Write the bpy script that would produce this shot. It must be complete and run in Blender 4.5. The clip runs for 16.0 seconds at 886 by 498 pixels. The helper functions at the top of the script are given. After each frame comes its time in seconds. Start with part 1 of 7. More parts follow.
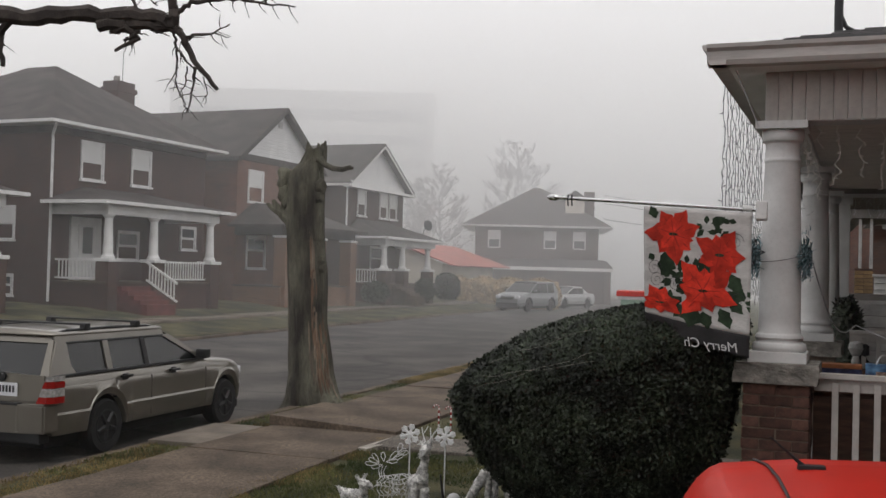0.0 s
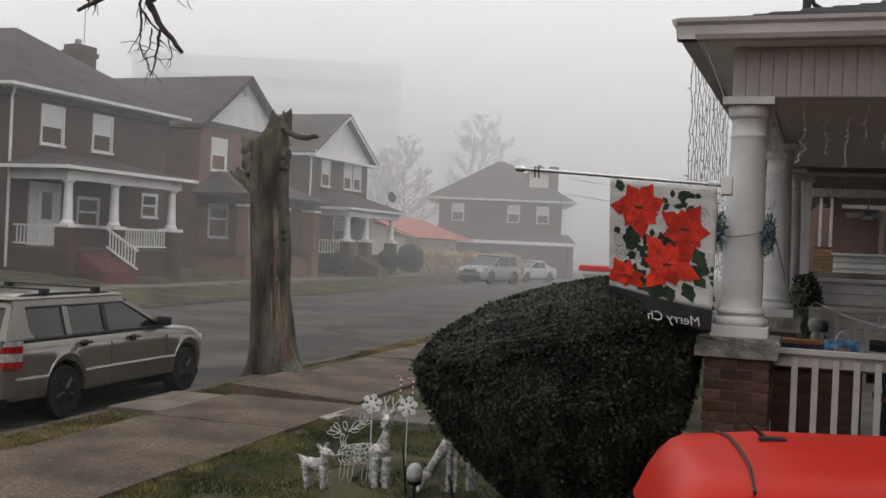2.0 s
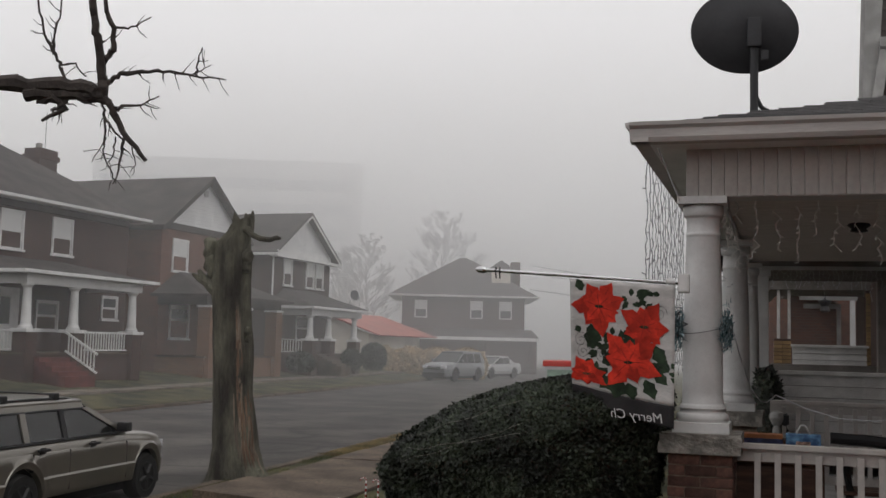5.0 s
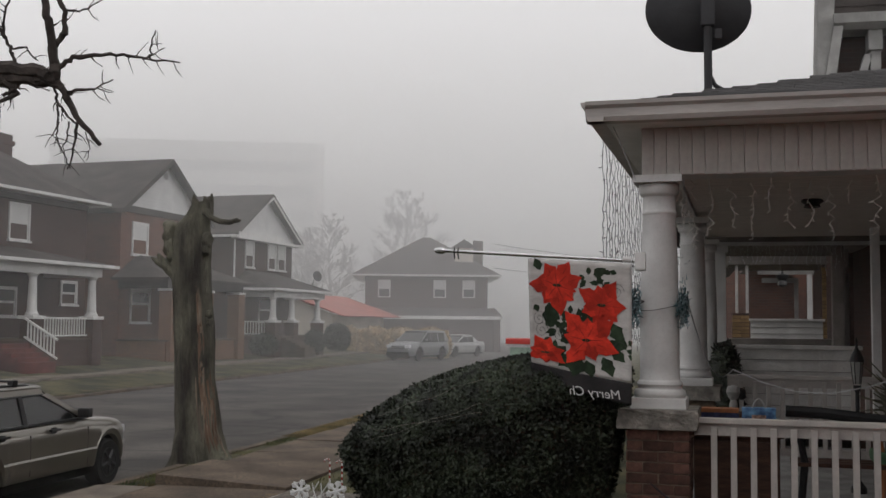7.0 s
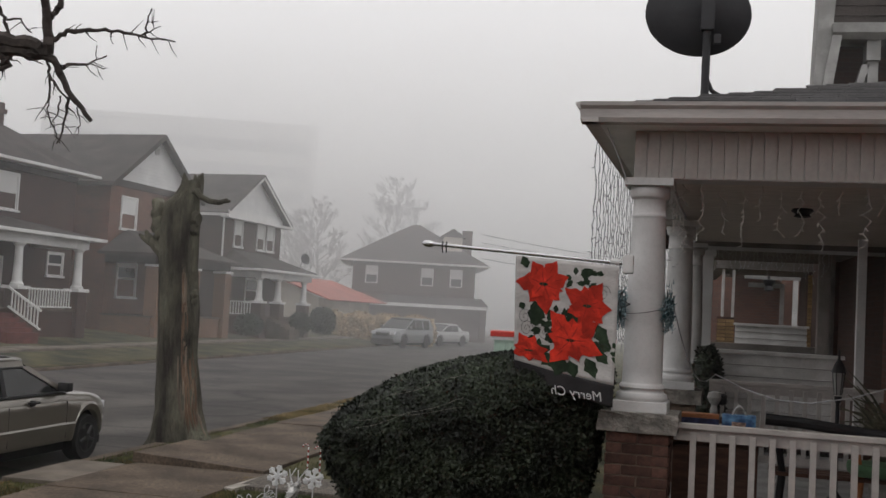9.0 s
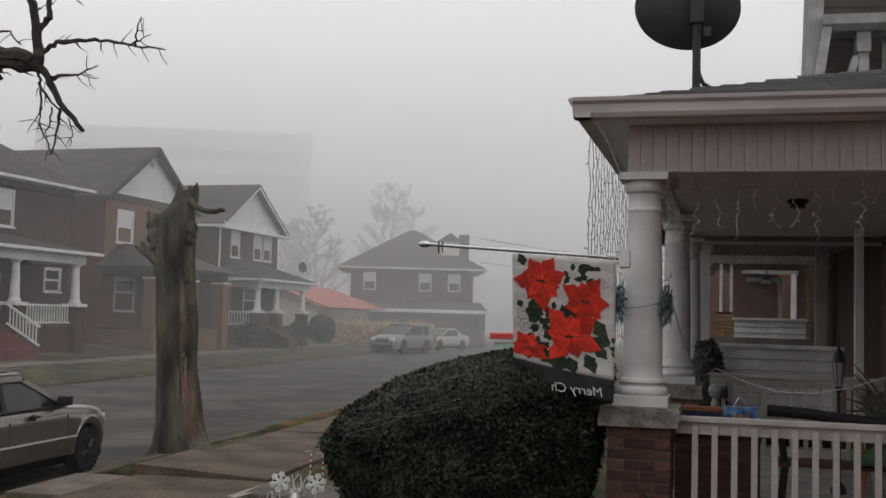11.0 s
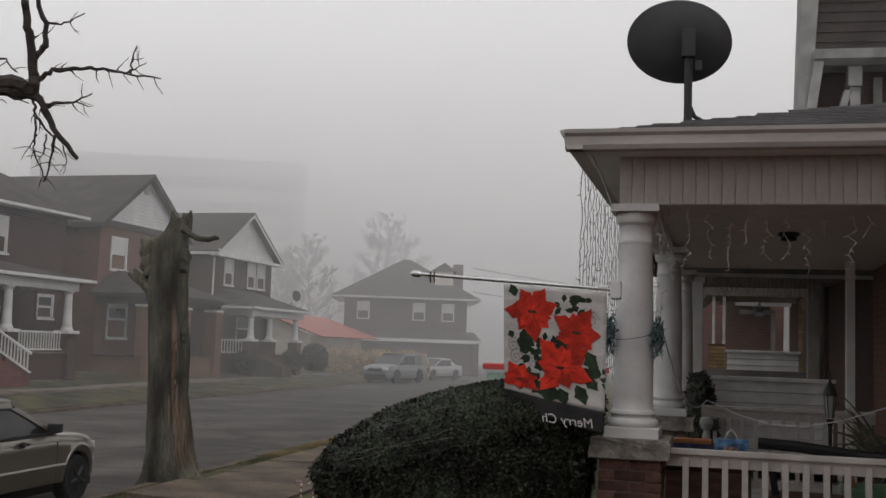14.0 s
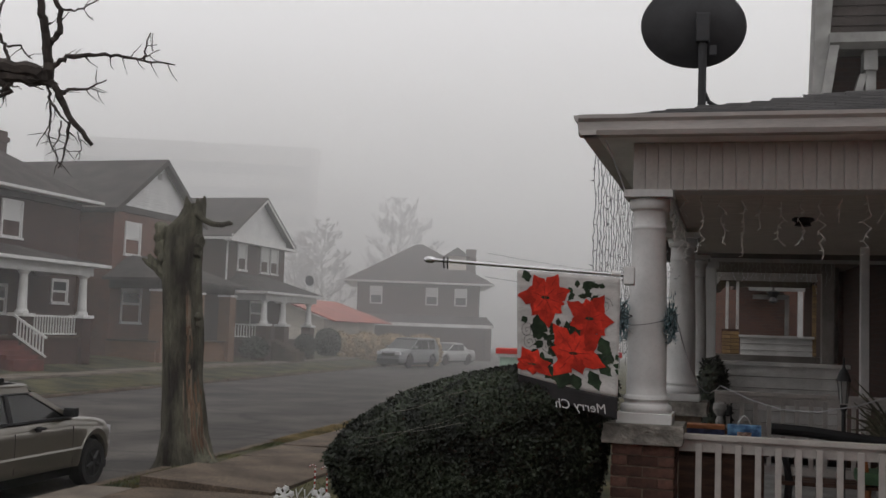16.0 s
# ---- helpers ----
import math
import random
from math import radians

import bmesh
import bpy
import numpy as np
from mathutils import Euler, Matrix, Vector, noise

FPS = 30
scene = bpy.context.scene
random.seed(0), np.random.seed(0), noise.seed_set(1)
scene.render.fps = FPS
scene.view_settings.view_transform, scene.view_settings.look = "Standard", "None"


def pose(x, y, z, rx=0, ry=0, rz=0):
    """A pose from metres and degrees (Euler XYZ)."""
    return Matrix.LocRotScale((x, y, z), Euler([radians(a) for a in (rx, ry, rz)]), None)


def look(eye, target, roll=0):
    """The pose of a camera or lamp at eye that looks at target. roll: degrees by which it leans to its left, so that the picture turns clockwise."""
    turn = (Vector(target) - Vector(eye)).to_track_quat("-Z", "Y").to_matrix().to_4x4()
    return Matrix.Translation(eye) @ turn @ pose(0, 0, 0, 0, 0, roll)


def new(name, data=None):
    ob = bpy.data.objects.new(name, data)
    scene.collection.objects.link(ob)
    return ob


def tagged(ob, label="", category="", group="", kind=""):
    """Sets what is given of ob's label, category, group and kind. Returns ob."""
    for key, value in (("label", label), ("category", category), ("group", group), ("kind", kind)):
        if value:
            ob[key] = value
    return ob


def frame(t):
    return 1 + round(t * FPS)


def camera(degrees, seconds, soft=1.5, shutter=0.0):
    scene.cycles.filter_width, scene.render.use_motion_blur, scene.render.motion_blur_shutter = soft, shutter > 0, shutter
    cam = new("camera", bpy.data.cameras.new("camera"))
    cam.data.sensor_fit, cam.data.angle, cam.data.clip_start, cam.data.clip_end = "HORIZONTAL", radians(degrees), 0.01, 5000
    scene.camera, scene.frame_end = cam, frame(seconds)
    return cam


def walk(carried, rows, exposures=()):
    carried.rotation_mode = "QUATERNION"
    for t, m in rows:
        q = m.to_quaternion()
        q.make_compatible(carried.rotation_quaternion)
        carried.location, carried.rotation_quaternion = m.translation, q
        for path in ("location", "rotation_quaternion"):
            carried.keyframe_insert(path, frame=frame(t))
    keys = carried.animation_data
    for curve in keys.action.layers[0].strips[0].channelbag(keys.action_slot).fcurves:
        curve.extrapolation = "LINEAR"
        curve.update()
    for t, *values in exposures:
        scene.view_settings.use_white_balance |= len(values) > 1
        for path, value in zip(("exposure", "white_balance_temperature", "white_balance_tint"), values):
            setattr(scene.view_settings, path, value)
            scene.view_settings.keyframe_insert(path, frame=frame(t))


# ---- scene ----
cam = camera(44.7, 16.0, soft=1.5)

# seconds, eye, yaw to the left of the street, pitch up, roll
ROWS = [
    (0.0, 0.000, 0.000, 2.110, 18.40, 1.26, 1.55),
    (0.5, 0.008, -0.017, 2.112, 18.75, 1.55, 0.65),
    (1.0, 0.007, 0.007, 2.102, 19.43, 0.39, 0.75),
    (1.5, -0.001, 0.045, 2.104, 17.42, 0.55, 1.37),
    (2.0, -0.024, 0.019, 2.092, 16.39, -0.13, 2.51),
    (2.5, -0.023, 0.032, 2.107, 14.54, 0.16, 2.69),
    (3.0, -0.024, 0.030, 2.100, 14.69, 0.89, 1.61),
    (3.5, -0.035, -0.004, 2.097, 15.49, 2.03, 2.06),
    (4.0, -0.003, -0.051, 2.122, 14.36, 5.14, -0.05),
    (4.5, -0.007, -0.050, 2.123, 15.11, 5.09, 1.28),
    (7.0, 0.032, -0.065, 2.137, 12.60, 3.98, 0.53),
    (7.5, 0.028, -0.035, 2.130, 13.52, 3.28, 0.70),
    (8.0, 0.040, -0.022, 2.136, 13.99, 3.81, 1.20),
    (8.5, 0.038, -0.047, 2.149, 12.52, 2.61, 2.11),
    (9.0, 0.032, -0.040, 2.175, 12.00, 3.37, 3.18),
    (11.5, 0.044, -0.029, 2.137, 11.78, 3.74, 1.26),
    (12.0, 0.053, -0.041, 2.162, 10.85, 4.68, 2.24),
    (12.5, 0.053, -0.071, 2.188, 11.61, 6.17, 3.27),
    (13.0, 0.047, -0.047, 2.169, 12.41, 4.41, 2.04),
    (13.5, 0.032, 0.012, 2.145, 12.65, 3.96, 2.26),
    (14.0, 0.058, -0.043, 2.143, 11.61, 5.23, 1.96),
    (14.5, 0.045, -0.053, 2.158, 12.56, 5.00, 3.63),
    (15.0, 0.039, -0.042, 2.152, 14.93, 5.53, 3.97),
    (15.5, 0.055, -0.054, 2.136, 12.92, 5.41, 1.86),
    (16.0, 0.056, -0.055, 2.150, 12.26, 4.39, 1.99),
]



def aimed(x, y, z, yaw, pitch, roll):
    a, b = radians(yaw), radians(pitch)
    way = Vector((-math.sin(a) * math.cos(b), math.cos(a) * math.cos(b), math.sin(b)))
    return look(Vector((x, y, z)), Vector((x, y, z)) + way, roll)


walk(cam, [(t, aimed(*r)) for t, *r in ROWS],
     exposures=[(0.0, 0.03), (1.0, 0.01), (1.5, 0.1), (2.0, 0.1), (2.5, 0.24), (3.4, 0.1), (4.1, -0.17), (4.6, -0.23), (7.0, -0.27), (8.0, -0.17), (9.5, -0.13), (11.5, -0.22), (12.5, -0.29), (15.0, -0.37), (16.0, -0.32)])

scene.cycles.volume_bounces = 10
# ---- light: a foggy overcast morning ----
SKY_GAIN = 1.0
world = bpy.data.worlds.new("world")
scene.world = world
world.use_nodes = True
wn, wl = world.node_tree.nodes, world.node_tree.links
wn.clear()
sky = wn.new("ShaderNodeTexSky")
sky.sky_type = "NISHITA"
sky.sun_disc = False
sky.sun_elevation = radians(38)
sky.sun_rotation = radians(140)
sky.dust_density = 6.0
grey = wn.new("ShaderNodeHueSaturation")
grey.inputs["Saturation"].default_value = 0.0
even = wn.new("ShaderNodeMix")
even.data_type = "RGBA"
even.inputs["Factor"].default_value = 0.9
even.inputs["B"].default_value = (7.74, 7.6, 7.72, 1)
bg = wn.new("ShaderNodeBackground")
bg.inputs["Strength"].default_value = 0.15 * SKY_GAIN
wo = wn.new("ShaderNodeOutputWorld")
wl.new(sky.outputs[0], grey.inputs["Color"])
wl.new(grey.outputs[0], even.inputs["A"])
wl.new(even.outputs["Result"], bg.inputs[0])
wl.new(bg.outputs[0], wo.inputs[0])
sun = new("sun", bpy.data.lights.new("sun", "SUN"))
sun.data.energy = 0.6
sun.data.angle = radians(40)
sun.data.color = (1.0, 0.98, 0.95)
sun.matrix_world = look((0, 0, 50), (0 - 12, 14, 0))


# ---- small builders ----
def thing(name, label, category, m=None, group="", kind=""):
    ob = new(name)
    ob.empty_display_size = 0.2
    if m is not None:
        ob.matrix_basis = m
    return tagged(ob, label, category, group, kind)


def mesh_of(name, bm, material, smooth=False):
    me = bpy.data.meshes.new(name)
    bmesh.ops.recalc_face_normals(bm, faces=bm.faces)
    bm.to_mesh(me)
    bm.free()
    me.materials.append(material)
    if smooth:
        for p in me.polygons:
            p.use_smooth = True
    return me


def part(name, bm, material, parent, label="", smooth=False):
    ob = new(name, mesh_of(name, bm, material, smooth))
    ob.parent = parent
    if label:
        ob["label"] = label
    return ob


def piece(name, me, parent, m):
    ob = new(name, me)
    ob.parent = parent
    ob.matrix_basis = m
    return ob


def solid(name, bm, material, label, category, kind="", group="", m=None, smooth=False):
    ob = new(name, mesh_of(name, bm, material, smooth))
    if m is not None:
        ob.matrix_basis = m
    return tagged(ob, label, category, group, kind)


def B():
    return bmesh.new()


def box(bm, x0, y0, z0, x1, y1, z1, bevel=0.0, m=None):
    r = bmesh.ops.create_cube(bm, size=1.0)
    vs = r["verts"]
    for v in vs:
        v.co = Vector(((x0 + x1) / 2 + v.co.x * (x1 - x0), (y0 + y1) / 2 + v.co.y * (y1 - y0), (z0 + z1) / 2 + v.co.z * (z1 - z0)))
        if m is not None:
            v.co = m @ v.co
    if bevel:
        es = list({e for v in vs for e in v.link_edges})
        bmesh.ops.bevel(bm, geom=es, offset=bevel, segments=2, affect="EDGES", profile=0.7)
    return bm


def rod(bm, a, b, r0, r1=None, n=10, caps=True):
    a, b = Vector(a), Vector(b)
    r1 = r0 if r1 is None else r1
    q = (b - a).to_track_quat("Z", "Y")
    rings = []
    for p, r in ((a, r0), (b, r1)):
        rings.append([bm.verts.new(p + q @ Vector((r * math.cos(2 * math.pi * k / n), r * math.sin(2 * math.pi * k / n), 0))) for k in range(n)])
    for k in range(n):
        bm.faces.new((rings[0][k], rings[0][(k + 1) % n], rings[1][(k + 1) % n], rings[1][k]))
    if caps:
        bm.faces.new(rings[0][::-1])
        bm.faces.new(rings[1])
    return bm


def tube(bm, pts, radii, n=7):
    pts = [Vector(p) for p in pts]
    if not hasattr(radii, "__len__"):
        radii = [radii] * len(pts)
    rings, up = [], Vector((0.31, 0.17, 0.93))
    for i, p in enumerate(pts):
        d = (pts[min(i + 1, len(pts) - 1)] - pts[max(i - 1, 0)]).normalized()
        s = d.cross(up)
        s = s.normalized() if s.length > 1e-3 else d.orthogonal().normalized()
        w = s.cross(d)
        rings.append([bm.verts.new(p + radii[i] * (s * math.cos(2 * math.pi * k / n) + w * math.sin(2 * math.pi * k / n))) for k in range(n)])
    for r0, r1 in zip(rings, rings[1:]):
        for k in range(n):
            bm.faces.new((r0[k], r0[(k + 1) % n], r1[(k + 1) % n], r1[k]))
    bm.faces.new(rings[0][::-1])
    bm.faces.new(rings[-1])
    return bm


def lathe(bm, profile, n=28, c=(0, 0)):
    rings = [[bm.verts.new((c[0] + r * math.cos(2 * math.pi * k / n), c[1] + r * math.sin(2 * math.pi * k / n), z)) for k in range(n)] for r, z in profile]
    for r0, r1 in zip(rings, rings[1:]):
        for k in range(n):
            bm.faces.new((r0[k], r0[(k + 1) % n], r1[(k + 1) % n], r1[k]))
    bm.faces.new(rings[0][::-1])
    bm.faces.new(rings[-1])
    return bm


def prism(bm, pts, d):
    """A flat outline pts pushed by the vector d."""
    lo = [bm.verts.new(p) for p in pts]
    hi = [bm.verts.new(Vector(p) + Vector(d)) for p in pts]
    bm.faces.new(lo[::-1])
    bm.faces.new(hi)
    for k in range(len(pts)):
        bm.faces.new((lo[k], lo[(k + 1) % len(pts)], hi[(k + 1) % len(pts)], hi[k]))
    return bm


def slab_quad(bm, a, b, c, d, th):
    """A sheet of thickness th on four corners."""
    n = (Vector(b) - Vector(a)).cross(Vector(d) - Vector(a)).normalized() * th
    return prism(bm, [Vector(p) - n for p in (a, b, c, d)], n)


# ---- materials ----
def material(name, base, rough=0.8, vary=0.25, scale=6.0, fine=60.0, bump=0.2, metal=0.0, dist=0.01, coat=0.0, second=None, spread=(0.4, 0.65), stretch=(1, 1, 1), per_object=0.0, island=0.0, spec=0.3):
    mat = bpy.data.materials.new(name)
    mat.use_nodes = True
    n, l = mat.node_tree.nodes, mat.node_tree.links
    bs = n["Principled BSDF"]
    bs.inputs["Roughness"].default_value = rough
    bs.inputs["Metallic"].default_value = metal
    bs.inputs["Coat Weight"].default_value = coat
    bs.inputs["Specular IOR Level"].default_value = spec
    tc = n.new("ShaderNodeTexCoord")
    mp = n.new("ShaderNodeMapping")
    mp.inputs["Scale"].default_value = stretch
    l.new(tc.outputs["Object"], mp.inputs[0])
    big = n.new("ShaderNodeTexNoise")
    big.inputs["Scale"].default_value = scale
    big.inputs["Detail"].default_value = 5
    small = n.new("ShaderNodeTexNoise")
    small.inputs["Scale"].default_value = fine
    small.inputs["Detail"].default_value = 3
    l.new(mp.outputs[0], big.inputs[0])
    l.new(mp.outputs[0], small.inputs[0])
    dark = tuple(c * (1 - vary) for c in base)
    lite = tuple(min(1, c * (1 + vary)) for c in (second or base))
    ramp = n.new("ShaderNodeValToRGB")
    ramp.color_ramp.elements[0].position, ramp.color_ramp.elements[1].position = spread
    ramp.color_ramp.elements[0].color = (*dark, 1)
    ramp.color_ramp.elements[1].color = (*lite, 1)
    l.new(big.outputs[0], ramp.inputs[0])
    mul = n.new("ShaderNodeMix")
    mul.data_type, mul.blend_type = "RGBA", "OVERLAY"
    mul.inputs["Factor"].default_value = min(1.0, vary * 1.2)
    l.new(ramp.outputs[0], mul.inputs["A"])
    l.new(small.outputs[0], mul.inputs["B"])
    col = mul.outputs["Result"]
    for amount, node, out in ((per_object, "ShaderNodeObjectInfo", "Random"), (island, "ShaderNodeNewGeometry", "Random Per Island")):
        if amount:
            src = n.new(node)
            rng = n.new("ShaderNodeMapRange")
            rng.inputs["To Min"].default_value, rng.inputs["To Max"].default_value = 1 - amount, 1 + amount
            l.new(src.outputs[out], rng.inputs["Value"])
            hs = n.new("ShaderNodeHueSaturation")
            l.new(rng.outputs[0], hs.inputs["Value"])
            l.new(col, hs.inputs["Color"])
            col = hs.outputs[0]
    l.new(col, bs.inputs["Base Color"])
    if bump:
        bp = n.new("ShaderNodeBump")
        bp.inputs["Strength"].default_value = bump
        bp.inputs["Distance"].default_value = dist
        l.new(small.outputs[0], bp.inputs["Height"])
        l.new(bp.outputs[0], bs.inputs["Normal"])
    return mat


def brick_material(name, a, b, mortar, width=0.21, height=0.075):
    mat = material(name, a, rough=0.9, vary=0.2, scale=0.7, fine=30)
    n, l = mat.node_tree.nodes, mat.node_tree.links
    bs = n["Principled BSDF"]
    tc = n.new("ShaderNodeTexCoord")
    sep = n.new("ShaderNodeSeparateXYZ")
    add = n.new("ShaderNodeMath")
    com = n.new("ShaderNodeCombineXYZ")
    l.new(tc.outputs["Object"], sep.inputs[0])
    l.new(sep.outputs[0], add.inputs[0])
    l.new(sep.outputs[1], add.inputs[1])
    l.new(add.outputs[0], com.inputs[0])
    l.new(sep.outputs[2], com.inputs[1])
    br = n.new("ShaderNodeTexBrick")
    br.inputs["Scale"].default_value = 1.0
    br.inputs["Brick Width"].default_value = width
    br.inputs["Row Height"].default_value = height
    br.inputs["Mortar Size"].default_value = 0.006
    br.inputs["Color1"].default_value = (*a, 1)
    br.inputs["Color2"].default_value = (*b, 1)
    br.inputs["Mortar"].default_value = (*mortar, 1)
    l.new(com.outputs[0], br.inputs[0])
    mix = n.new("ShaderNodeMix")
    mix.data_type, mix.blend_type = "RGBA", "MULTIPLY"
    mix.inputs["Factor"].default_value = 0.6
    big = n.new("ShaderNodeTexNoise")
    big.inputs["Scale"].default_value = 0.9
    big.inputs["Detail"].default_value = 6
    rp = n.new("ShaderNodeValToRGB")
    rp.color_ramp.elements[0].position, rp.color_ramp.elements[1].position = 0.3, 0.7
    rp.color_ramp.elements[0].color = (0.55, 0.52, 0.52, 1)
    rp.color_ramp.elements[1].color = (1.15, 1.1, 1.1, 1)
    l.new(tc.outputs["Object"], big.inputs[0])
    l.new(big.outputs[0], rp.inputs[0])
    l.new(br.outputs[0], mix.inputs["A"])
    l.new(rp.outputs[0], mix.inputs["B"])
    l.new(mix.outputs["Result"], bs.inputs["Base Color"])
    return mat


def shingle_material(name, base, row=0.14):
    mat = material(name, base, rough=0.92, vary=0.35, scale=1.2, fine=25, bump=0.35, dist=0.02)
    return mat


def glass_material(name, tint=(0.02, 0.022, 0.025), rough=0.08):
    mat = material(name, tint, rough=rough, vary=0.15, scale=2, fine=8, bump=0.03, spec=0.35)
    return mat


def cracked(mat, scale, width, amount):
    """Adds dark wandering cracks to a material."""
    n, l = mat.node_tree.nodes, mat.node_tree.links
    bs = n["Principled BSDF"]
    src = bs.inputs["Base Color"].links[0].from_socket
    tc = n.new("ShaderNodeTexCoord")
    nz = n.new("ShaderNodeTexNoise")
    nz.inputs["Scale"].default_value = 0.8
    nz.inputs["Detail"].default_value = 6
    add = n.new("ShaderNodeMix")
    add.data_type, add.blend_type = "RGBA", "ADD"
    add.inputs["Factor"].default_value = 0.9
    l.new(tc.outputs["Object"], nz.inputs[0])
    l.new(tc.outputs["Object"], add.inputs["A"])
    l.new(nz.outputs["Color"], add.inputs["B"])
    mp = n.new("ShaderNodeMapping")
    mp.inputs["Scale"].default_value = scale
    l.new(add.outputs["Result"], mp.inputs[0])
    vo = n.new("ShaderNodeTexVoronoi")
    vo.feature = "DISTANCE_TO_EDGE"
    vo.inputs["Scale"].default_value = 1.0
    l.new(mp.outputs[0], vo.inputs["Vector"])
    rp = n.new("ShaderNodeValToRGB")
    rp.color_ramp.elements[0].position, rp.color_ramp.elements[1].position = width * 0.4, width
    k = 1 - amount
    rp.color_ramp.elements[0].color = (k, k, k, 1)
    l.new(vo.outputs["Distance"], rp.inputs[0])
    mu = n.new("ShaderNodeMix")
    mu.data_type, mu.blend_type = "RGBA", "MULTIPLY"
    mu.inputs["Factor"].default_value = 1.0
    l.new(src, mu.inputs["A"])
    l.new(rp.outputs[0], mu.inputs["B"])
    l.new(mu.outputs["Result"], bs.inputs["Base Color"])
    return mat


def speckled(mat, scale=55.0, amount=0.55):
    """Adds exposed pebbles of many tones to a material."""
    n, l = mat.node_tree.nodes, mat.node_tree.links
    bs = n["Principled BSDF"]
    src = bs.inputs["Base Color"].links[0].from_socket
    tc = n.new("ShaderNodeTexCoord")
    vo = n.new("ShaderNodeTexVoronoi")
    vo.inputs["Scale"].default_value = scale
    l.new(tc.outputs["Object"], vo.inputs["Vector"])
    bw = n.new("ShaderNodeRGBToBW")
    l.new(vo.outputs["Color"], bw.inputs[0])
    rp = n.new("ShaderNodeValToRGB")
    rp.color_ramp.elements[0].position, rp.color_ramp.elements[1].position = 0.2, 0.85
    rp.color_ramp.elements[0].color = (1 - amount, 1 - amount, 1 - amount, 1)
    rp.color_ramp.elements[1].color = (1 + amount, 1 + amount * 0.95, 1 + amount * 0.85, 1)
    l.new(bw.outputs[0], rp.inputs[0])
    mu = n.new("ShaderNodeMix")
    mu.data_type, mu.blend_type = "RGBA", "MULTIPLY"
    mu.inputs["Factor"].default_value = 1.0
    l.new(src, mu.inputs["A"])
    l.new(rp.outputs[0], mu.inputs["B"])
    l.new(mu.outputs["Result"], bs.inputs["Base Color"])
    return mat


WHITE = material("white_paint", (0.58, 0.575, 0.565), rough=0.55, vary=0.1, scale=3, fine=45, bump=0.1)
SIDING = material("white_siding", (0.58, 0.58, 0.575), rough=0.6, vary=0.08, scale=2, fine=20, bump=0.05)
BRICK_DARK = brick_material("dark_brick", (0.066, 0.03, 0.021), (0.043, 0.023, 0.018), (0.058, 0.046, 0.04))
BRICK_RED = brick_material("red_brick", (0.15, 0.062, 0.038), (0.1, 0.044, 0.03), (0.12, 0.1, 0.085))
BRICK_ORANGE = brick_material("orange_brick", (0.19, 0.095, 0.05), (0.14, 0.072, 0.042), (0.16, 0.13, 0.1))
# white paint darkened for the eaves' shade on the beam boards; also dims the railings
BEAMPAINT = material("shaded_beam_paint", (0.42, 0.39, 0.365), rough=0.7, vary=0.12, scale=4, fine=40, bump=0.1)
GUTTERPAINT = material("weathered_gutter_paint", (0.46, 0.435, 0.415), rough=0.55, vary=0.14, scale=3, fine=40, bump=0.08, stretch=(0.4, 0.4, 3))
YELLOWBRICK = material("yellow_brick", (0.3, 0.19, 0.085), rough=0.9, vary=0.3, scale=9, fine=60, bump=0.4, per_object=0.3)
SHINGLE = shingle_material("grey_shingle", (0.046, 0.039, 0.036))
SHINGLE_DARK = shingle_material("dark_shingle", (0.035, 0.033, 0.033))
METAL_RED = material("red_metal_roof", (0.3, 0.075, 0.05), rough=0.5, vary=0.15, scale=0.8, fine=10, bump=0.05)
GLASS = glass_material("window_glass")
BLIND = material("white_blind", (0.55, 0.55, 0.54), rough=0.6, vary=0.08, stretch=(1, 1, 30))
SOFFIT = material("soffit_paint", (0.78, 0.78, 0.77), rough=0.7, vary=0.06, scale=3, fine=40, bump=0.05)
WEATHERED = material("weathered_white_boards", (0.28, 0.275, 0.265), rough=0.8, vary=0.2, scale=3, fine=40)
STONE = material("rough_stone", (0.2, 0.185, 0.165), rough=0.95, vary=0.3, scale=9, fine=40, bump=0.8, dist=0.02)
ASPHALT = cracked(speckled(material("worn_asphalt", (0.044, 0.039, 0.035), rough=0.85, vary=0.35, scale=0.5, fine=120, bump=0.4, dist=0.004, second=(0.056, 0.05, 0.045)), 30.0, 0.3), (0.3, 0.5, 0.3), 0.028, 0.6)
CONCRETE = speckled(material("stained_concrete", (0.085, 0.064, 0.047), rough=0.95, vary=0.38, scale=1.1, fine=70, bump=0.7, dist=0.004), 45.0, 0.35)
CONCRETE_PALE = material("pale_concrete", (0.14, 0.118, 0.096), rough=0.9, vary=0.25, scale=2.0, fine=80, bump=0.4, dist=0.004)
EARTH = material("winter_lawn", (0.028, 0.032, 0.011), rough=1.0, vary=0.45, scale=0.9, fine=35, bump=0.8, dist=0.03, second=(0.06, 0.054, 0.024))
GRASS = material("grass_blades", (0.035, 0.055, 0.012), rough=0.9, vary=0.3, scale=1.5, fine=9, bump=0, second=(0.085, 0.085, 0.03), island=0.3)
STRAW = material("dry_grass_blades", (0.13, 0.096, 0.036), rough=0.9, vary=0.3, scale=1.5, fine=9, bump=0, second=(0.19, 0.14, 0.06), island=0.3)
LEAF = material("yew_leaves", (0.012, 0.0155, 0.0095), rough=0.55, vary=0.4, scale=4, fine=20, bump=0, second=(0.026, 0.034, 0.02), island=0.5, spec=0.35)
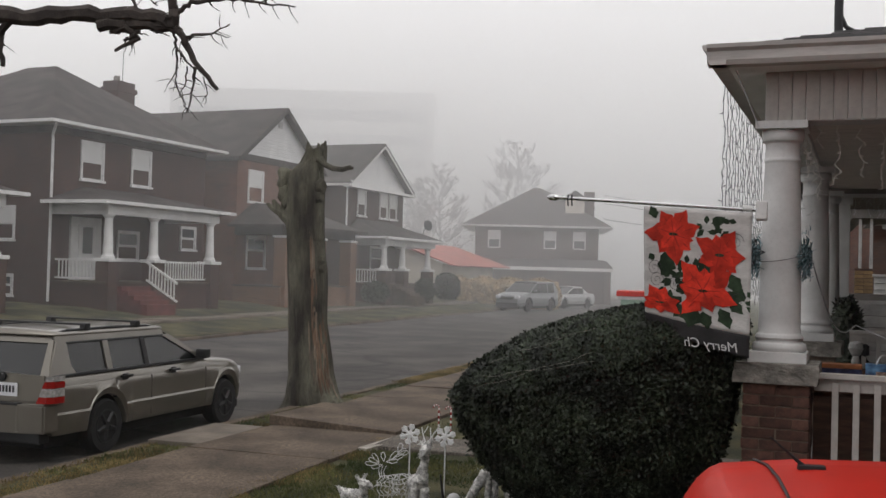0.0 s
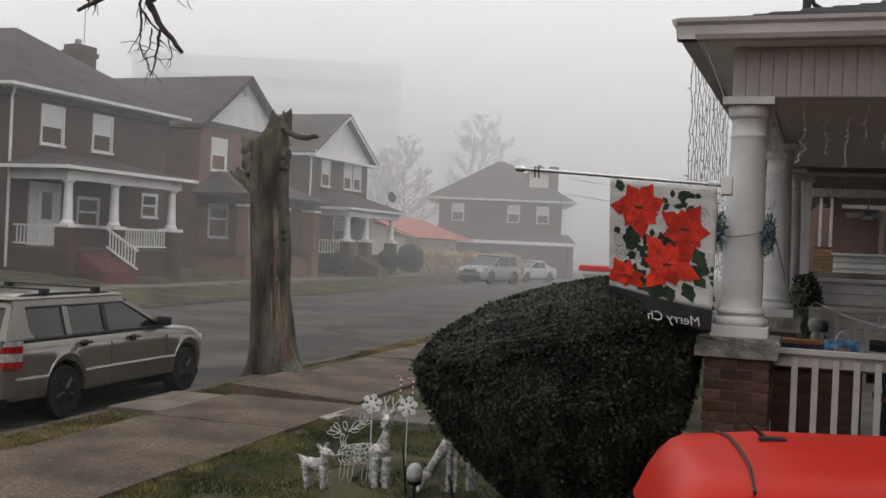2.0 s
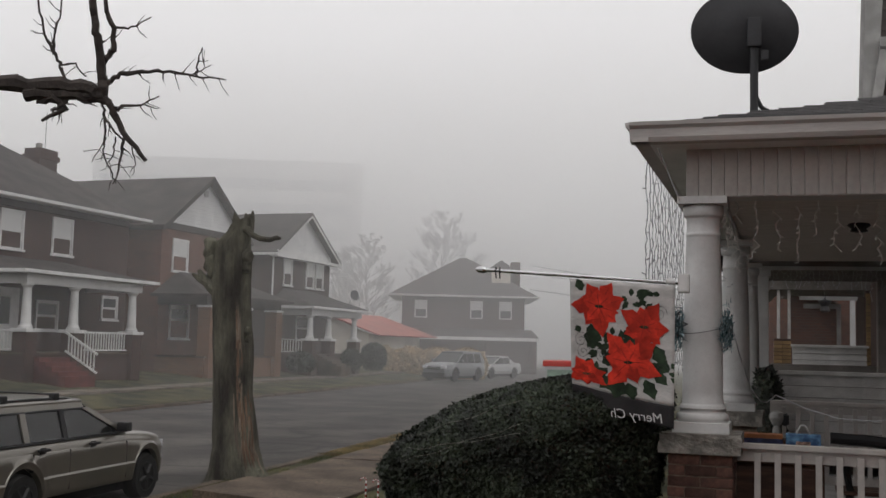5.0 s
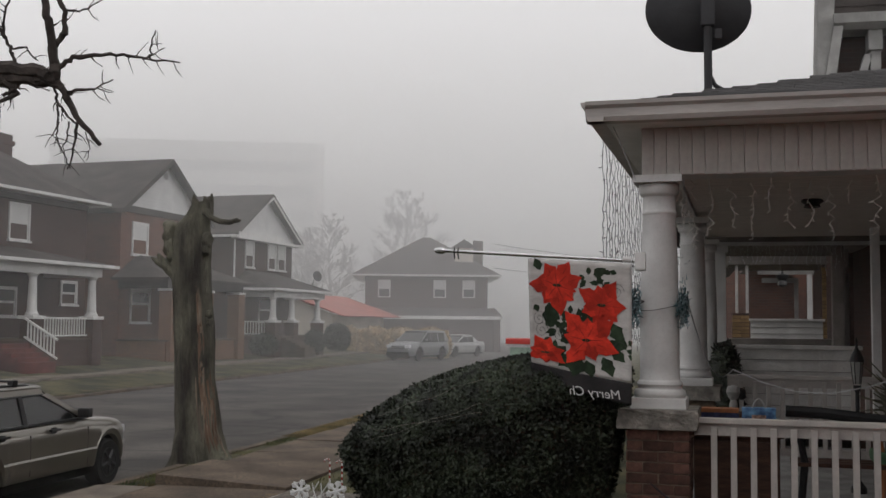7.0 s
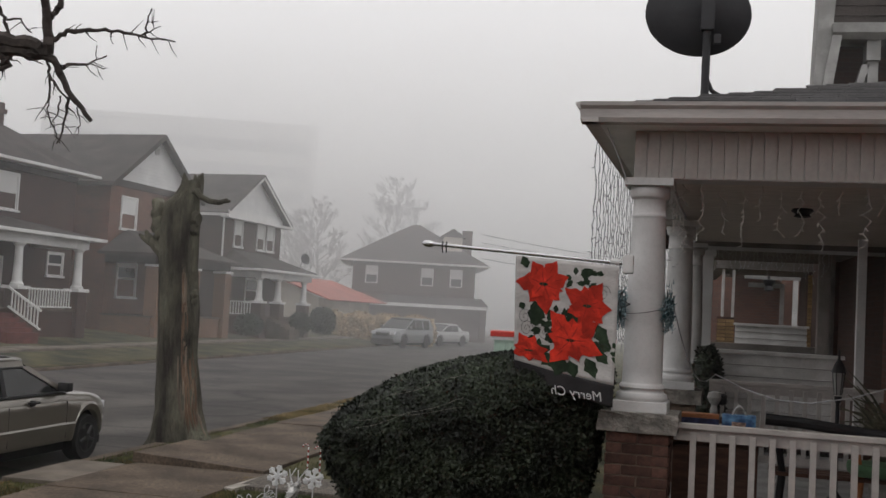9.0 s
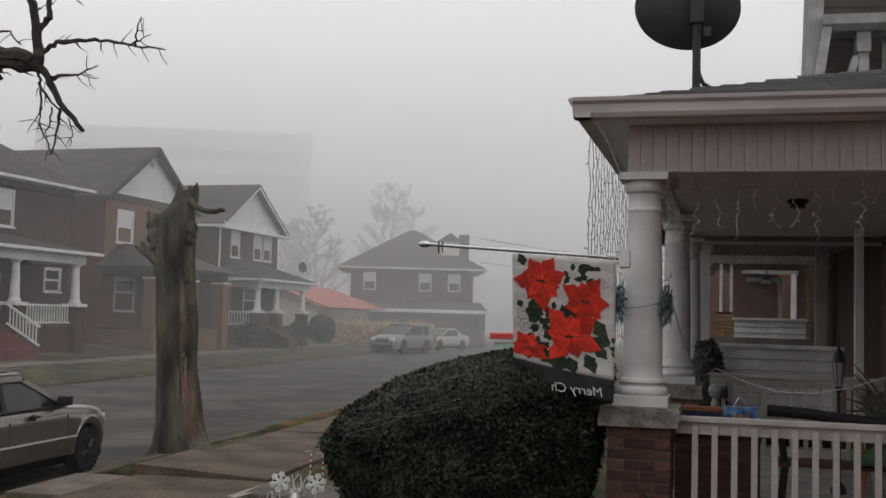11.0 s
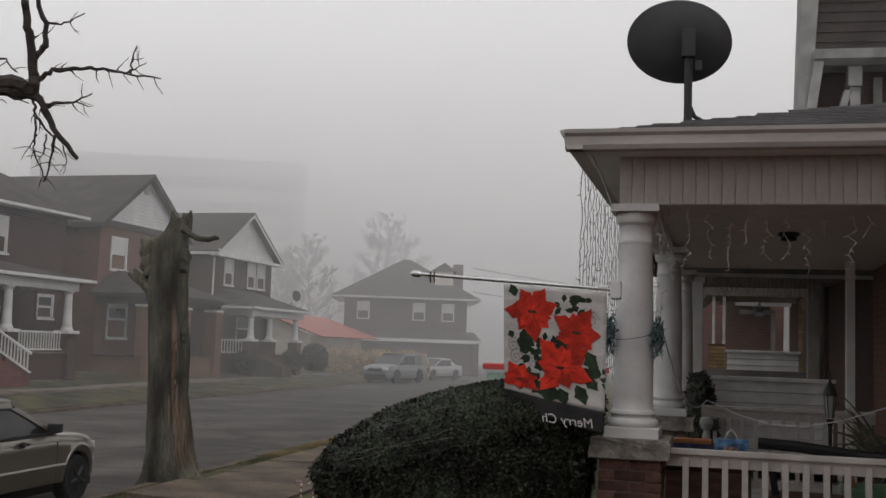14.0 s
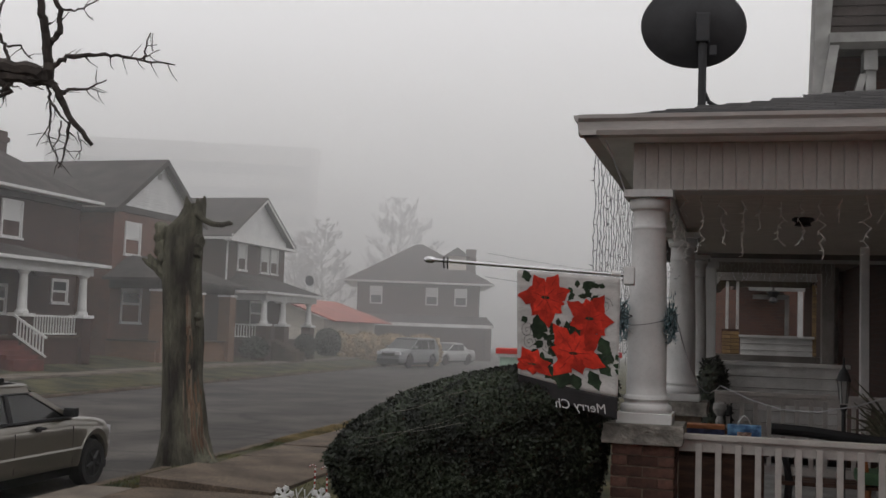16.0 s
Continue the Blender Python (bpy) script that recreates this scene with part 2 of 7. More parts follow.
BARK = material("mossy_bark", (0.05, 0.042, 0.034), rough=0.95, vary=0.5, scale=3.2, fine=34, bump=1.0, dist=0.04, second=(0.078, 0.075, 0.055), stretch=(1, 1, 0.3))
BAREWOOD = material("bare_splintered_wood", (0.075, 0.038, 0.024), rough=0.9, vary=0.5, scale=6, fine=40, bump=1.0, dist=0.02, second=(0.11, 0.07, 0.046), stretch=(1, 1, 0.1))
BAREPALE = material("pale_splintered_wood", (0.09, 0.07, 0.052), rough=0.9, vary=0.4, scale=6, fine=40, bump=1.0, dist=0.02, second=(0.16, 0.125, 0.095), stretch=(1, 1, 0.1))
TWIG = material("dark_twig", (0.045, 0.037, 0.033), rough=0.95, vary=0.35, scale=8, fine=60, bump=0.6)
BLACK = material("black_plastic", (0.015, 0.015, 0.016), rough=0.5, vary=0.2, scale=5, fine=40, bump=0.1)
DISH = material("dark_grey_metal", (0.035, 0.035, 0.038), rough=0.6, vary=0.15, scale=3, fine=30, bump=0.05)
RUBBER = material("tyre_rubber", (0.012, 0.012, 0.012), rough=0.85, vary=0.2, scale=5, fine=60)
CARGOLD = material("champagne_paint", (0.165, 0.152, 0.128), rough=0.3, vary=0.06, scale=2, fine=60, bump=0.0, metal=0.6, coat=0.6)
CARSILVER = material("silver_paint", (0.16, 0.165, 0.17), rough=0.32, vary=0.05, scale=2, fine=60, bump=0.0, metal=0.5, coat=0.5)
CARGREY = material("light_grey_paint", (0.36, 0.36, 0.36), rough=0.32, vary=0.05, scale=2, fine=60, bump=0.0, metal=0.4, coat=0.5)
CARRED = material("bright_red_paint", (0.43, 0.013, 0.0045), rough=0.4, vary=0.08, scale=1.5, fine=70, bump=0.0, coat=0.0, spec=0.13)
CARGLASS = material("car_glass", (0.012, 0.013, 0.013), rough=0.08, vary=0.3, scale=3, fine=8, bump=0.0, spec=0.5)
CHROME = material("steel", (0.6, 0.6, 0.6), rough=0.25, vary=0.05, metal=1.0, bump=0.0)
LAMPRED = material("red_lens", (0.25, 0.01, 0.008), rough=0.2, vary=0.1, bump=0.0)
LAMPCLEAR = material("clear_lens", (0.6, 0.6, 0.62), rough=0.15, vary=0.1, bump=0.0)
LAMPGREY = material("grey_lamp_lens", (0.3, 0.29, 0.28), rough=0.12, vary=0.25, scale=30, fine=80, bump=0.0, coat=0.6)
STEPRED = material("red_painted_steps", (0.115, 0.034, 0.028), rough=0.8, vary=0.2, scale=3, fine=40)
CREAM = material("cream_wall", (0.5, 0.46, 0.4), rough=0.8, vary=0.12, scale=1, fine=20)
HAZE_WALL = material("pale_concrete_wall", (0.3, 0.29, 0.28), rough=0.9, vary=0.15, scale=0.1, fine=2)

# ---- ground, road, kerbs, pavements ----
def strip(profile, y0, y1, n):
    bm = B()
    rows = []
    for k in range(n + 1):
        y = y0 + (y1 - y0) * k / n
        rows.append([bm.verts.new((x, y, z)) for x, z in profile])
    for a, b in zip(rows, rows[1:]):
        for k in range(len(profile) - 1):
            bm.faces.new((a[k], a[k + 1], b[k + 1], b[k]))
    return bm


KERB_NEAR, KERB_FAR = -7.1, -16.45
ground = solid("ground", strip([(-900, 1.2), (-60, 1.1), (-27, 0.72), (-23, 0.6), (-20, 0.32), (-16.65, 0.1), (-16.6, -0.2), (-6.95, -0.2), (-6.9, 0.07), (-6.3, 0.1), (-4.5, 0.1), (-2, 0.13), (2, 0.16), (900, 0.3)], -200, 900, 40),
               EARTH, "damp winter lawn of green and straw-coloured grass", "ground", kind="structure", smooth=False)
bm = B()
box(bm, KERB_FAR, -200, -0.15, KERB_NEAR, 900, 0.0)
road = solid("road", bm, ASPHALT, "worn patched grey asphalt street with cracks", "road", kind="structure")
for name, x0, x1 in (("kerb_near", KERB_NEAR, KERB_NEAR + 0.16), ("kerb_far", KERB_FAR - 0.16, KERB_FAR)):
    kerb = thing(name, "low worn stone kerb edging the street", "kerb", kind="structure")
    rng = random.Random(4)
    me = mesh_of("kerb_stone", box(B(), -0.08, -1.19, -0.12, 0.08, 1.19, 0.1, 0.018), CONCRETE)
    for k in range(45):
        piece("kerb_stone", me, kerb, pose((x0 + x1) / 2 + rng.uniform(-0.015, 0.015), -6 + 2.4 * k, rng.uniform(-0.03, 0.0), rng.uniform(-0.3, 0.3), 0, rng.uniform(-0.4, 0.4)))

# ---- fog that fills the street ----
fog_mat = bpy.data.materials.new("grey_fog")
fog_mat.use_nodes = True
fn, fl = fog_mat.node_tree.nodes, fog_mat.node_tree.links
fn.clear()
fo = fn.new("ShaderNodeOutputMaterial")
fv = fn.new("ShaderNodeVolumeScatter")
fv.inputs["Color"].default_value = (0.998, 0.998, 0.999, 1)
# the fog thickens down the street
ft = fn.new("ShaderNodeTexCoord")
fs = fn.new("ShaderNodeSeparateXYZ")
fr = fn.new("ShaderNodeMapRange")
fr.inputs["From Min"].default_value, fr.inputs["From Max"].default_value = 8.0, 135.0
fp = fn.new("ShaderNodeMath")
fp.operation = "POWER"
fp.inputs[1].default_value = 0.5
fd = fn.new("ShaderNodeMath")
fd.operation = "MULTIPLY_ADD"
fd.inputs[1].default_value, fd.inputs[2].default_value = 0.0105, 0.0005
fl.new(ft.outputs["Object"], fs.inputs[0])
fl.new(fs.outputs["Y"], fr.inputs["Value"])
fl.new(fr.outputs[0], fp.inputs[0])
fl.new(fp.outputs[0], fd.inputs[0])
fb = fn.new("ShaderNodeMapRange")
fb.inputs["From Min"].default_value, fb.inputs["From Max"].default_value = 90.0, 125.0
fb.inputs["To Max"].default_value = 0.075
fl.new(fs.outputs["Y"], fb.inputs["Value"])
fe = fn.new("ShaderNodeMath")
fl.new(fd.outputs[0], fe.inputs[0])
fl.new(fb.outputs[0], fe.inputs[1])
fl.new(fe.outputs[0], fv.inputs["Density"])
fv.inputs["Anisotropy"].default_value = 0.2
fl.new(fv.outputs[0], fo.inputs["Volume"])
FOG = solid("fog", box(B(), -200, -40, -0.6, 90, 230, 34), fog_mat, "pale grey morning fog lying over the street", "fog", kind="stuff")


# ---- houses over the street ----
HM = pose(0, 0, 0, 0, 0, -5.0)


def window(house, x, y0, y1, z0, z1, blind=0.5, face=1, side=False, trim=WHITE, group=None):
    """A sash window in the wall plane x (or in the plane y when side), between y0..y1 and z0..z1."""
    def bx(bm, d0, a0, c0, d1, a1, c1, bev=0.0):
        if side:
            box(bm, a0, x - face * d1 if face > 0 else x + d0, c0, a1, x - face * d0 if face > 0 else x + d1, c1, bev)
        else:
            box(bm, x + d0, a0, c0, x + d1, a1, c1, bev)
    w = new("window")
    w.parent = house
    bm = B()
    t = 0.075
    bx(bm, -0.02, y0 - t, z0 - 0.02, 0.06, y0, z1 + t)
    bx(bm, -0.02, y1, z0 - 0.02, 0.06, y1 + t, z1 + t)
    bx(bm, -0.02, y0, z1, 0.06, y1, z1 + t)
    part("frame", bm, trim, w)
    bm = B()
    bx(bm, -0.02, y0 - t - 0.04, z0 - 0.1, 0.12, y1 + t + 0.04, z0 - 0.02)
    part("sill", bm, trim, w)
    mid = (z0 + z1) / 2
    for a, b, dep in ((z0 - 0.02, mid, 0.0), (mid, z1, 0.02)):
        bm = B()
        s = 0.045
        bx(bm, dep - 0.02, y0, a, dep + 0.02, y1, a + s)
        bx(bm, dep - 0.02, y0, b - s, dep + 0.02, y1, b)
        bx(bm, dep - 0.02, y0, a + s, dep + 0.02, y0 + s, b - s)
        bx(bm, dep - 0.02, y1 - s, a + s, dep + 0.02, y1, b - s)
        sash = part("sash", bm, trim, w)
        bm = B()
        bx(bm, dep - 0.012, y0 + s, a + s, dep - 0.004, y1 - s, b - s)
        part("pane", bm, GLASS, w)
    if blind:
        bm = B()
        bx(bm, 0.016, y0 + 0.05, z1 - (z1 - z0) * blind, 0.022, y1 - 0.05, z1 - 0.045)
        part("blind", bm, BLIND, w)
    return w


def gable_roof(house, x_front, x_back, yc, half, z_eave, z_ridge, over=0.5, mat=SHINGLE, trim=WHITE):
    """A ridge running away from the street; the gable faces the street."""
    k = (z_ridge - z_eave) / half
    for s, nm in ((-1, "roof_slope"), (1, "roof_slope")):
        bm = B()
        a = (x_front + over, yc, z_ridge + 0.1)
        b = (x_front + over, yc + s * (half + over), z_eave - k * over + 0.1)
        c = (x_back - over, yc + s * (half + over), z_eave - k * over + 0.1)
        d = (x_back - over, yc, z_ridge + 0.1)
        prism(bm, [a, b, c, d], (0, 0, -0.12))
        part(nm, bm, mat, house)
        bm = B()
        prism(bm, [(x_front + over + 0.003, yc, z_ridge - 0.02), (x_front + over + 0.003, yc, z_ridge - 0.17), (x_front + over + 0.003, yc + s * (half + over), z_eave - k * over - 0.14), (x_front + over + 0.003, yc + s * (half + over), z_eave - k * over - 0.02)], (-0.04, 0, 0))
        part("barge_board", bm, trim, house)
        bm = B()
        box(bm, x_back - over, min(yc + s * (half + over), yc + s * (half + over + 0.11)), z_eave - k * over - 0.1, x_front + over, max(yc + s * (half + over), yc + s * (half + over + 0.11)), z_eave - k * over + 0.03)
        part("gutter", bm, trim, house)
    # boarded gable wall, one board a course
    z = z_eave
    n = 0
    gb = new("gable")
    gb.parent = house
    while z < z_ridge - 0.25:
        h = half * (1 - (z - z_eave) / (z_ridge - z_eave))
        h2 = half * (1 - (z + 0.17 - z_eave) / (z_ridge - z_eave))
        bm = B()
        prism(bm, [(x_front + 0.03, yc - h, z), (x_front + 0.03, yc + h, z), (x_front + 0.01, yc + max(h2, 0.02), z + 0.172), (x_front + 0.01, yc - max(h2, 0.02), z + 0.172)], (-0.05, 0, 0))
        part("board", bm, SIDING, gb)
        z += 0.17
    bm = B()
    box(bm, x_front - 0.02, yc - half, z_eave - 0.3, x_front + 0.07, yc + half, z_eave)
    part("frieze", bm, trim, house)
    if trim is WHITE:
        bm = B()
        box(bm, x_front + 0.07, yc - half - over, z_eave - k * over - 0.16, x_front + over + 0.05, yc + half + over, z_eave - k * over - 0.02)
        part("cornice", bm, WHITE, house)
    else:
        bm = B()
        box(bm, x_front + 0.03, yc - 0.16, z_ridge - 0.85, x_front + 0.06, yc + 0.16, z_ridge - 0.55)
        part("gable_vent", bm, WEATHERED, house)


def porch(house, x_wall, x_front, y0, y1, z_ground, z_deck, z_eave, z_wall, cols, steps=None, rails=(), side_rail=True, pier_w=0.55, brick=BRICK_DARK, roofmat=SHINGLE, col_mat=WHITE, col_r=0.16, z_cap=None, trim=WHITE):
    z_cap = z_cap or z_deck + 0.78
    bm = B()
    box(bm, x_wall, y0, z_ground - 0.4, x_front + 0.1, y1, z_deck - 0.06)
    part("porch_base", bm, brick, house)
    bm = B()
    box(bm, x_wall, y0 - 0.08, z_deck - 0.06, x_front + 0.2, y1 + 0.08, z_deck)
    part("porch_deck", bm, CONCRETE, house)
    o = 0.45
    e = [(x_wall, y0 - o, z_eave), (x_front + o, y0 - o, z_eave), (x_front + o, y1 + o, z_eave), (x_wall, y1 + o, z_eave)]
    r = [(x_wall, y0 + 1.5, z_wall), (x_wall, y1 - 1.5, z_wall)]
    bm = B()
    v = [bm.verts.new(p) for p in e + r]
    lo = [bm.verts.new((p[0], p[1], z_eave - 0.06)) for p in e]
    for f in ((v[0], v[1], v[4]), (v[1], v[2], v[5], v[4]), (v[2], v[3], v[5]), (lo[3], lo[2], lo[1], lo[0]), (v[0], lo[0], lo[1], v[1]), (v[1], lo[1], lo[2], v[2]), (v[2], lo[2], lo[3], v[3]), (v[0], v[4], v[5], v[3], lo[3], lo[0])):
        bm.faces.new(f)
    part("porch_roof", bm, roofmat, house)
    bm = B()
    box(bm, x_wall, y0 - o - 0.1, z_eave - 0.12, x_front + o, y0 - o, z_eave - 0.005)
    box(bm, x_front + o, y0 - o - 0.1, z_eave - 0.12, x_front + o + 0.1, y1 + o + 0.1, z_eave - 0.005)
    box(bm, x_wall, y1 + o, z_eave - 0.12, x_front + o, y1 + o + 0.1, z_eave - 0.005)
    part("porch_gutter", bm, trim, house)
    bm = B()
    box(bm, x_front - 0.16, y0 + 0.02, z_eave - 0.46, x_front + 0.16, y1 - 0.02, z_eave - 0.07)
    box(bm, x_wall, y0 + 0.02, z_eave - 0.46, x_front - 0.16, y0 + 0.3, z_eave - 0.07)
    box(bm, x_wall, y1 - 0.3, z_eave - 0.46, x_front - 0.16, y1 - 0.02, z_eave - 0.07)
    part("porch_beam", bm, trim, house)
    for y in cols:
        bm = B()
        box(bm, x_front - pier_w / 2, y - pier_w / 2, z_ground - 0.4, x_front + pier_w / 2, y + pier_w / 2, z_cap - 0.12)
        part("brick_pier", bm, brick, house)
        if col_r:
            bm = B()
            box(bm, x_front - pier_w / 2 - 0.06, y - pier_w / 2 - 0.06, z_cap - 0.12, x_front + pier_w / 2 + 0.06, y + pier_w / 2 + 0.06, z_cap, 0.02)
            part("pier_cap", bm, WHITE, house)
            zt = z_eave - 0.46
            bm = B()
            lathe(bm, [(col_r * 1.45, z_cap), (col_r * 1.45, z_cap + 0.07), (col_r * 1.25, z_cap + 0.1), (col_r * 1.08, z_cap + 0.16), (col_r, z_cap + 0.5), (col_r * 0.84, zt - 0.2), (col_r * 0.84, zt - 0.14), (col_r * 1.1, zt - 0.08), (col_r * 1.3, zt - 0.06), (col_r * 1.3, zt)], 18, (x_front, y))
            part("column", bm, col_mat, house, smooth=False)
        else:
            bm = B()
            box(bm, x_front - pier_w / 2, y - pier_w / 2, z_cap - 0.12, x_front + pier_w / 2, y + pier_w / 2, z_eave - 0.46)
            part("brick_column", bm, brick, house)
            bm = B()
            box(bm, x_front - pier_w / 2 - 0.05, y - pier_w / 2 - 0.05, z_eave - 0.56, x_front + pier_w / 2 + 0.05, y + pier_w / 2 + 0.05, z_eave - 0.46)
            part("pier_head", bm, WHITE, house)

    def railing(p, q):
        p, q = Vector(p), Vector(q)
        rl = new("railing")
        rl.parent = house
        for dz, h in ((0.72, 0.07), (0.09, 0.06)):
            bm = B()
            m = Matrix.Translation(p + Vector((0, 0, dz))) @ (q - p).to_track_quat("X", "Z").to_matrix().to_4x4()
            box(bm, 0, -0.035, -h / 2, (q - p).length, 0.035, h / 2, 0, m)
            part("rail", bm, WHITE, rl)
        n = max(2, int((q - p).length / 0.15))
        me = mesh_of("baluster", box(B(), -0.02, -0.02, 0.1, 0.02, 0.02, 0.7), WHITE)
        for k in range(1, n):
            piece("baluster", me, rl, Matrix.Translation(p.lerp(q, k / n)))
    for a, b in rails:
        railing((x_front, a, z_deck), (x_front, b, z_deck))
    if side_rail:
        railing((x_wall + 0.1, y0 + 0.16, z_deck), (x_front - pier_w / 2, y0 + 0.16, z_deck))
    if steps:
        n = 5
        for k in range(n):
            bm = B()
            zt = z_ground + (z_deck - z_ground) * (n - k) / (n + 1)
            box(bm, x_front + 0.2, steps[0], z_ground - 0.4, x_front + 0.2 + 0.27 * (k + 1), steps[1], zt)
            part("step", bm, STEPRED if steps[2] else CONCRETE, house)
        if steps[2]:
            railing((x_front + 0.2, steps[1] + 0.06, z_deck - 0.02), (x_front + 0.2 + 0.27 * n, steps[1] + 0.06, z_ground + 0.15))


def walls(house, x0, x1, y0, y1, z0, z1, mat):
    bm = B()
    box(bm, x0, y0, z0, x1, y1, z1)
    return part("wall", bm, mat, house)


def hip_roof(house, x0, x1, y0, y1, z, zr, over=0.6, mat=SHINGLE, ridge=0.0):
    """A hipped roof on the walls x0..x1, y0..y1, ridge along x (its length as a share)."""
    xm, ym = (x0 + x1) / 2, (y0 + y1) / 2
    hl = ridge / 2
    e = [(x0 - over, y0 - over, z), (x1 + over, y0 - over, z), (x1 + over, y1 + over, z), (x0 - over, y1 + over, z)]
    bm = B()
    v = [bm.verts.new(p) for p in e]
    a, b = bm.verts.new((xm - hl, ym, zr)), bm.verts.new((xm + hl + 0.01, ym, zr))
    for f in ((v[0], v[1], b, a), (v[1], v[2], b), (v[2], v[3], a, b), (v[3], v[0], a), (v[3], v[2], v[1], v[0])):
        bm.faces.new(f)
    part("roof", bm, mat, house)
    bm = B()
    g = 0.09
    box(bm, x0 - over - g, y0 - over - g, z - 0.11, x1 + over + g, y0 - over, z - 0.003)
    box(bm, x0 - over - g, y1 + over, z - 0.11, x1 + over + g, y1 + over + g, z - 0.003)
    box(bm, x0 - over - g, y0 - over, z - 0.11, x0 - over, y1 + over, z - 0.003)
    box(bm, x1 + over, y0 - over, z - 0.11, x1 + over + g, y1 + over, z - 0.003)
    part("gutter", bm, WHITE, house)
    bm = B()
    box(bm, x0 - over, y0 - over, z - 0.12, x1 + over, y1 + over, z - 0.06)
    part("soffit", bm, WHITE, house)
    bm = B()
    box(bm, x0 - 0.04, y0 - 0.04, z - 0.36, x1 + 0.04, y1 + 0.04, z - 0.12)
    part("frieze", bm, SHINGLE, house)


def downspout(house, x, y, z0, z1):
    bm = B()
    tube(bm, [(x + 0.55, y - 0.45, z1 - 0.1), (x + 0.1, y - 0.12, z1 - 0.42), (x + 0.06, y - 0.06, z1 - 0.6), (x + 0.06, y - 0.06, z0)], 0.05, 8)
    part("downspout", bm, WHITE, house)


XW, XP = -27.3, -25.0

# the nearest house over the street: only its porch end and side come into view
house = thing("house", "dark brick two-storey house with white columned porch", "house", HM.copy(), "brick houses")
walls(house, -36.5, XW, 15.0, 24.3, 0.2, 6.6, BRICK_DARK)
hip_roof(house, -36.5, XW, 15.0, 24.3, 7.0, 9.6, ridge=2)
porch(house, XW, XP, 15.2, 24.4, 0.6, 1.5, 4.2, 5.0, (15.6, 19.8, 24.1), rails=((15.9, 19.5),), side_rail=False)

# the hip-roofed house
house = thing("house", "dark brick house with hipped roof, chimney and white columned porch", "house", HM.copy(), "brick houses")
walls(house, -37.0, XW, 28.75, 37.6, 0.2, 6.62, BRICK_DARK)
hip_roof(house, -37.0, XW, 28.75, 37.6, 7.0, 9.95, ridge=1.5)
porch(house, XW, XP, 28.85, 35.3, 0.6, 1.5, 4.25, 4.85, (29.1, 31.5, 34.9), steps=(29.3, 30.85, True), rails=((31.75, 34.65),), z_cap=2.3)
window(house, XW, 30.25, 31.3, 5.15, 6.45, 0.55)
window(house, XW, 32.98, 34.0, 5.15, 6.45, 0.55)
window(house, XW, 32.3, 33.4, 2.3, 3.3, 0)
window(house, XW, 36.1, 37.0, 2.8, 3.65, 0)
window(house, 28.75, -29.7, -28.9, 2.9, 4.0, 0.5, side=True)
window(house, 28.75, -29.8, -28.9, 0.95, 1.6, 0, side=True)
downspout(house, XW, 28.8, 0.75, 6.95)
bm = B()
box(bm, XW, 29.75, 1.5, XW + 0.08, 31.3, 3.75)
part("door_surround", bm, WHITE, house)
bm = B()
box(bm, XW + 0.06, 30.1, 1.52, XW + 0.12, 31.0, 3.5)
door = part("door", bm, SIDING, house)
bm = B()
box(bm, XW + 0.11, 30.3, 2.45, XW + 0.125, 30.8, 3.4)
part("pane", bm, GLASS, door)
bm = B()
box(bm, -31.5, 36.0, 8.0, -30.7, 37.1, 9.85)
box(bm, -31.57, 35.93, 9.4, -30.63, 37.17, 9.6)
chimney = part("chimney", bm, BRICK_DARK, house)
bm = B()
lathe(bm, [(0.14, 9.85), (0.13, 10.1)], 12, (-31.1, 36.4))
part("flue", bm, STONE, chimney)
bm = B()
tube(bm, [(-31.1, 36.75, 9.8), (-31.1, 36.77, 11.5)], 0.015, 5)
part("aerial", bm, DISH, chimney)

# the house with the plain white gable
house = thing("house", "red brick house with white boarded gable and brick porch piers", "house", HM.copy(), "brick houses")
walls(house, -37.5, XW, 40.0, 46.7, 0.2, 7.2, BRICK_RED)
gable_roof(house, XW, -37.5, 43.35, 3.35, 7.2, 9.55, 0.45, trim=SHINGLE)
porch(house, XW, XP, 39.9, 46.6, 0.7, 1.35, 4.0, 5.1, (40.3, 43.2, 46.2), rails=(), side_rail=False, brick=BRICK_ORANGE, col_r=0, pier_w=0.6, trim=SHINGLE)
window(house, XW, 40.9, 42.0, 5.1, 6.45, 0.5)
window(house, XW, 44.4, 45.5, 5.1, 6.45, 0.5)
window(house, XW, 40.9, 42.3, 2.1, 3.7, 0.2)
window(house, XW, 44.2, 45.6, 2.1, 3.7, 0.2)

# the house with the boarded gable and three columns
house = thing("house", "brown brick house with white gable, downspout and columned porch", "house", HM.copy(), "brick houses")
walls(house, -37.5, XW, 50.1, 57.0, 0.2, 6.9, BRICK_DARK)
gable_roof(house, XW, -37.5, 53.55, 3.45, 6.95, 9.1, 0.5)
porch(house, XW, XP, 49.9, 56.3, 0.75, 1.45, 3.9, 4.9, (50.1, 52.3, 55.6), steps=(50.7, 51.9, False), rails=(), side_rail=True, z_cap=2.25)
for y in (51.35, 54.0, 55.2):
    window(house, XW, y, y + 0.85, 5.1, 6.4, 0.55)
window(house, XW, 53.0, 54.6, 2.2, 3.4, 0)
downspout(house, XW, 50.1, 0.9, 6.9)
bm = B()
lathe(bm, [(0.02, 0), (0.25, 0.03), (0.3, 0.07), (0.29, 0.075), (0.2, 0.05), (0.02, 0.035)], 20)
bmesh.ops.transform(bm, matrix=pose(-25.2, 55.9, 4.75, 80, 0, 60), verts=bm.verts)
dish2 = part("satellite_dish", bm, DISH, house)
bm = B()
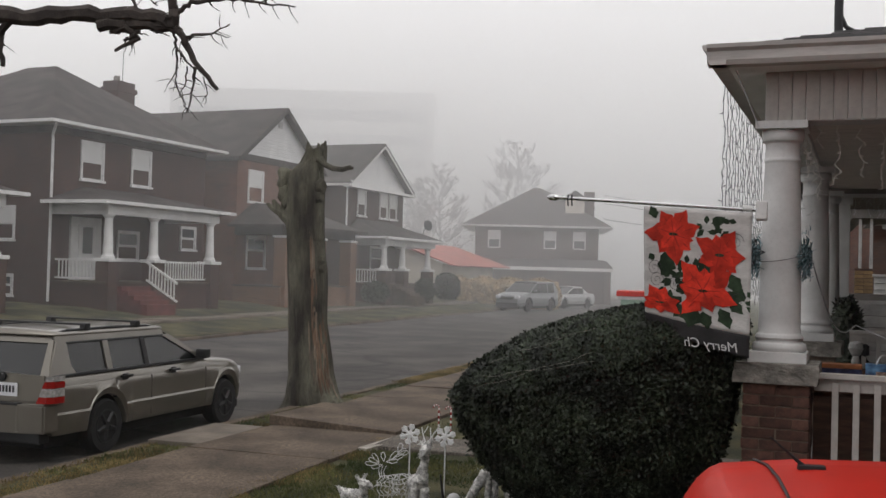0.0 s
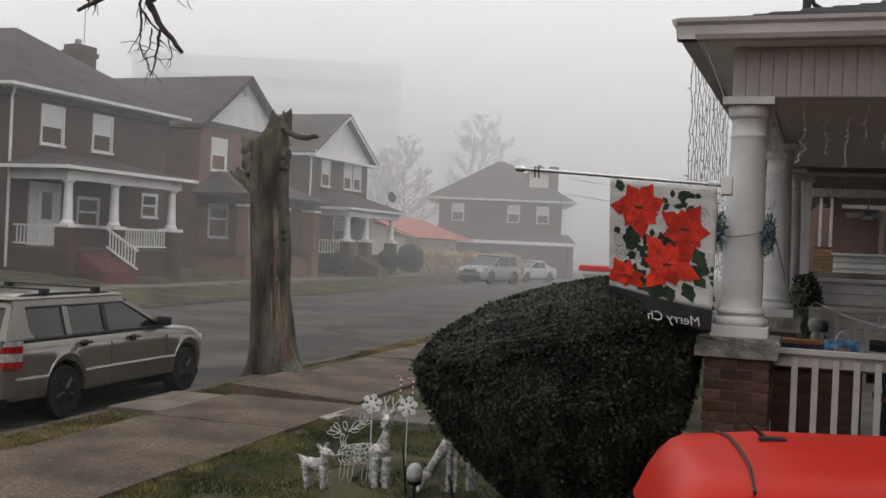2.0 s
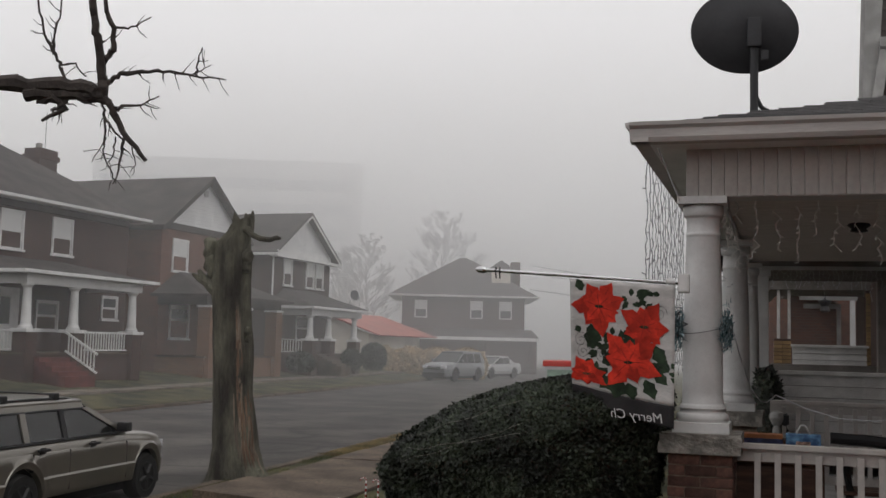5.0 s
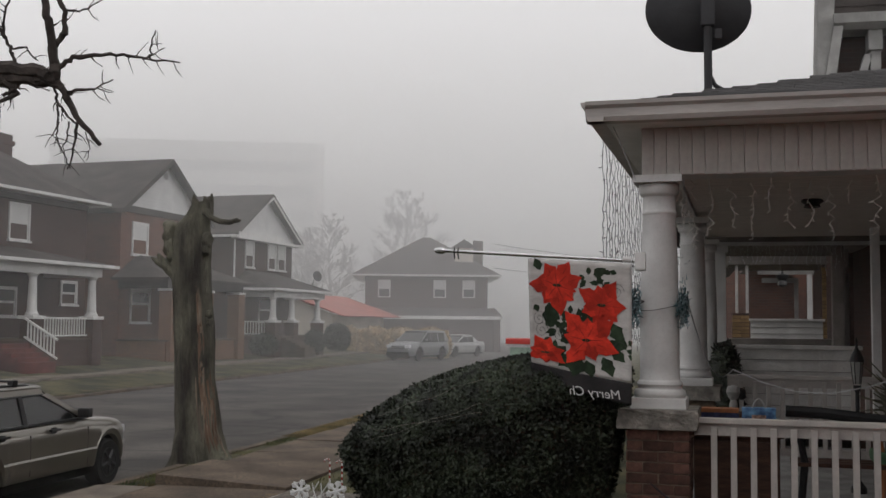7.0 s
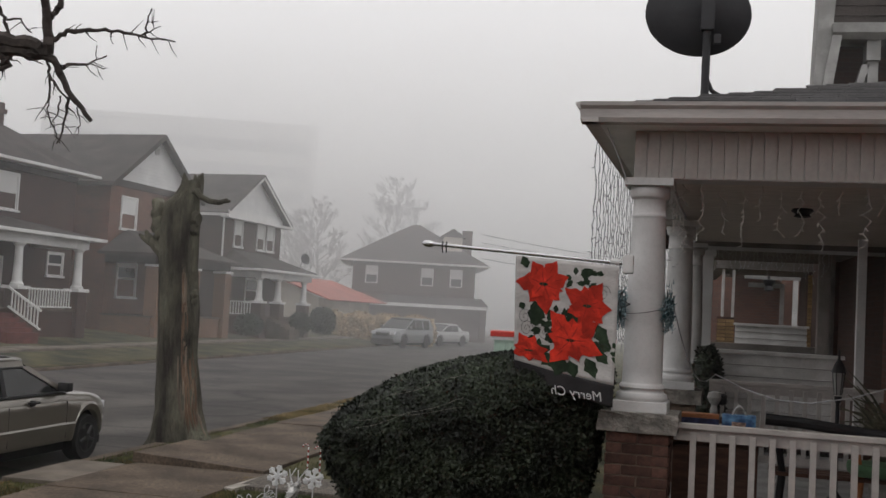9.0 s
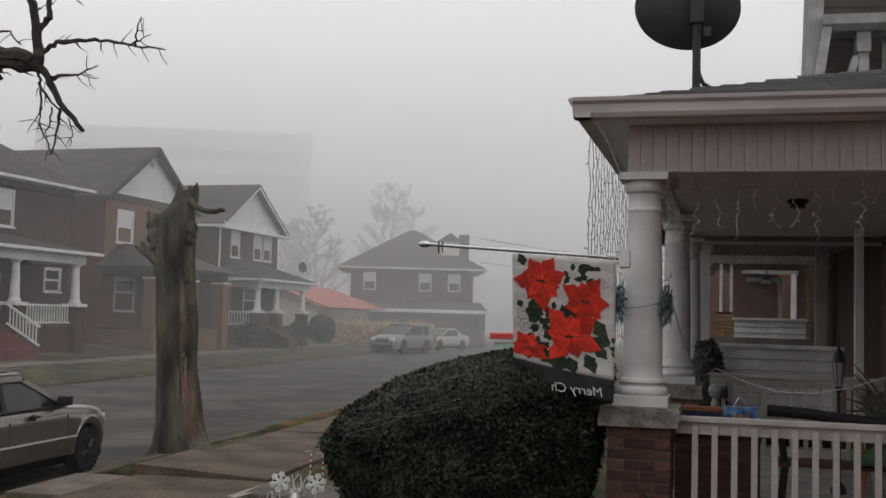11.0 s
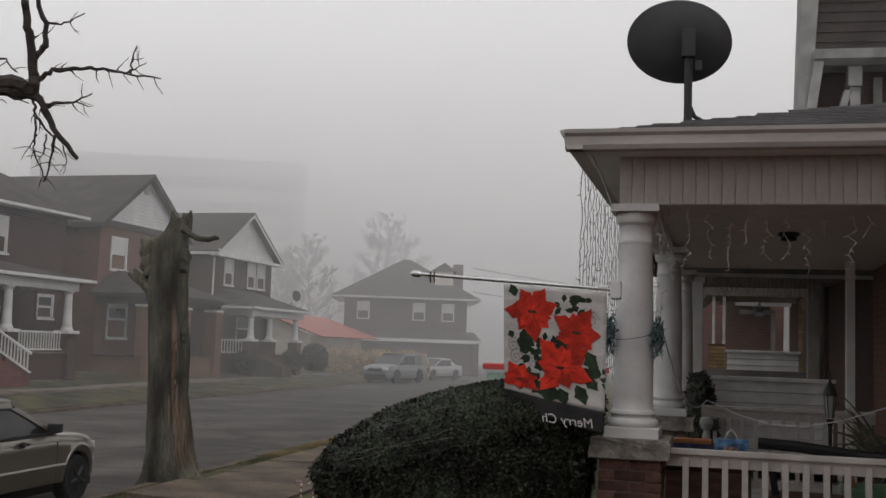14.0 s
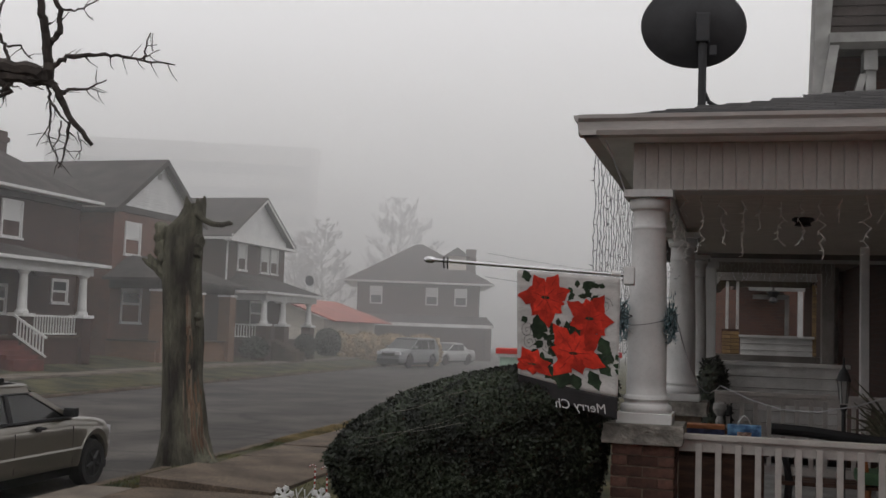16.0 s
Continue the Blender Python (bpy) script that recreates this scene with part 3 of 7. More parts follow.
tube(bm, [(-25.4, 55.7, 4.2), (-25.3, 55.8, 4.6), (-25.2, 55.9, 4.75)], 0.025, 6)
part("mast", bm, DISH, dish2)

# ---- far end of the street ----
FM = pose(-20.0, 83.0, 0, 0, 0, 14)
house = thing("house", "far brown brick foursquare house with wide hipped roof", "house", FM, "brick houses")
walls(house, -4.7, 5.0, 0, 10.0, -0.5, 5.7, BRICK_DARK)
hip_roof(house, -4.7, 5.0, 0, 10.0, 6.0, 9.4, over=1.0, ridge=0.6)
bm = B()
slab_quad(bm, (-5.0, -2.4, 2.75), (6.0, -2.4, 2.75), (5.6, 0, 3.4), (-4.8, 0, 3.4), 0.1)
part("porch_roof", bm, SHINGLE, house)
bm = B()
box(bm, -5.0, -2.5, 2.5, 6.0, -2.4, 2.75)
part("porch_gutter", bm, WHITE, house)
for x in (-4.7, -1.0, 2.2, 5.6):
    bm = B()
    box(bm, x - 0.25, -2.3, -0.5, x + 0.25, -1.8, 2.6)
    part("brick_pier", bm, BRICK_DARK, house)
bm = B()
box(bm, -4.6, -1.95, -0.5, 5.5, -1.85, 2.6)
part("porch_screen", bm, BRICK_DARK, house)
for x in (-3.2, 1.2, 3.5):
    bm = B()
    box(bm, x - 0.5, -0.06, 4.2, x + 0.5, 0.03, 5.6)
    w = part("window", bm, WHITE, house)
    for z in (4.28, 4.95):
        bm = B()
        box(bm, x - 0.4, -0.075, z, x + 0.4, -0.05, z + 0.58)
        part("pane", bm, GLASS if z < 4.5 else BLIND, w)
bm = B()
box(bm, 2.4, 1.0, 7.0, 3.9, 3.5, 8.3)
dormer = part("dormer", bm, CREAM, house)
bm = B()
prism(bm, [(2.1, 0.8, 8.25), (4.2, 0.8, 8.25), (3.15, 0.8, 8.95)], (0, 4, 0))
part("dormer_roof", bm, SHINGLE, dormer)
bm = B()
box(bm, 4.0, 3.0, 6.4, 4.8, 3.9, 9.0)
part("chimney", bm, BRICK_DARK, house)

GM = pose(-23.5, 67.9, 0, 0, 0, -5)
garage = thing("garage", "low cream garage with a red metal roof", "garage", GM @ Matrix.Translation((-0.6, 0, 0)) @ Matrix.Diagonal((1.55, 1.35, 1.0, 1)))
bm = B()
box(bm, -3.4, 0, -0.3, 1.0, 7, 2.7)
part("wall", bm, CREAM, garage)
for s in (-1, 1):
    bm = B()
    slab_quad(bm, (-1.2, -0.5, 4.05), (-1.2, 7.5, 4.05), (-1.2 + s * 2.9, 7.5, 2.55), (-1.2 + s * 2.9, -0.5, 2.55), 0.08)
    part("roof_slope", bm, METAL_RED, garage)
bm = B()
prism(bm, [(-3.4, 0, 2.7), (1.0, 0, 2.7), (-1.2, 0, 3.95)], (0, 0.1, 0))
part("gable", bm, CREAM, garage)
bm = B()
box(bm, 1.2, -0.2, -0.4, 9.0, 0.0, 1.75)
fence = solid("fence", bm, material("weathered_boards", (0.42, 0.33, 0.22), vary=0.2, scale=3, stretch=(6, 6, 0.5)), "weathered tan board fence beside the garage", "fence", m=GM)

BM = pose(-45.6, 124, 0, 0, 0, 18)
tower = thing("apartment_building", "tall pale block almost lost in the fog", "building", BM)
bm = B()
box(bm, -30, 0, -2, 2.6, 14, 23.5)
part("wall", bm, HAZE_WALL, tower)
bm = B()
box(bm, -30.2, -0.2, 23.5, 2.8, 14.2, 24.1)
part("parapet", bm, HAZE_WALL, tower)
for k in range(7):
    bm = B()
    box(bm, -29, -0.05, 2.4 + 3.0 * k, 1.6, 0.02, 3.8 + 3.0 * k)
    part("window_band", bm, GLASS, tower)

for k, (za, zb) in enumerate(((8.2, 7.4), (7.6, 6.9), (6.4, 5.8))):
    bm = B()
    A, C = Vector((-14.0, 80.0, za)), Vector((6.0, 96.0, zb))
    tube(bm, [A.lerp(C, q / 8) + Vector((0, 0, -0.5 * math.sin(math.pi * q / 8))) for q in range(9)], 0.02, 5)
    solid("overhead_cable", bm, BLACK, "thin overhead cable running from the far house", "cable", group="overhead cables")

# ---- the columned porch beside the camera ----
PM = pose(-0.13, 7.55, 0, 0, 0, -3.0)
ZD, ZCAP, ZTOP, ZG = 0.72, 1.58, 3.12, 3.56
porch_house = thing("porch", "white columned porch on brick piers, hung with festive lights", "porch", PM)
bm = B()
box(bm, -0.2, -0.2, 0.05, 2.3, 5.95, ZD - 0.05)
part("porch_base", bm, BRICK_RED, porch_house)
bm = B()
box(bm, -0.3, -0.3, ZD - 0.05, 2.3, 6.05, ZD)
part("deck", bm, WEATHERED, porch_house)
COLS = ((0, 0), (0.09, 3.0), (0.12, 5.75))
for cx, cy in COLS:
    bm = B()
    box(bm, cx - 0.2, cy - 0.2, 0.05, cx + 0.2, cy + 0.2, ZCAP - 0.13)
    pier = part("brick_pier", bm, material("pier_mortar", (0.16, 0.12, 0.09), vary=0.3, scale=8), porch_house)
    bm = B()
    box(bm, cx - 0.26, cy - 0.26, ZCAP - 0.13, cx + 0.26, cy + 0.26, ZCAP)
    bmesh.ops.subdivide_edges(bm, edges=bm.edges, cuts=5, use_grid_fill=True)
    for v in bm.verts:
        n = noise.noise(v.co * 9)
        d = Vector((v.co.x - cx, v.co.y - cy, 0))
        if abs(v.co.z - ZCAP) > 0.004:
            v.co += d * 0.09 * n
    part("stone_cap", bm, STONE, porch_house, "rough grey stone cap")
    bm = B()
    box(bm, cx - 0.185, cy - 0.185, ZCAP, cx + 0.185, cy + 0.185, ZCAP + 0.07, 0.006)
    part("plinth", bm, WHITE, porch_house)
    bm = B()
    r, z = 0.135, ZCAP + 0.07
    lathe(bm, [(0.17, z), (0.178, z + 0.02), (0.17, z + 0.05), (0.15, z + 0.06), (0.148, z + 0.075), (0.158, z + 0.09), (0.15, z + 0.108), (0.137, z + 0.12), (r, z + 0.2), (r * 0.99, z + 0.5), (r * 0.93, z + 0.9), (r * 0.84, ZTOP - 0.22), (r * 0.88, ZTOP - 0.21), (r * 0.88, ZTOP - 0.195), (r * 0.84, ZTOP - 0.185), (r * 0.83, ZTOP - 0.09), (r * 0.98, ZTOP - 0.075), (r * 1.02, ZTOP - 0.04), (r * 1.02, ZTOP)], 40, (cx, cy))
    ob = part("column", bm, WHITE, porch_house)
    for p in ob.data.polygons:
        p.use_smooth = abs(p.normal.z) < 0.3
    bm = B()
    box(bm, cx - 0.165, cy - 0.165, ZTOP, cx + 0.165, cy + 0.165, ZTOP + 0.05)
    part("capital", bm, WHITE, porch_house)

# beam clad in upright boards
ZB0, ZB1 = ZTOP + 0.05, 3.5
for a, b in (((-0.11, -0.11), (2.3, -0.11)), ((-0.11, 0.14), (-0.11, 5.85))):
    beam = new("beam")
    beam.parent = porch_house
    a, b = Vector((*a, 0)), Vector((*b, 0))
    along = (b - a).normalized()
    across = Vector((-along.y, along.x, 0)) if along.x > 0.5 else Vector((along.y, -along.x, 0))
    L = (b - a).length
    m = Matrix((( along.x, across.x, 0, a.x), (along.y, across.y, 0, a.y), (0, 0, 1, 0), (0, 0, 0, 1)))
    bm = B()
    box(bm, 0.0, 0.012, ZB0, L, 0.24, ZB1, 0, m)
    part("core", bm, WHITE, beam)
    me = mesh_of("board", box(B(), 0.002, 0.0, ZB0 + 0.004, 0.084, 0.014, ZB1, 0.005), BEAMPAINT)
    k = 0
    while k * 0.086 < L - 0.08:
        piece("board", me, beam, m @ Matrix.Translation((k * 0.086, 0, 0)))
        k += 1
E0, E1 = -0.33, 6.2
bm = B()
box(bm, E0 - 0.07, E0 - 0.07, ZB1 + 0.002, 2.3, E1 - 0.05, ZB1 + 0.03)
part("soffit", bm, SOFFIT, porch_house)
def gutter(bm, a, b, out):
    a, b, out = Vector(a), Vector(b), Vector(out)
    pts = [(0.06, -0.03), (0.10, -0.03), (0.12, 0.0), (0.125, 0.055), (0.15, 0.075), (0.155, 0.1), (0.14, 0.1), (0.0, 0.09), (0.0, -0.03)]
    prism(bm, [a + out * p + Vector((0, 0, q)) for p, q in pts], b - a)
bm = B()
gutter(bm, (E0 - 0.12, E0, ZB1 + 0.03), (2.4, E0, ZB1 + 0.03), (0, -1, 0))
part("gutter", bm, GUTTERPAINT, porch_house)
bm = B()
gutter(bm, (E0, E0 - 0.12, ZB1 + 0.03), (E0, E1, ZB1 + 0.03), (-1, 0, 0))
part("gutter", bm, GUTTERPAINT, porch_house)
bm = B()
ZR = ZB1 + 0.12
K = 0.3
v = [bm.verts.new(p) for p in ((E0 - 0.06, E0 - 0.06, ZR), (2.9, E0 - 0.06, ZR), (2.9, E1, ZR), (E0 - 0.06, E1, ZR), (E0 + 2.3, E0 + 2.3, ZR + 2.36 * K), (2.9, E0 + 2.3, ZR + 2.36 * K), (2.9, E1 - 2.3, ZR + 2.36 * K), (E0 + 2.3, E1 - 2.3, ZR + 2.36 * K))]
for f in ((0, 1, 5, 4), (0, 4, 7, 3), (4, 5, 6, 7), (3, 7, 6, 2), (0, 3, 2, 1), (1, 2, 6, 5)):
    bm.faces.new([v[i] for i in f])
roof = part("roof", bm, SHINGLE_DARK, porch_house)

# near railing, between the pier and the house
def porch_rail(y, x0, x1, ztop, zlow):
    rl = new("railing")
    rl.parent = porch_house
    bm = B()
    box(bm, x0, y - 0.05, ztop - 0.035, x1, y + 0.05, ztop, 0.006)
    box(bm, x0, y - 0.02, ztop - 0.115, x1, y + 0.02, ztop - 0.035)
    part("top_rail", bm, BEAMPAINT, rl)
    bm = B()
    box(bm, x0, y - 0.03, zlow, x1, y + 0.03, zlow + 0.07)
    part("bottom_rail", bm, BEAMPAINT, rl)
    me = mesh_of("baluster", box(B(), -0.02, -0.018, zlow + 0.07, 0.02, 0.02, ztop - 0.06, 0.003), BEAMPAINT)
    k = x0 + 0.13
    while k < x1:
        piece("baluster", me, rl, Matrix.Translation((k, y - 0.035, 0)))
        k += 0.128
porch_rail(-0.02, 0.23, 2.3, 1.52, 0.82)
porch_rail(3.42, 0.4, 2.0, 1.67, 0.9)
bm = B()
box(bm, 2.3, -0.2, 0.0, 2.6, 5.9, 3.6)
wall_east = solid("wall_east", bm, BRICK_RED, "red brick front wall behind the porch", "wall", kind="structure", m=PM)
bm = B()
box(bm, -0.05, -0.05, ZB0 + 0.05, 2.3, 5.9, ZB0 + 0.08)
part("porch_ceiling", bm, material("porch_ceiling_boards", (0.62, 0.57, 0.53), vary=0.15, stretch=(1, 10, 1)), porch_house)

# ---- the row's own unseen house walls and porch roof, added to block skylight behind the camera ----
bm = B()
box(bm, 3.45, -16.0, 0.0, 3.8, 7.0, 7.2)
solid("unseen_wall_side", bm, BRICK_RED, "unseen plain brick house wall added to block skylight", "wall", kind="structure")
bm = B()
box(bm, -1.6, -3.4, 3.25, 3.44, 0.4, 3.5)
solid("ceiling", bm, SOFFIT, "unseen white porch ceiling added to block skylight over the camera", "ceiling", kind="structure")
bm = B()
box(bm, -1.4, -3.4, 0.0, 3.44, -3.1, 3.247)
solid("unseen_wall_back", bm, BRICK_RED, "unseen plain brick wall added to block skylight behind the camera", "wall", kind="structure")

# ---- cars ----
def car(name, label, m, L, W, H, paint, body, glass_sides, axle_f, axle_r, wheel=0.33, belt=0.95, details=True, group="parked cars"):
    """A car along +y, its rear bumper at y = 0, on the ground at z = 0. body: rows of y, hood or roof height, half width at the top."""
    root = thing(name, label, "car", m, group)
    hw = W / 2

    def lerp(rows, y, k):
        for a, b in zip(rows, rows[1:]):
            if y <= b[0]:
                f = (y - a[0]) / max(b[0] - a[0], 1e-6)
                f = max(0.0, min(1.0, f))
                return a[k] + (b[k] - a[k]) * f
        return rows[-1][k]

    def section(y):
        zt, wt = lerp(body, y, 1), lerp(body, y, 2)
        zb = 0.22
        for ax in (axle_f, axle_r):
            d = abs(y - ax)
            if d < wheel + 0.07:
                zb = max(zb, wheel + math.sqrt((wheel + 0.07) ** 2 - d * d))
        pin = 0.14 * max(0.0, 1 - y / 0.25) ** 2 + 0.25 * max(0.0, 1 - (L - y) / 0.5) ** 2
        w = hw - pin
        bz = min(belt, zt - 0.06)
        wt = min(wt, w - 0.02)
        if y < 0.12 or y > L - 0.12:
            zb = max(zb, 0.3)
        return [(w * 0.96, zb), (w * 0.995, zb + (bz - zb) * 0.3), (w, zb + (bz - zb) * 0.62), (w * 0.985, bz - 0.03), (w * 0.955, bz), (wt + 0.02, zt - 0.07), (wt - 0.07, zt - 0.015), (wt * 0.5, zt), (0, zt + 0.004)]
    ys = sorted({round(L * k / 90, 4) for k in range(91)})
    bm = B()
    rings = []
    for y in ys:
        s = section(y)
        rings.append([bm.verts.new((x, y, z)) for x, z in s] + [bm.verts.new((-x, y, z)) for x, z in s[-2::-1]])
    for a, b in zip(rings, rings[1:]):
        for k in range(len(a) - 1):
            bm.faces.new((a[k], a[k + 1], b[k + 1], b[k]))
    bm.faces.new(rings[0])
    bm.faces.new(rings[-1][::-1])
    shell = part("body", bm, paint, root)
    for p in shell.data.polygons:
        p.use_smooth = True
    bm = B()
    box(bm, -hw + 0.12, 0.15, 0.25, hw - 0.12, L - 0.15, 0.6)
    part("underbody", bm, BLACK, root)

    def side_panel(y0, y1, f0, f1, s, nm, mat, out=0.006, slant0=0.0, slant1=0.0):
        bm = B()
        n = 6
        vs = []
        for r in range(2):
            f = (f0, f1)[r]
            row = []
            for k in range(n + 1):
                y = (y0 + slant0 * r) + ((y1 + slant1 * r) - (y0 + slant0 * r)) * k / n
                sc = section(y)
                a, b = Vector((sc[4][0], y, sc[4][1])), Vector((sc[5][0], y, sc[5][1]))
                p = a.lerp(b, f)
                nrm = Vector((b.z - a.z, 0, -(b.x - a.x))).normalized()
                p += nrm * out
                row.append(p)
            vs.append(row)
        inner = [[bm.verts.new((s * (p.x - 0.012), p.y, p.z)) for p in row] for row in vs]
        outer = [[bm.verts.new((s * p.x, p.y, p.z)) for p in row] for row in vs]
        for k in range(n):
            bm.faces.new((outer[0][k], outer[0][k + 1], outer[1][k + 1], outer[1][k]))
            bm.faces.new((inner[0][k + 1], inner[0][k], inner[1][k], inner[1][k + 1]))
            for r in range(2):
                bm.faces.new((outer[r][k], outer[r][k + 1], inner[r][k + 1], inner[r][k]))
        for k in (0, n):
            bm.faces.new((outer[0][k], outer[1][k], inner[1][k], inner[0][k]))
        return part(nm, bm, mat, root)
    for s in (1, -1):
        for y0, y1, sl0, sl1 in glass_sides:
            side_panel(y0 - 0.03, y1 + 0.03, 0.03, 0.97, s, "window_surround", BLACK, 0.004, sl0, sl1)
            side_panel(y0, y1, 0.09, 0.9, s, "side_window", CARGLASS, 0.009, sl0, sl1)

    def top_panel(y0, y1, share, nm, mat, out=0.008):
        bm = B()
        n, c = 5, 6
        g = []
        for k in range(n + 1):
            y = y0 + (y1 - y0) * k / n
            wt = lerp(body, y, 2) * share
            zt = lerp(body, y, 1)
            slope = (lerp(body, y + 0.02, 1) - lerp(body, y - 0.02, 1)) / 0.04
            nv = Vector((0, -slope, 1)).normalized() * out
            g.append([Vector((-wt + 2 * wt * q / c, y, zt + 0.004 - 0.02 * abs(-1 + 2 * q / c) ** 2)) + nv for q in range(c + 1)])
        up = [[bm.verts.new(p) for p in row] for row in g]
        lo = [[bm.verts.new(p - Vector((0, 0, 0.02))) for p in row] for row in g]
        for k in range(n):
            for q in range(c):
                bm.faces.new((up[k][q], up[k][q + 1], up[k + 1][q + 1], up[k + 1][q]))
                bm.faces.new((lo[k][q], lo[k + 1][q], lo[k + 1][q + 1], lo[k][q + 1]))
        for k in range(n):
            for q in (0, c):
                bm.faces.new((up[k][q], up[k + 1][q], lo[k + 1][q], lo[k][q]))
        for q in range(c):
            for k in (0, n):
                bm.faces.new((up[k][q], up[k][q + 1], lo[k][q + 1], lo[k][q]))
        return part(nm, bm, mat, root)
    for nm, y0, y1 in details:
        top_panel(y0, y1, 0.9, nm, CARGLASS)
    for ax in (axle_f, axle_r):
        for s in (1, -1):
            bm = B()
            x = s * (hw - 0.12)
            m2 = pose(x, ax, wheel, 0, 90, 0)
            lathe(bm, [(wheel * 0.62, -0.1), (wheel * 0.93, -0.105), (wheel, -0.07), (wheel, 0.07), (wheel * 0.93, 0.105), (wheel * 0.62, 0.1)], 32)
            bmesh.ops.transform(bm, matrix=m2, verts=bm.verts)
            w = part("wheel", bm, RUBBER, root)
            bm = B()
            for q in range(6):
                a = q * math.pi / 3
                rod(bm, (0.05 * math.cos(a), 0.05 * math.sin(a), s * 0.1), (wheel * 0.58 * math.cos(a), wheel * 0.58 * math.sin(a), s * 0.1), 0.035, 0.03, 6)
            lathe(bm, [(0.06, s * 0.08), (0.06, s * 0.12)], 14)
            lathe(bm, [(wheel * 0.66, s * 0.098), (wheel * 0.66, s * 0.108), (wheel * 0.58, s * 0.108), (wheel * 0.58, s * 0.098)], 28)
            bmesh.ops.transform(bm, matrix=m2, verts=bm.verts)
            part("rim", bm, BLACK, w)
    return root, section


def motor_car(name, label, m, paint, L, hw, deck, belt, roof, tail, screen, pillars, axles, wheel, group="parked cars"):
    """A car along +y with its rear at y = 0. deck: rows of y and height of the body's top edge; tail and screen: y at
    the foot and head of the rear glass and windscreen; pillars: rows of y0, y1, painted or black, behind and between the side windows."""
    root = thing(name, label, "car", m, group)
    arch = wheel + 0.06

    def deck_z(y):
        for a, b in zip(deck, deck[1:]):
            if y <= b[0]:
                return a[1] + (b[1] - a[1]) * max(0.0, min(1.0, (y - a[0]) / (b[0] - a[0])))
        return deck[-1][1]

    def half(y):
        f, r = max(0.0, 1 - (L - y) / 0.7), max(0.0, 1 - y / 0.35)
        return hw - 0.2 * f ** 2.4 - 0.08 * r ** 2.5

    def section(y):
        w, zt = half(y), deck_z(y)
        zb, flare = 0.29, 0.0
        for ax in axles:
            d = abs(y - ax)
            if d < arch:
                zb = max(zb, wheel + math.sqrt(arch * arch - d * d))
            flare = max(flare, 0.022 * max(0.0, min(1.0, (arch + 0.13 - d) / 0.08)))
        if y < 0.1 or y > L - 0.1:
            zb = max(zb, 0.34)
        top = zt - 0.02
        k = (top - 0.5) / (belt - 0.52)
        pts = [(w - 0.09, zb), (w - 0.035 + flare, zb + 0.004), (w - 0.018 + flare, zb + 0.05), (w - 0.008 + flare, max(0.45, zb + 0.06)), (w + flare * 0.8, max(0.51, zb + 0.075)), (w - 0.014 + flare * 0.8, max(0.535, zb + 0.09)),
               (w - 0.012 + flare * 0.3, 0.5 + 0.22 * k), (w - 0.02, 0.5 + 0.29 * k), (w - 0.03, 0.5 + 0.305 * k), (w - 0.045, 0.5 + 0.36 * k), (w - 0.075, top), (w - 0.12, zt), (w * 0.6, zt + 0.012), (w * 0.3, zt + 0.02), (0, zt + 0.022)]
        out, low = [], 0.0
        for x, z in pts:
            low = max(low, z)
            out.append((x, low))
        return out
    ys = sorted({round(L * k / 110, 4) for k in range(111)} | {round(ax + arch * math.cos(q * math.pi / 16), 4) for ax in axles for q in range(17)})
    bm = B()
    rings = []
    for y in ys:
        c = section(y)
        rings.append([bm.verts.new((x, y, z)) for x, z in c] + [bm.verts.new((-x, y, z)) for x, z in c[-2::-1]])
    n = len(rings[0])
    for a, b in zip(rings, rings[1:]):
        for k in range(n - 1):
            f = bm.faces.new((a[k], a[k + 1], b[k + 1], b[k]))
    bm.faces.new(rings[0])
    bm.faces.new(rings[-1][::-1])
    for a, b in zip(rings, rings[1:]):
        for k in (1, 4, 5, 8, n - 2, n - 5, n - 6, n - 9):
            e = bm.edges.get((a[k], b[k]))
            if e:
                e.smooth = False
    for r in (rings[0], rings[-1]):
        for k in range(n - 1):
            e = bm.edges.get((r[k], r[k + 1]))
            if e:
                e.smooth = False
    part("body", bm, paint, root, smooth=True)
    bm = B()
    box(bm, -hw + 0.17, 0.12, 0.16, hw - 0.17, L - 0.12, min(belt - 0.15, wheel * 2 + 0.08))
    part("underbody", bm, RUBBER, root)
    # cabin: dark glass with painted roof and pillars on it
    lean = (hw - 0.2 - (hw - 0.07)) / (roof - belt)

    def side(y, z, out=0.0, s=1):
        return Vector((s * (hw - 0.07 + lean * (z - belt) + out), y, z))
    z0, z1 = belt - 0.015, roof - 0.05
    bm = B()
    prism_pts = [(tail[0], z0), (screen[0], z0), (screen[1], z1), (tail[1], z1)]
    lft = [bm.verts.new(side(y, z, -0.012, -1)) for y, z in prism_pts]
    rgt = [bm.verts.new(side(y, z, -0.012)) for y, z in prism_pts]
    bm.faces.new(lft[::-1])
    bm.faces.new(rgt)
    for k in range(4):
        bm.faces.new((lft[k], lft[(k + 1) % 4], rgt[(k + 1) % 4], rgt[k]))
    part("glasshouse", bm, CARGLASS, root)

    def plate(poly, nm, mat, s, out=0.012, deep=0.03):
        bm = B()
        a = [bm.verts.new(side(y, z, out, s)) for y, z in poly]
        b = [bm.verts.new(side(y, z, out - deep, s)) for y, z in poly]
        bm.faces.new(a)
        bm.faces.new(b[::-1])
        for k in range(len(poly)):
            bm.faces.new((a[k], a[(k + 1) % len(poly)], b[(k + 1) % len(poly)], b[k]))
        return part(nm, bm, mat, root)
    zh = roof - 0.115
    sl = (screen[0] - screen[1]) / (z1 - z0)
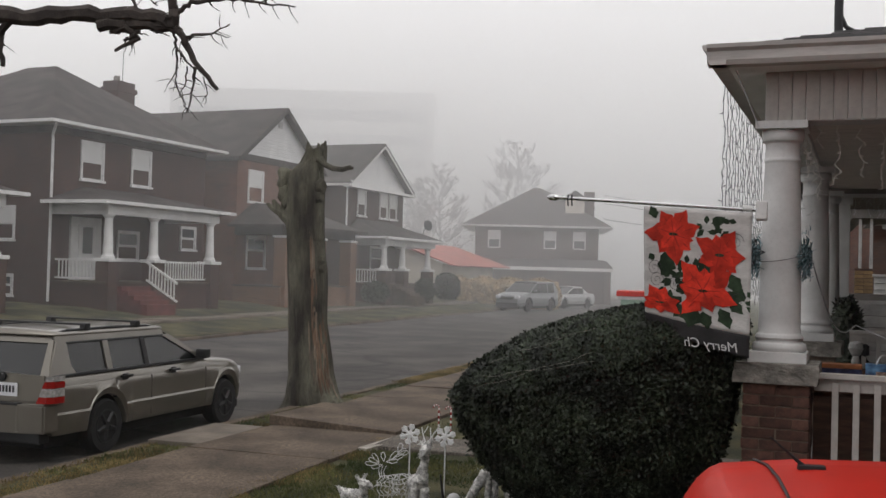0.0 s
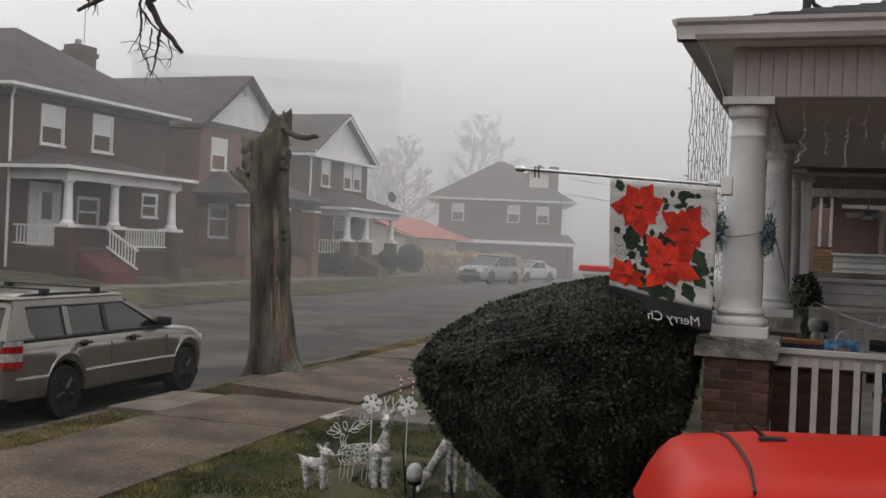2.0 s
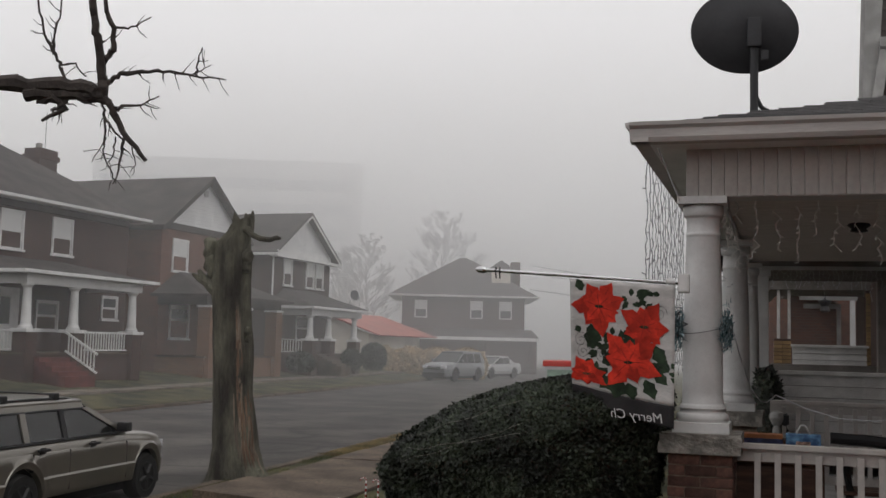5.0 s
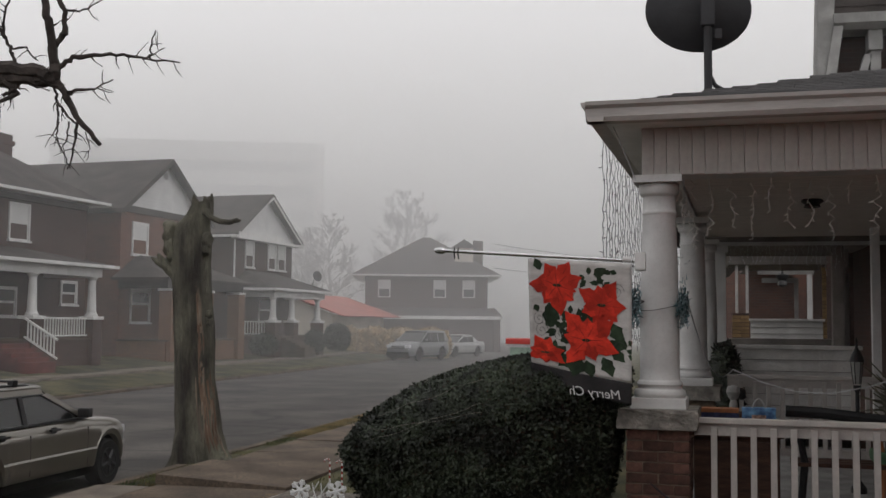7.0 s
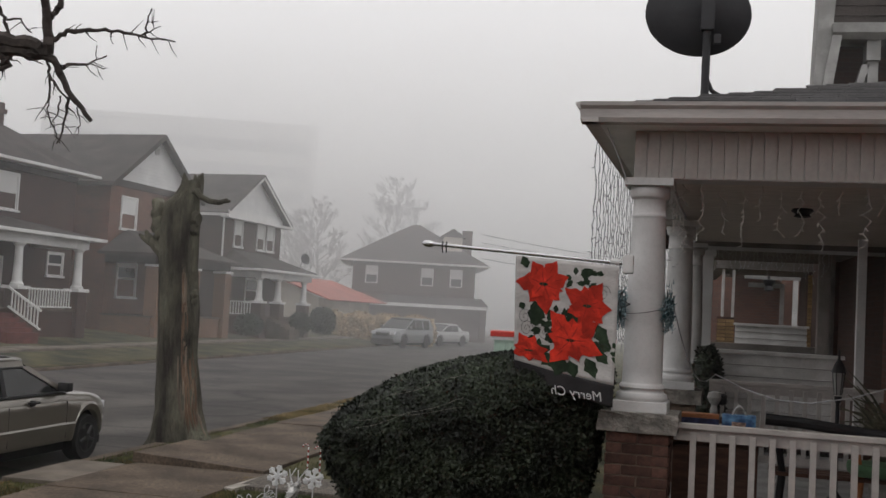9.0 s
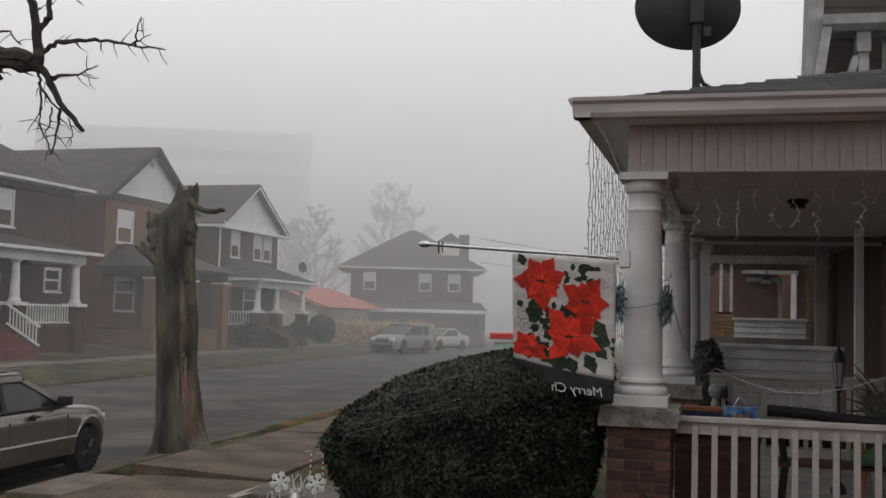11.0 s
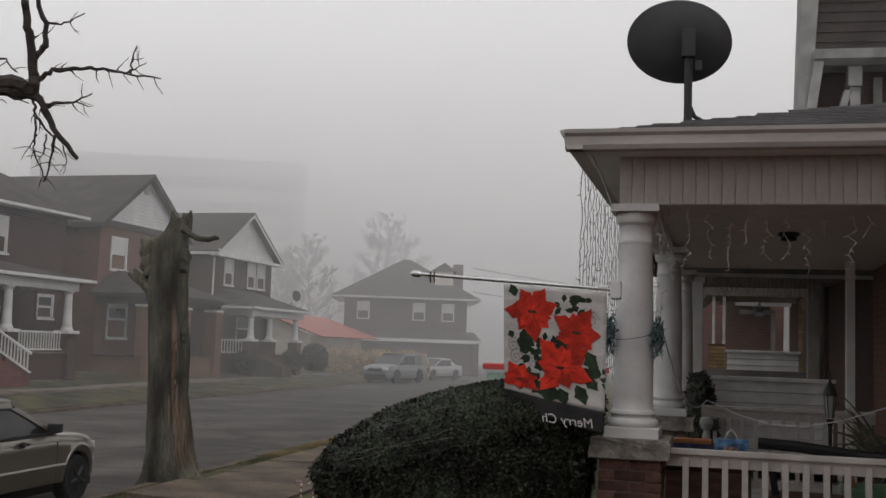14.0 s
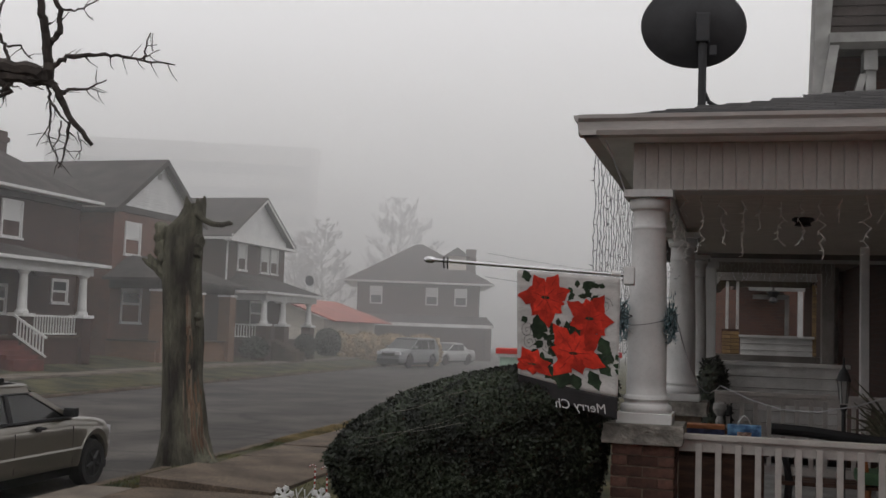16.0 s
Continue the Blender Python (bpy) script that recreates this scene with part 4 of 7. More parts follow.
    for s in (1, -1):
        plate([(tail[1] - 0.02, z1 + 0.02), (tail[1] - 0.03, zh), (screen[1] + sl * (z1 - zh) - 0.09, zh), (screen[1] + 0.02, z1 + 0.02)], "roof_side", paint, s, 0.006)
        plate([(screen[1] + sl * (z1 - zh) - 0.14, zh), (screen[1] + sl * (z1 - zh) + 0.02, zh), (screen[0] + 0.03, z0), (screen[0] - 0.1, z0)], "front_pillar", paint, s, 0.006)
        for y0, y1, painted in pillars:
            plate([(y0, z0), (y1, z0), (y1, zh + 0.005), (y0, zh + 0.005)], "pillar", paint if painted else BLACK, s, 0.007 if painted else 0.002)
        yt = pillars[0][0]
        plate([(tail[0] - 0.01, z0), (yt + 0.1, z0), (yt + 0.02, z0 + 0.09), (yt, z0 + 0.18), (yt + 0.01, zh + 0.005), (tail[1] - 0.03, zh + 0.005)], "rear_pillar", paint, s, 0.008)
        plate([(tail[0] + 0.05, z0), (screen[0] - 0.05, z0), (screen[0] - 0.07, z0 + 0.022), (tail[0] + 0.06, z0 + 0.022)], "belt_moulding", BLACK, s, 0.014)
        plate([(yt, zh - 0.014), (screen[1] + sl * (z1 - zh) - 0.1, zh - 0.014), (screen[1] + sl * (z1 - zh) - 0.11, zh + 0.004), (yt, zh + 0.004)], "window_seal", BLACK, s, 0.009)
    bm = B()
    rows = []
    for k in range(13):
        f = k / 12
        y = tail[1] - 0.06 + (screen[1] - tail[1] + 0.1) * f
        crown = 0.03 * math.sin(math.pi * min(1, max(0, 0.12 + f * 0.8)))
        w = hw - 0.07 + lean * (z1 - belt) + 0.008
        prof = [(w, z1 + 0.004), (w - 0.012, z1 + 0.026), (w - 0.06, z1 + 0.04 + crown * 0.3), (w * 0.55, z1 + 0.05 + crown * 0.8), (0, z1 + 0.055 + crown)]
        rows.append([bm.verts.new((x, y, z)) for x, z in prof] + [bm.verts.new((-x, y, z)) for x, z in prof[-2::-1]])
    for a, b in zip(rows, rows[1:]):
        for k in range(8):
            bm.faces.new((a[k], a[k + 1], b[k + 1], b[k]))
        bm.faces.new((a[8], a[0], b[0], b[8]))
    bm.faces.new(rows[0])
    bm.faces.new(rows[-1][::-1])
    part("roof", bm, paint, root, smooth=True)
    for ax in axles:
        for s in (1, -1):
            m2 = pose(s * (hw - 0.115), ax, wheel, 0, 90, 0)
            bm = B()
            lathe(bm, [(wheel * 0.6, -0.1), (wheel * 0.93, -0.105), (wheel, -0.07), (wheel, 0.07), (wheel * 0.93, 0.105), (wheel * 0.6, 0.1)], 32)
            bmesh.ops.transform(bm, matrix=m2, verts=bm.verts)
            w = part("wheel", bm, RUBBER, root)
            bm = B()
            for q in range(5):
                a = q * math.tau / 5
                rod(bm, (0.04 * math.cos(a), 0.04 * math.sin(a), s * 0.1), (wheel * 0.57 * math.cos(a), wheel * 0.57 * math.sin(a), s * 0.1), 0.03, 0.024, 6)
            lathe(bm, [(0.05, s * 0.08), (0.05, s * 0.115)], 14)
            lathe(bm, [(wheel * 0.64, s * 0.098), (wheel * 0.64, s * 0.108), (wheel * 0.57, s * 0.108), (wheel * 0.57, s * 0.098)], 28)
            bmesh.ops.transform(bm, matrix=m2, verts=bm.verts)
            part("rim", bm, BLACK, w)
    return root


# champagne estate car at the near kerb, its rear to the camera
wagon = motor_car("station_wagon", "champagne estate car with black roof rails parked at the kerb", pose(-8.17, 9.32, 0), CARGOLD, 4.3, 0.86,
                  [(0.0, 0.92), (2.96, 0.92), (3.2, 0.905), (3.7, 0.87), (4.02, 0.82), (4.18, 0.75), (4.3, 0.6)], 0.92, 1.37, (0.03, 0.28), (3.12, 2.22),
                  ((0.4, 0.41, True), (1.03, 1.13, True), (1.77, 1.85, False)), (3.58, 0.97), 0.3)
for s in (1, -1):
    bm = B()
    tube(bm, [(s * 0.615, 0.34, 1.345), (s * 0.615, 0.5, 1.37), (s * 0.615, 1.3, 1.38), (s * 0.612, 2.0, 1.368), (s * 0.61, 2.24, 1.33)], 0.018, 8)
    for y in (0.42, 2.14):
        box(bm, s * 0.615 - 0.02, y - 0.06, 1.32, s * 0.615 + 0.02, y + 0.06, 1.36, 0.008)
    part("roof_rail", bm, BLACK, wagon)

    def slab_x(a, b):
        return min(s * a, s * b), max(s * a, s * b)
    lamp = new("tail_lamp")
    lamp.parent = wagon
    for nm, za, zb_, mat in (("red_lens", 0.64, 0.71, LAMPRED), ("clear_lens", 0.71, 0.8, LAMPGREY), ("red_lens", 0.8, 0.87, LAMPRED), ("clear_lens", 0.87, 0.925, LAMPGREY)):
        def inner(z):
            return 0.68 + 0.12 * (z - 0.64) / 0.28
        bm = B()
        prism(bm, [(s * inner(za), -0.018, za), (s * 0.8, -0.012, za), (s * 0.85, 0.06, za), (s * 0.866, 0.2, za), (s * 0.7, 0.2, za), (s * inner(za), 0.05, za)], (0, 0.0, zb_ - za - 0.003))
        for v in bm.verts:
            if v.co.z > za + 0.01 and abs(v.co.x) < inner(za) + 0.02:
                v.co.x = s * (abs(v.co.x) + inner(zb_) - inner(za))
        part(nm, bm, mat, lamp)
    x0, x1 = slab_x(0.8, 0.96)
    bm = B()
    box(bm, x0, 2.86, 0.93, x1, 2.98, 1.05, 0.035)
    part("wing_mirror", bm, BLACK, wagon)
    for y in (1.2, 2.2):
        x0, x1 = slab_x(0.84, 0.885)
        bm = B()
        box(bm, x0, y, 0.815, x1, y + 0.2, 0.845, 0.012)
        box(bm, x0, y + 0.04, 0.79, min(x1, s * 0.86) if s > 0 else x1, y + 0.14, 0.86, 0.012)
        part("door_handle", bm, BLACK, wagon)
    for y, zl in ((1.135, 0.6), (1.83, 0.34), (3.06, 0.34)):
        x0, x1 = slab_x(0.8, 0.8495)
        bm = B()
        box(bm, x0, y, zl, x1, y + 0.005, 0.8)
        part("door_gap", bm, BLACK, wagon)
    x0, x1 = slab_x(0.62, 0.845)
    bm = B()
    box(bm, x0 + (0.1 if s < 0 else 0), 4.0, 0.63, x1 - (0.1 if s > 0 else 0), 4.17, 0.74, 0.03)
    part("headlight", bm, LAMPCLEAR, wagon)
bm = B()
prism(bm, [(-0.84, 0.16, 0.33), (-0.8, -0.04, 0.33), (-0.5, -0.085, 0.33), (0.5, -0.085, 0.33), (0.8, -0.04, 0.33), (0.84, 0.16, 0.33)], (0, 0, 0.3))
bmesh.ops.bevel(bm, geom=list(bm.edges), offset=0.02, segments=2, affect="EDGES")
part("rear_bumper", bm, CARGOLD, wagon, smooth=False)
bm = B()
box(bm, -0.5, -0.09, 0.615, 0.5, 0.0, 0.64, 0.008)
part("bumper_step", bm, BLACK, wagon)
bm = B()
box(bm, -0.74, -0.03, 0.22, 0.74, 0.14, 0.34, 0.02)
part("lower_skirt", bm, BLACK, wagon)
# tailgate: frame round the rear glass
bm = B()
for s in (1, -1):
    prism(bm, [(s * 0.7, 0.005, 0.92), (s * 0.79, 0.02, 0.92), (s * 0.655, 0.27, 1.32), (s * 0.61, 0.255, 1.32)], (0, 0.03, 0))
prism(bm, [(-0.62, 0.22, 1.25), (0.62, 0.22, 1.25), (0.655, 0.26, 1.335), (-0.655, 0.26, 1.335)], (0, 0.04, 0))
prism(bm, [(-0.78, -0.012, 0.66), (0.78, -0.012, 0.66), (0.76, 0.0, 0.93), (-0.76, 0.0, 0.93)], (0, 0.04, 0))
part("tailgate", bm, CARGOLD, wagon)
bm = B()
box(bm, 0.14, -0.02, 0.7, 0.44, -0.01, 0.84, 0.003)
plate = part("number_plate", bm, material("plate", (0.6, 0.6, 0.62), vary=0.1), wagon)
bm = B()
for k in range(6):
    box(bm, 0.17 + k * 0.042, -0.024, 0.74, 0.195 + k * 0.042, -0.019, 0.81)
part("bars", bm, BLACK, plate)
bm = B()
lathe(bm, [(0.05, -0.01), (0.05, 0.012), (0.03, 0.016)], 20)
bmesh.ops.transform(bm, matrix=pose(0.24, -0.016, 0.9, 90, 0, 0), verts=bm.verts)
part("badge", bm, BLACK, wagon)
for y in (0.85, 1.8):
    bm = B()
    box(bm, -0.6, y - 0.03, 1.415, 0.6, y + 0.03, 1.438, 0.01)
    for s in (1, -1):
        box(bm, s * 0.605 - 0.04, y - 0.05, 1.36, s * 0.605 + 0.04, y + 0.05, 1.442, 0.02)
    part("cross_bar", bm, BLACK, wagon)

# silver car and pale saloon parked beyond, facing the camera
suv = motor_car("sport_utility_car", "silver sport utility car parked at the far kerb", pose(-14.4, 63.0, 0.05, 0, 0, 164), CARSILVER, 4.52, 0.91,
                [(0.0, 1.06), (3.0, 1.06), (3.5, 1.05), (4.0, 0.98), (4.3, 0.93), (4.45, 0.86), (4.52, 0.7)], 1.06, 1.68, (0.05, 0.4), (3.35, 2.45),
                ((0.5, 0.51, True), (1.25, 1.33, True), (2.1, 2.19, False)), (3.6, 0.95), 0.35)
bm = B()
box(bm, -0.42, 4.42, 0.66, 0.42, 4.56, 0.82, 0.02)
grille = part("grille", bm, BLACK, suv)
bm = B()
box(bm, -0.4, 4.55, 0.73, 0.4, 4.575, 0.76, 0.006)
part("chrome_bar", bm, CHROME, grille)
bm = B()
box(bm, -0.72, 4.3, 0.26, 0.72, 4.58, 0.5, 0.05)
part("bumper_skirt", bm, BLACK, suv)
for s in (1, -1):
    bm = B()
    box(bm, min(s * 0.45, s * 0.76), 4.3, 0.72, max(s * 0.45, s * 0.76), 4.52, 0.9, 0.05)
    part("headlight", bm, LAMPCLEAR, suv)
    bm = B()
    box(bm, min(s * 0.88, s * 1.04), 2.95, 1.1, max(s * 0.88, s * 1.04), 3.08, 1.24, 0.03)
    part("wing_mirror", bm, CARSILVER, suv)
saloon = motor_car("saloon_car", "pale grey saloon car parked behind the silver one", pose(-13.85, 72.3, 0, 0, 0, 158), CARGREY, 4.6, 0.88,
                   [(0.0, 0.86), (0.12, 0.97), (0.9, 1.0), (3.1, 0.93), (3.6, 0.9), (4.1, 0.84), (4.45, 0.72), (4.6, 0.56)], 0.95, 1.43, (0.75, 1.45), (3.4, 2.5),
                   ((1.4, 1.41, True), (2.05, 2.13, False)), (3.65, 0.95), 0.32)
for s in (1, -1):
    bm = B()
    box(bm, min(s * 0.42, s * 0.72), 4.3, 0.6, max(s * 0.42, s * 0.72), 4.56, 0.73, 0.04)
    part("headlight", bm, LAMPCLEAR, saloon)
bm = B()
box(bm, -0.38, 4.5, 0.42, 0.38, 4.63, 0.58, 0.02)
part("grille", bm, BLACK, saloon)

# red hatchback in the side drive, its roof just below the eye
body = [(0.0, 0.7, 0.68), (0.3, 0.8, 0.7), (0.44, 1.0, 0.62), (0.53, 1.2, 0.6), (0.62, 1.285, 0.6), (0.95, 1.32, 0.6), (1.8, 1.34, 0.6), (2.4, 1.32, 0.59), (3.2, 0.95, 0.68), (3.9, 0.85, 0.7), (4.1, 0.7, 0.55), (4.15, 0.5, 0.5)]
RM = pose(-0.86, 3.9, 0.1, 0, 0, -82)
hatch, sec = car("hatchback", "bright red hatchback with a black roof aerial", RM, 4.15, 1.7, 1.34, CARRED, body,
                 [(0.75, 1.4, 0.05, 0.0), (1.5, 2.3, 0, 0), (2.38, 3.1, 0.0, -0.5)], 3.3, 0.75, 0.31, 0.85, (("rear_window", 0.36, 0.46), ("windscreen", 2.45, 3.15)), group="")
bm = B()
tube(bm, [(-0.58, 0.78, 1.285), (-0.3, 0.8, 1.312), (0, 0.805, 1.318), (0.3, 0.8, 1.312), (0.58, 0.78, 1.285)], 0.006, 6)
part("tailgate_gap", bm, BLACK, hatch)
bm = B()
box(bm, -0.24, 0.9, 1.306, -0.19, 1.0, 1.335, 0.012)
aerial = part("aerial_foot", bm, BLACK, hatch)
bm = B()
tube(bm, [(-0.215, 0.92, 1.33), (-0.215, 0.86, 1.38), (-0.215, 0.8, 1.43)], [0.008, 0.005, 0.003], 6)
part("aerial_rod", bm, BLACK, aerial)


# ---- broken tree trunk on the verge ----
stump = thing("tree_trunk", "tall broken dead trunk, mossy bark stripped to bare wood", "tree trunk", pose(-7.0, 14.85, 0.05))
# height, edge to the one side and to the other
GIRTH = ((-0.12, -0.46, 0.66), (0.02, -0.38, 0.56), (0.15, -0.335, 0.46), (0.5, -0.31, 0.355), (0.9, -0.32, 0.295), (1.26, -0.345, 0.228), (2.0, -0.39, 0.195), (2.7, -0.43, 0.135), (3.15, -0.45, 0.13), (3.4, -0.44, 0.11), (3.55, -0.38, 0.1), (3.66, -0.25, 0.1), (3.8, -0.17, 0.12), (3.88, -0.16, 0.14))


def girth(z):
    for a, b in zip(GIRTH, GIRTH[1:]):
        if z <= b[0]:
            f = (z - a[0]) / (b[0] - a[0])
            return a[1] + (b[1] - a[1]) * f, a[2] + (b[2] - a[2]) * f
    return GIRTH[-1][1:]


def trunk_at(a, z, out=0.0):
    """A place on the bark at the angle a and the height z."""
    lo, hi = girth(z)
    d = Vector((math.cos(a), math.sin(a), 0))
    q = 1 + 0.06 * noise.noise(Vector((d.x * 1.3, d.y * 1.3, z * 0.9))) + 0.05 * noise.noise(Vector((d.x * 4, d.y * 4, z * 2.0)))
    ridge = noise.noise(Vector((d.x * 11, d.y * 11, z * 1.0)))
    q += 0.07 * (abs(ridge) ** 0.6) * (1 if ridge > 0 else -1) + 0.035 * noise.noise(Vector((d.x * 24, d.y * 24, z * 4)))
    # the stripped face lies deeper than the bark
    bare = -1.0 + 0.12 * math.sin(z * 2.3) < a < -0.05 + 0.2 * math.sin(z * 3.1 + 1) and 0.2 < z < 2.5
    if bare:
        q -= 0.05
    if z < 0.45:
        q += (0.45 - z) * 0.4 * max(0.0, math.cos(3 * a + 0.6))
    r = (hi - lo) / 2
    return Vector(((lo + hi) / 2 + (r * q + out) * d.x, (min(r, 0.36) * q + out) * d.y, z)), bare


bm = B()
n, rows = 110, 170
ring = []
for r in range(rows + 1):
    z = -0.12 + 4.0 * r / rows
    row = []
    for k in range(n):
        a = -math.pi + math.tau * k / n
        c, bare = trunk_at(a, z)
        if z > 3.6:
            c.z += 0.28 * (z - 3.6) * noise.noise(Vector((math.cos(a) * 3, math.sin(a) * 3, 7.1))) * 2
        row.append(bm.verts.new(c))
    ring.append(row)
for a, b in zip(ring, ring[1:]):
    for k in range(n):
        bm.faces.new((a[k], a[(k + 1) % n], b[(k + 1) % n], b[k]))
bm.faces.new(ring[-1])
part("trunk", bm, BARK, stump, smooth=True)
rng = random.Random(11)
strips = new("bare_wood")
strips.parent = stump
strips["label"] = "reddish and pale splintered bare wood"
for k in range(120):
    a = rng.triangular(-1.15, 0.0, -0.5)
    z0 = rng.uniform(0.12, 1.9)
    L = rng.uniform(0.25, 0.85)
    if z0 + L > 1.5:
        a = -0.8 + 0.2 * (a + 0.5)
    pts, rad = [], []
    for q in range(7):
        z = z0 + L * q / 6
        c, bare = trunk_at(a + 0.03 * math.sin(z * 7 + k), z, 0.0)
        pts.append(c)
        rad.append(0.003 + rng.uniform(0.008, 0.022) * math.sin(math.pi * q / 6))
    bm = B()
    tube(bm, pts, rad, 5)
    part("splinter", bm, (BAREWOOD, BAREPALE, BAREWOOD, BARK)[k % 4], strips)
bm = B()
tube(bm, [(0.02, -0.05, 3.7), (0.12, -0.1, 3.72), (0.2, -0.12, 3.63), (0.34, -0.13, 3.57), (0.5, -0.13, 3.555), (0.62, -0.12, 3.6)], [0.07, 0.055, 0.045, 0.042, 0.04, 0.028], 9)
tube(bm, [(0.58, -0.125, 3.58), (0.66, -0.12, 3.58)], [0.035, 0.02], 7)
part("snag", bm, BARK, stump)
bm = B()
tube(bm, [(-0.3, -0.05, 2.75), (-0.48, -0.08, 2.88), (-0.6, -0.1, 3.0), (-0.66, -0.1, 3.1)], [0.13, 0.09, 0.06, 0.025], 9)
tube(bm, [(-0.5, -0.1, 2.9), (-0.66, -0.12, 2.98), (-0.75, -0.12, 3.04)], [0.07, 0.045, 0.018], 8)
part("stub", bm, BARK, stump)
# burrs where limbs came off
for x, z, r in ((-0.47, 3.42, 0.13), (-0.47, 3.22, 0.12), (-0.43, 3.1, 0.1), (0.13, 3.3, 0.09), (0.12, 3.16, 0.08), (0.19, 2.2, 0.055), (0.2, 2.08, 0.05)):
    bm = B()
    bmesh.ops.create_icosphere(bm, subdivisions=3, radius=r)
    for v in bm.verts:
        q = 1 + 0.35 * noise.noise(v.co / r * 1.6 + Vector((z, x, 0)))
        if v.co.normalized().dot(Vector((1 if x > 0 else -1, -0.5, 0)).normalized()) > 0.86:
            q *= 0.78
        v.co = Vector((v.co.x * q, v.co.y * q, v.co.z * q * 1.25)) + Vector((x, -0.1, z))
    part("burr", bm, BARK, stump, smooth=True)
shards = new("broken_top")
shards.parent = stump
for k in range(11):
    a = rng.uniform(0, 6.28)
    x, y = -0.02 + 0.13 * math.cos(a), 0.11 * math.sin(a)
    h = rng.uniform(0.04, 0.16)
    bm = B()
    tube(bm, [(x, y, 3.7), (x + rng.uniform(-0.02, 0.02), y, 3.85 + h * 0.4), (x + rng.uniform(-0.05, 0.05), y, 3.85 + h)], [0.055, 0.045, 0.012], 6)
    part("shard", bm, BARK, shards)

# ---- dead limb overhead, its trunk out of view ----
JOINT = (-4.33, 6.75, 3.86)
LM = aimed(*JOINT, 15.6, 5.0, 3.66) @ Matrix.Diagonal((0.81, 0.81, 0.81, 1))
limbs = thing("dead_tree", "bare dead tree with a thick limb and broken twigs", "tree", LM)
rng = random.Random(5)


def limb(bm, pts, r0, r1, depth=0.0, shoots=0):
    """A crooked branch through a few points of its own plane, thinning from r0 to r1."""
    out, rad = [], []
    pts = [Vector((x, y, depth * k)) for k, (x, y) in enumerate(pts)]
    n = 4
    for a, b in zip(pts, pts[1:]):
        for k in range(n):
            out.append(a.lerp(b, k / n))
    out.append(pts[-1])
    for k in range(1, len(out) - 1):
        out[k] += Vector((rng.uniform(-1, 1), rng.uniform(-1, 1), rng.uniform(-1, 1))) * (0.010 + r0 * 0.12)
    rad = [(r0 + (r1 - r0) * k / (len(out) - 1)) * rng.uniform(0.88, 1.15) for k in range(len(out))]
    tube(bm, out, rad, 7 if r0 > 0.012 else 5)
    for k in range(shoots):
        i = rng.randrange(2, len(out) - 1)
        d = (out[i] - out[i - 1]).normalized()
        t = Vector((d.y, -d.x, rng.uniform(-0.6, 0.6))) * rng.choice((-1, 1)) + d * 0.5
        tube(bm, [out[i], out[i] + t * rng.uniform(0.03, 0.07), out[i] + t * rng.uniform(0.08, 0.15) + d * 0.03], [rad[i] * 0.6, 0.004, 0.002], 4)


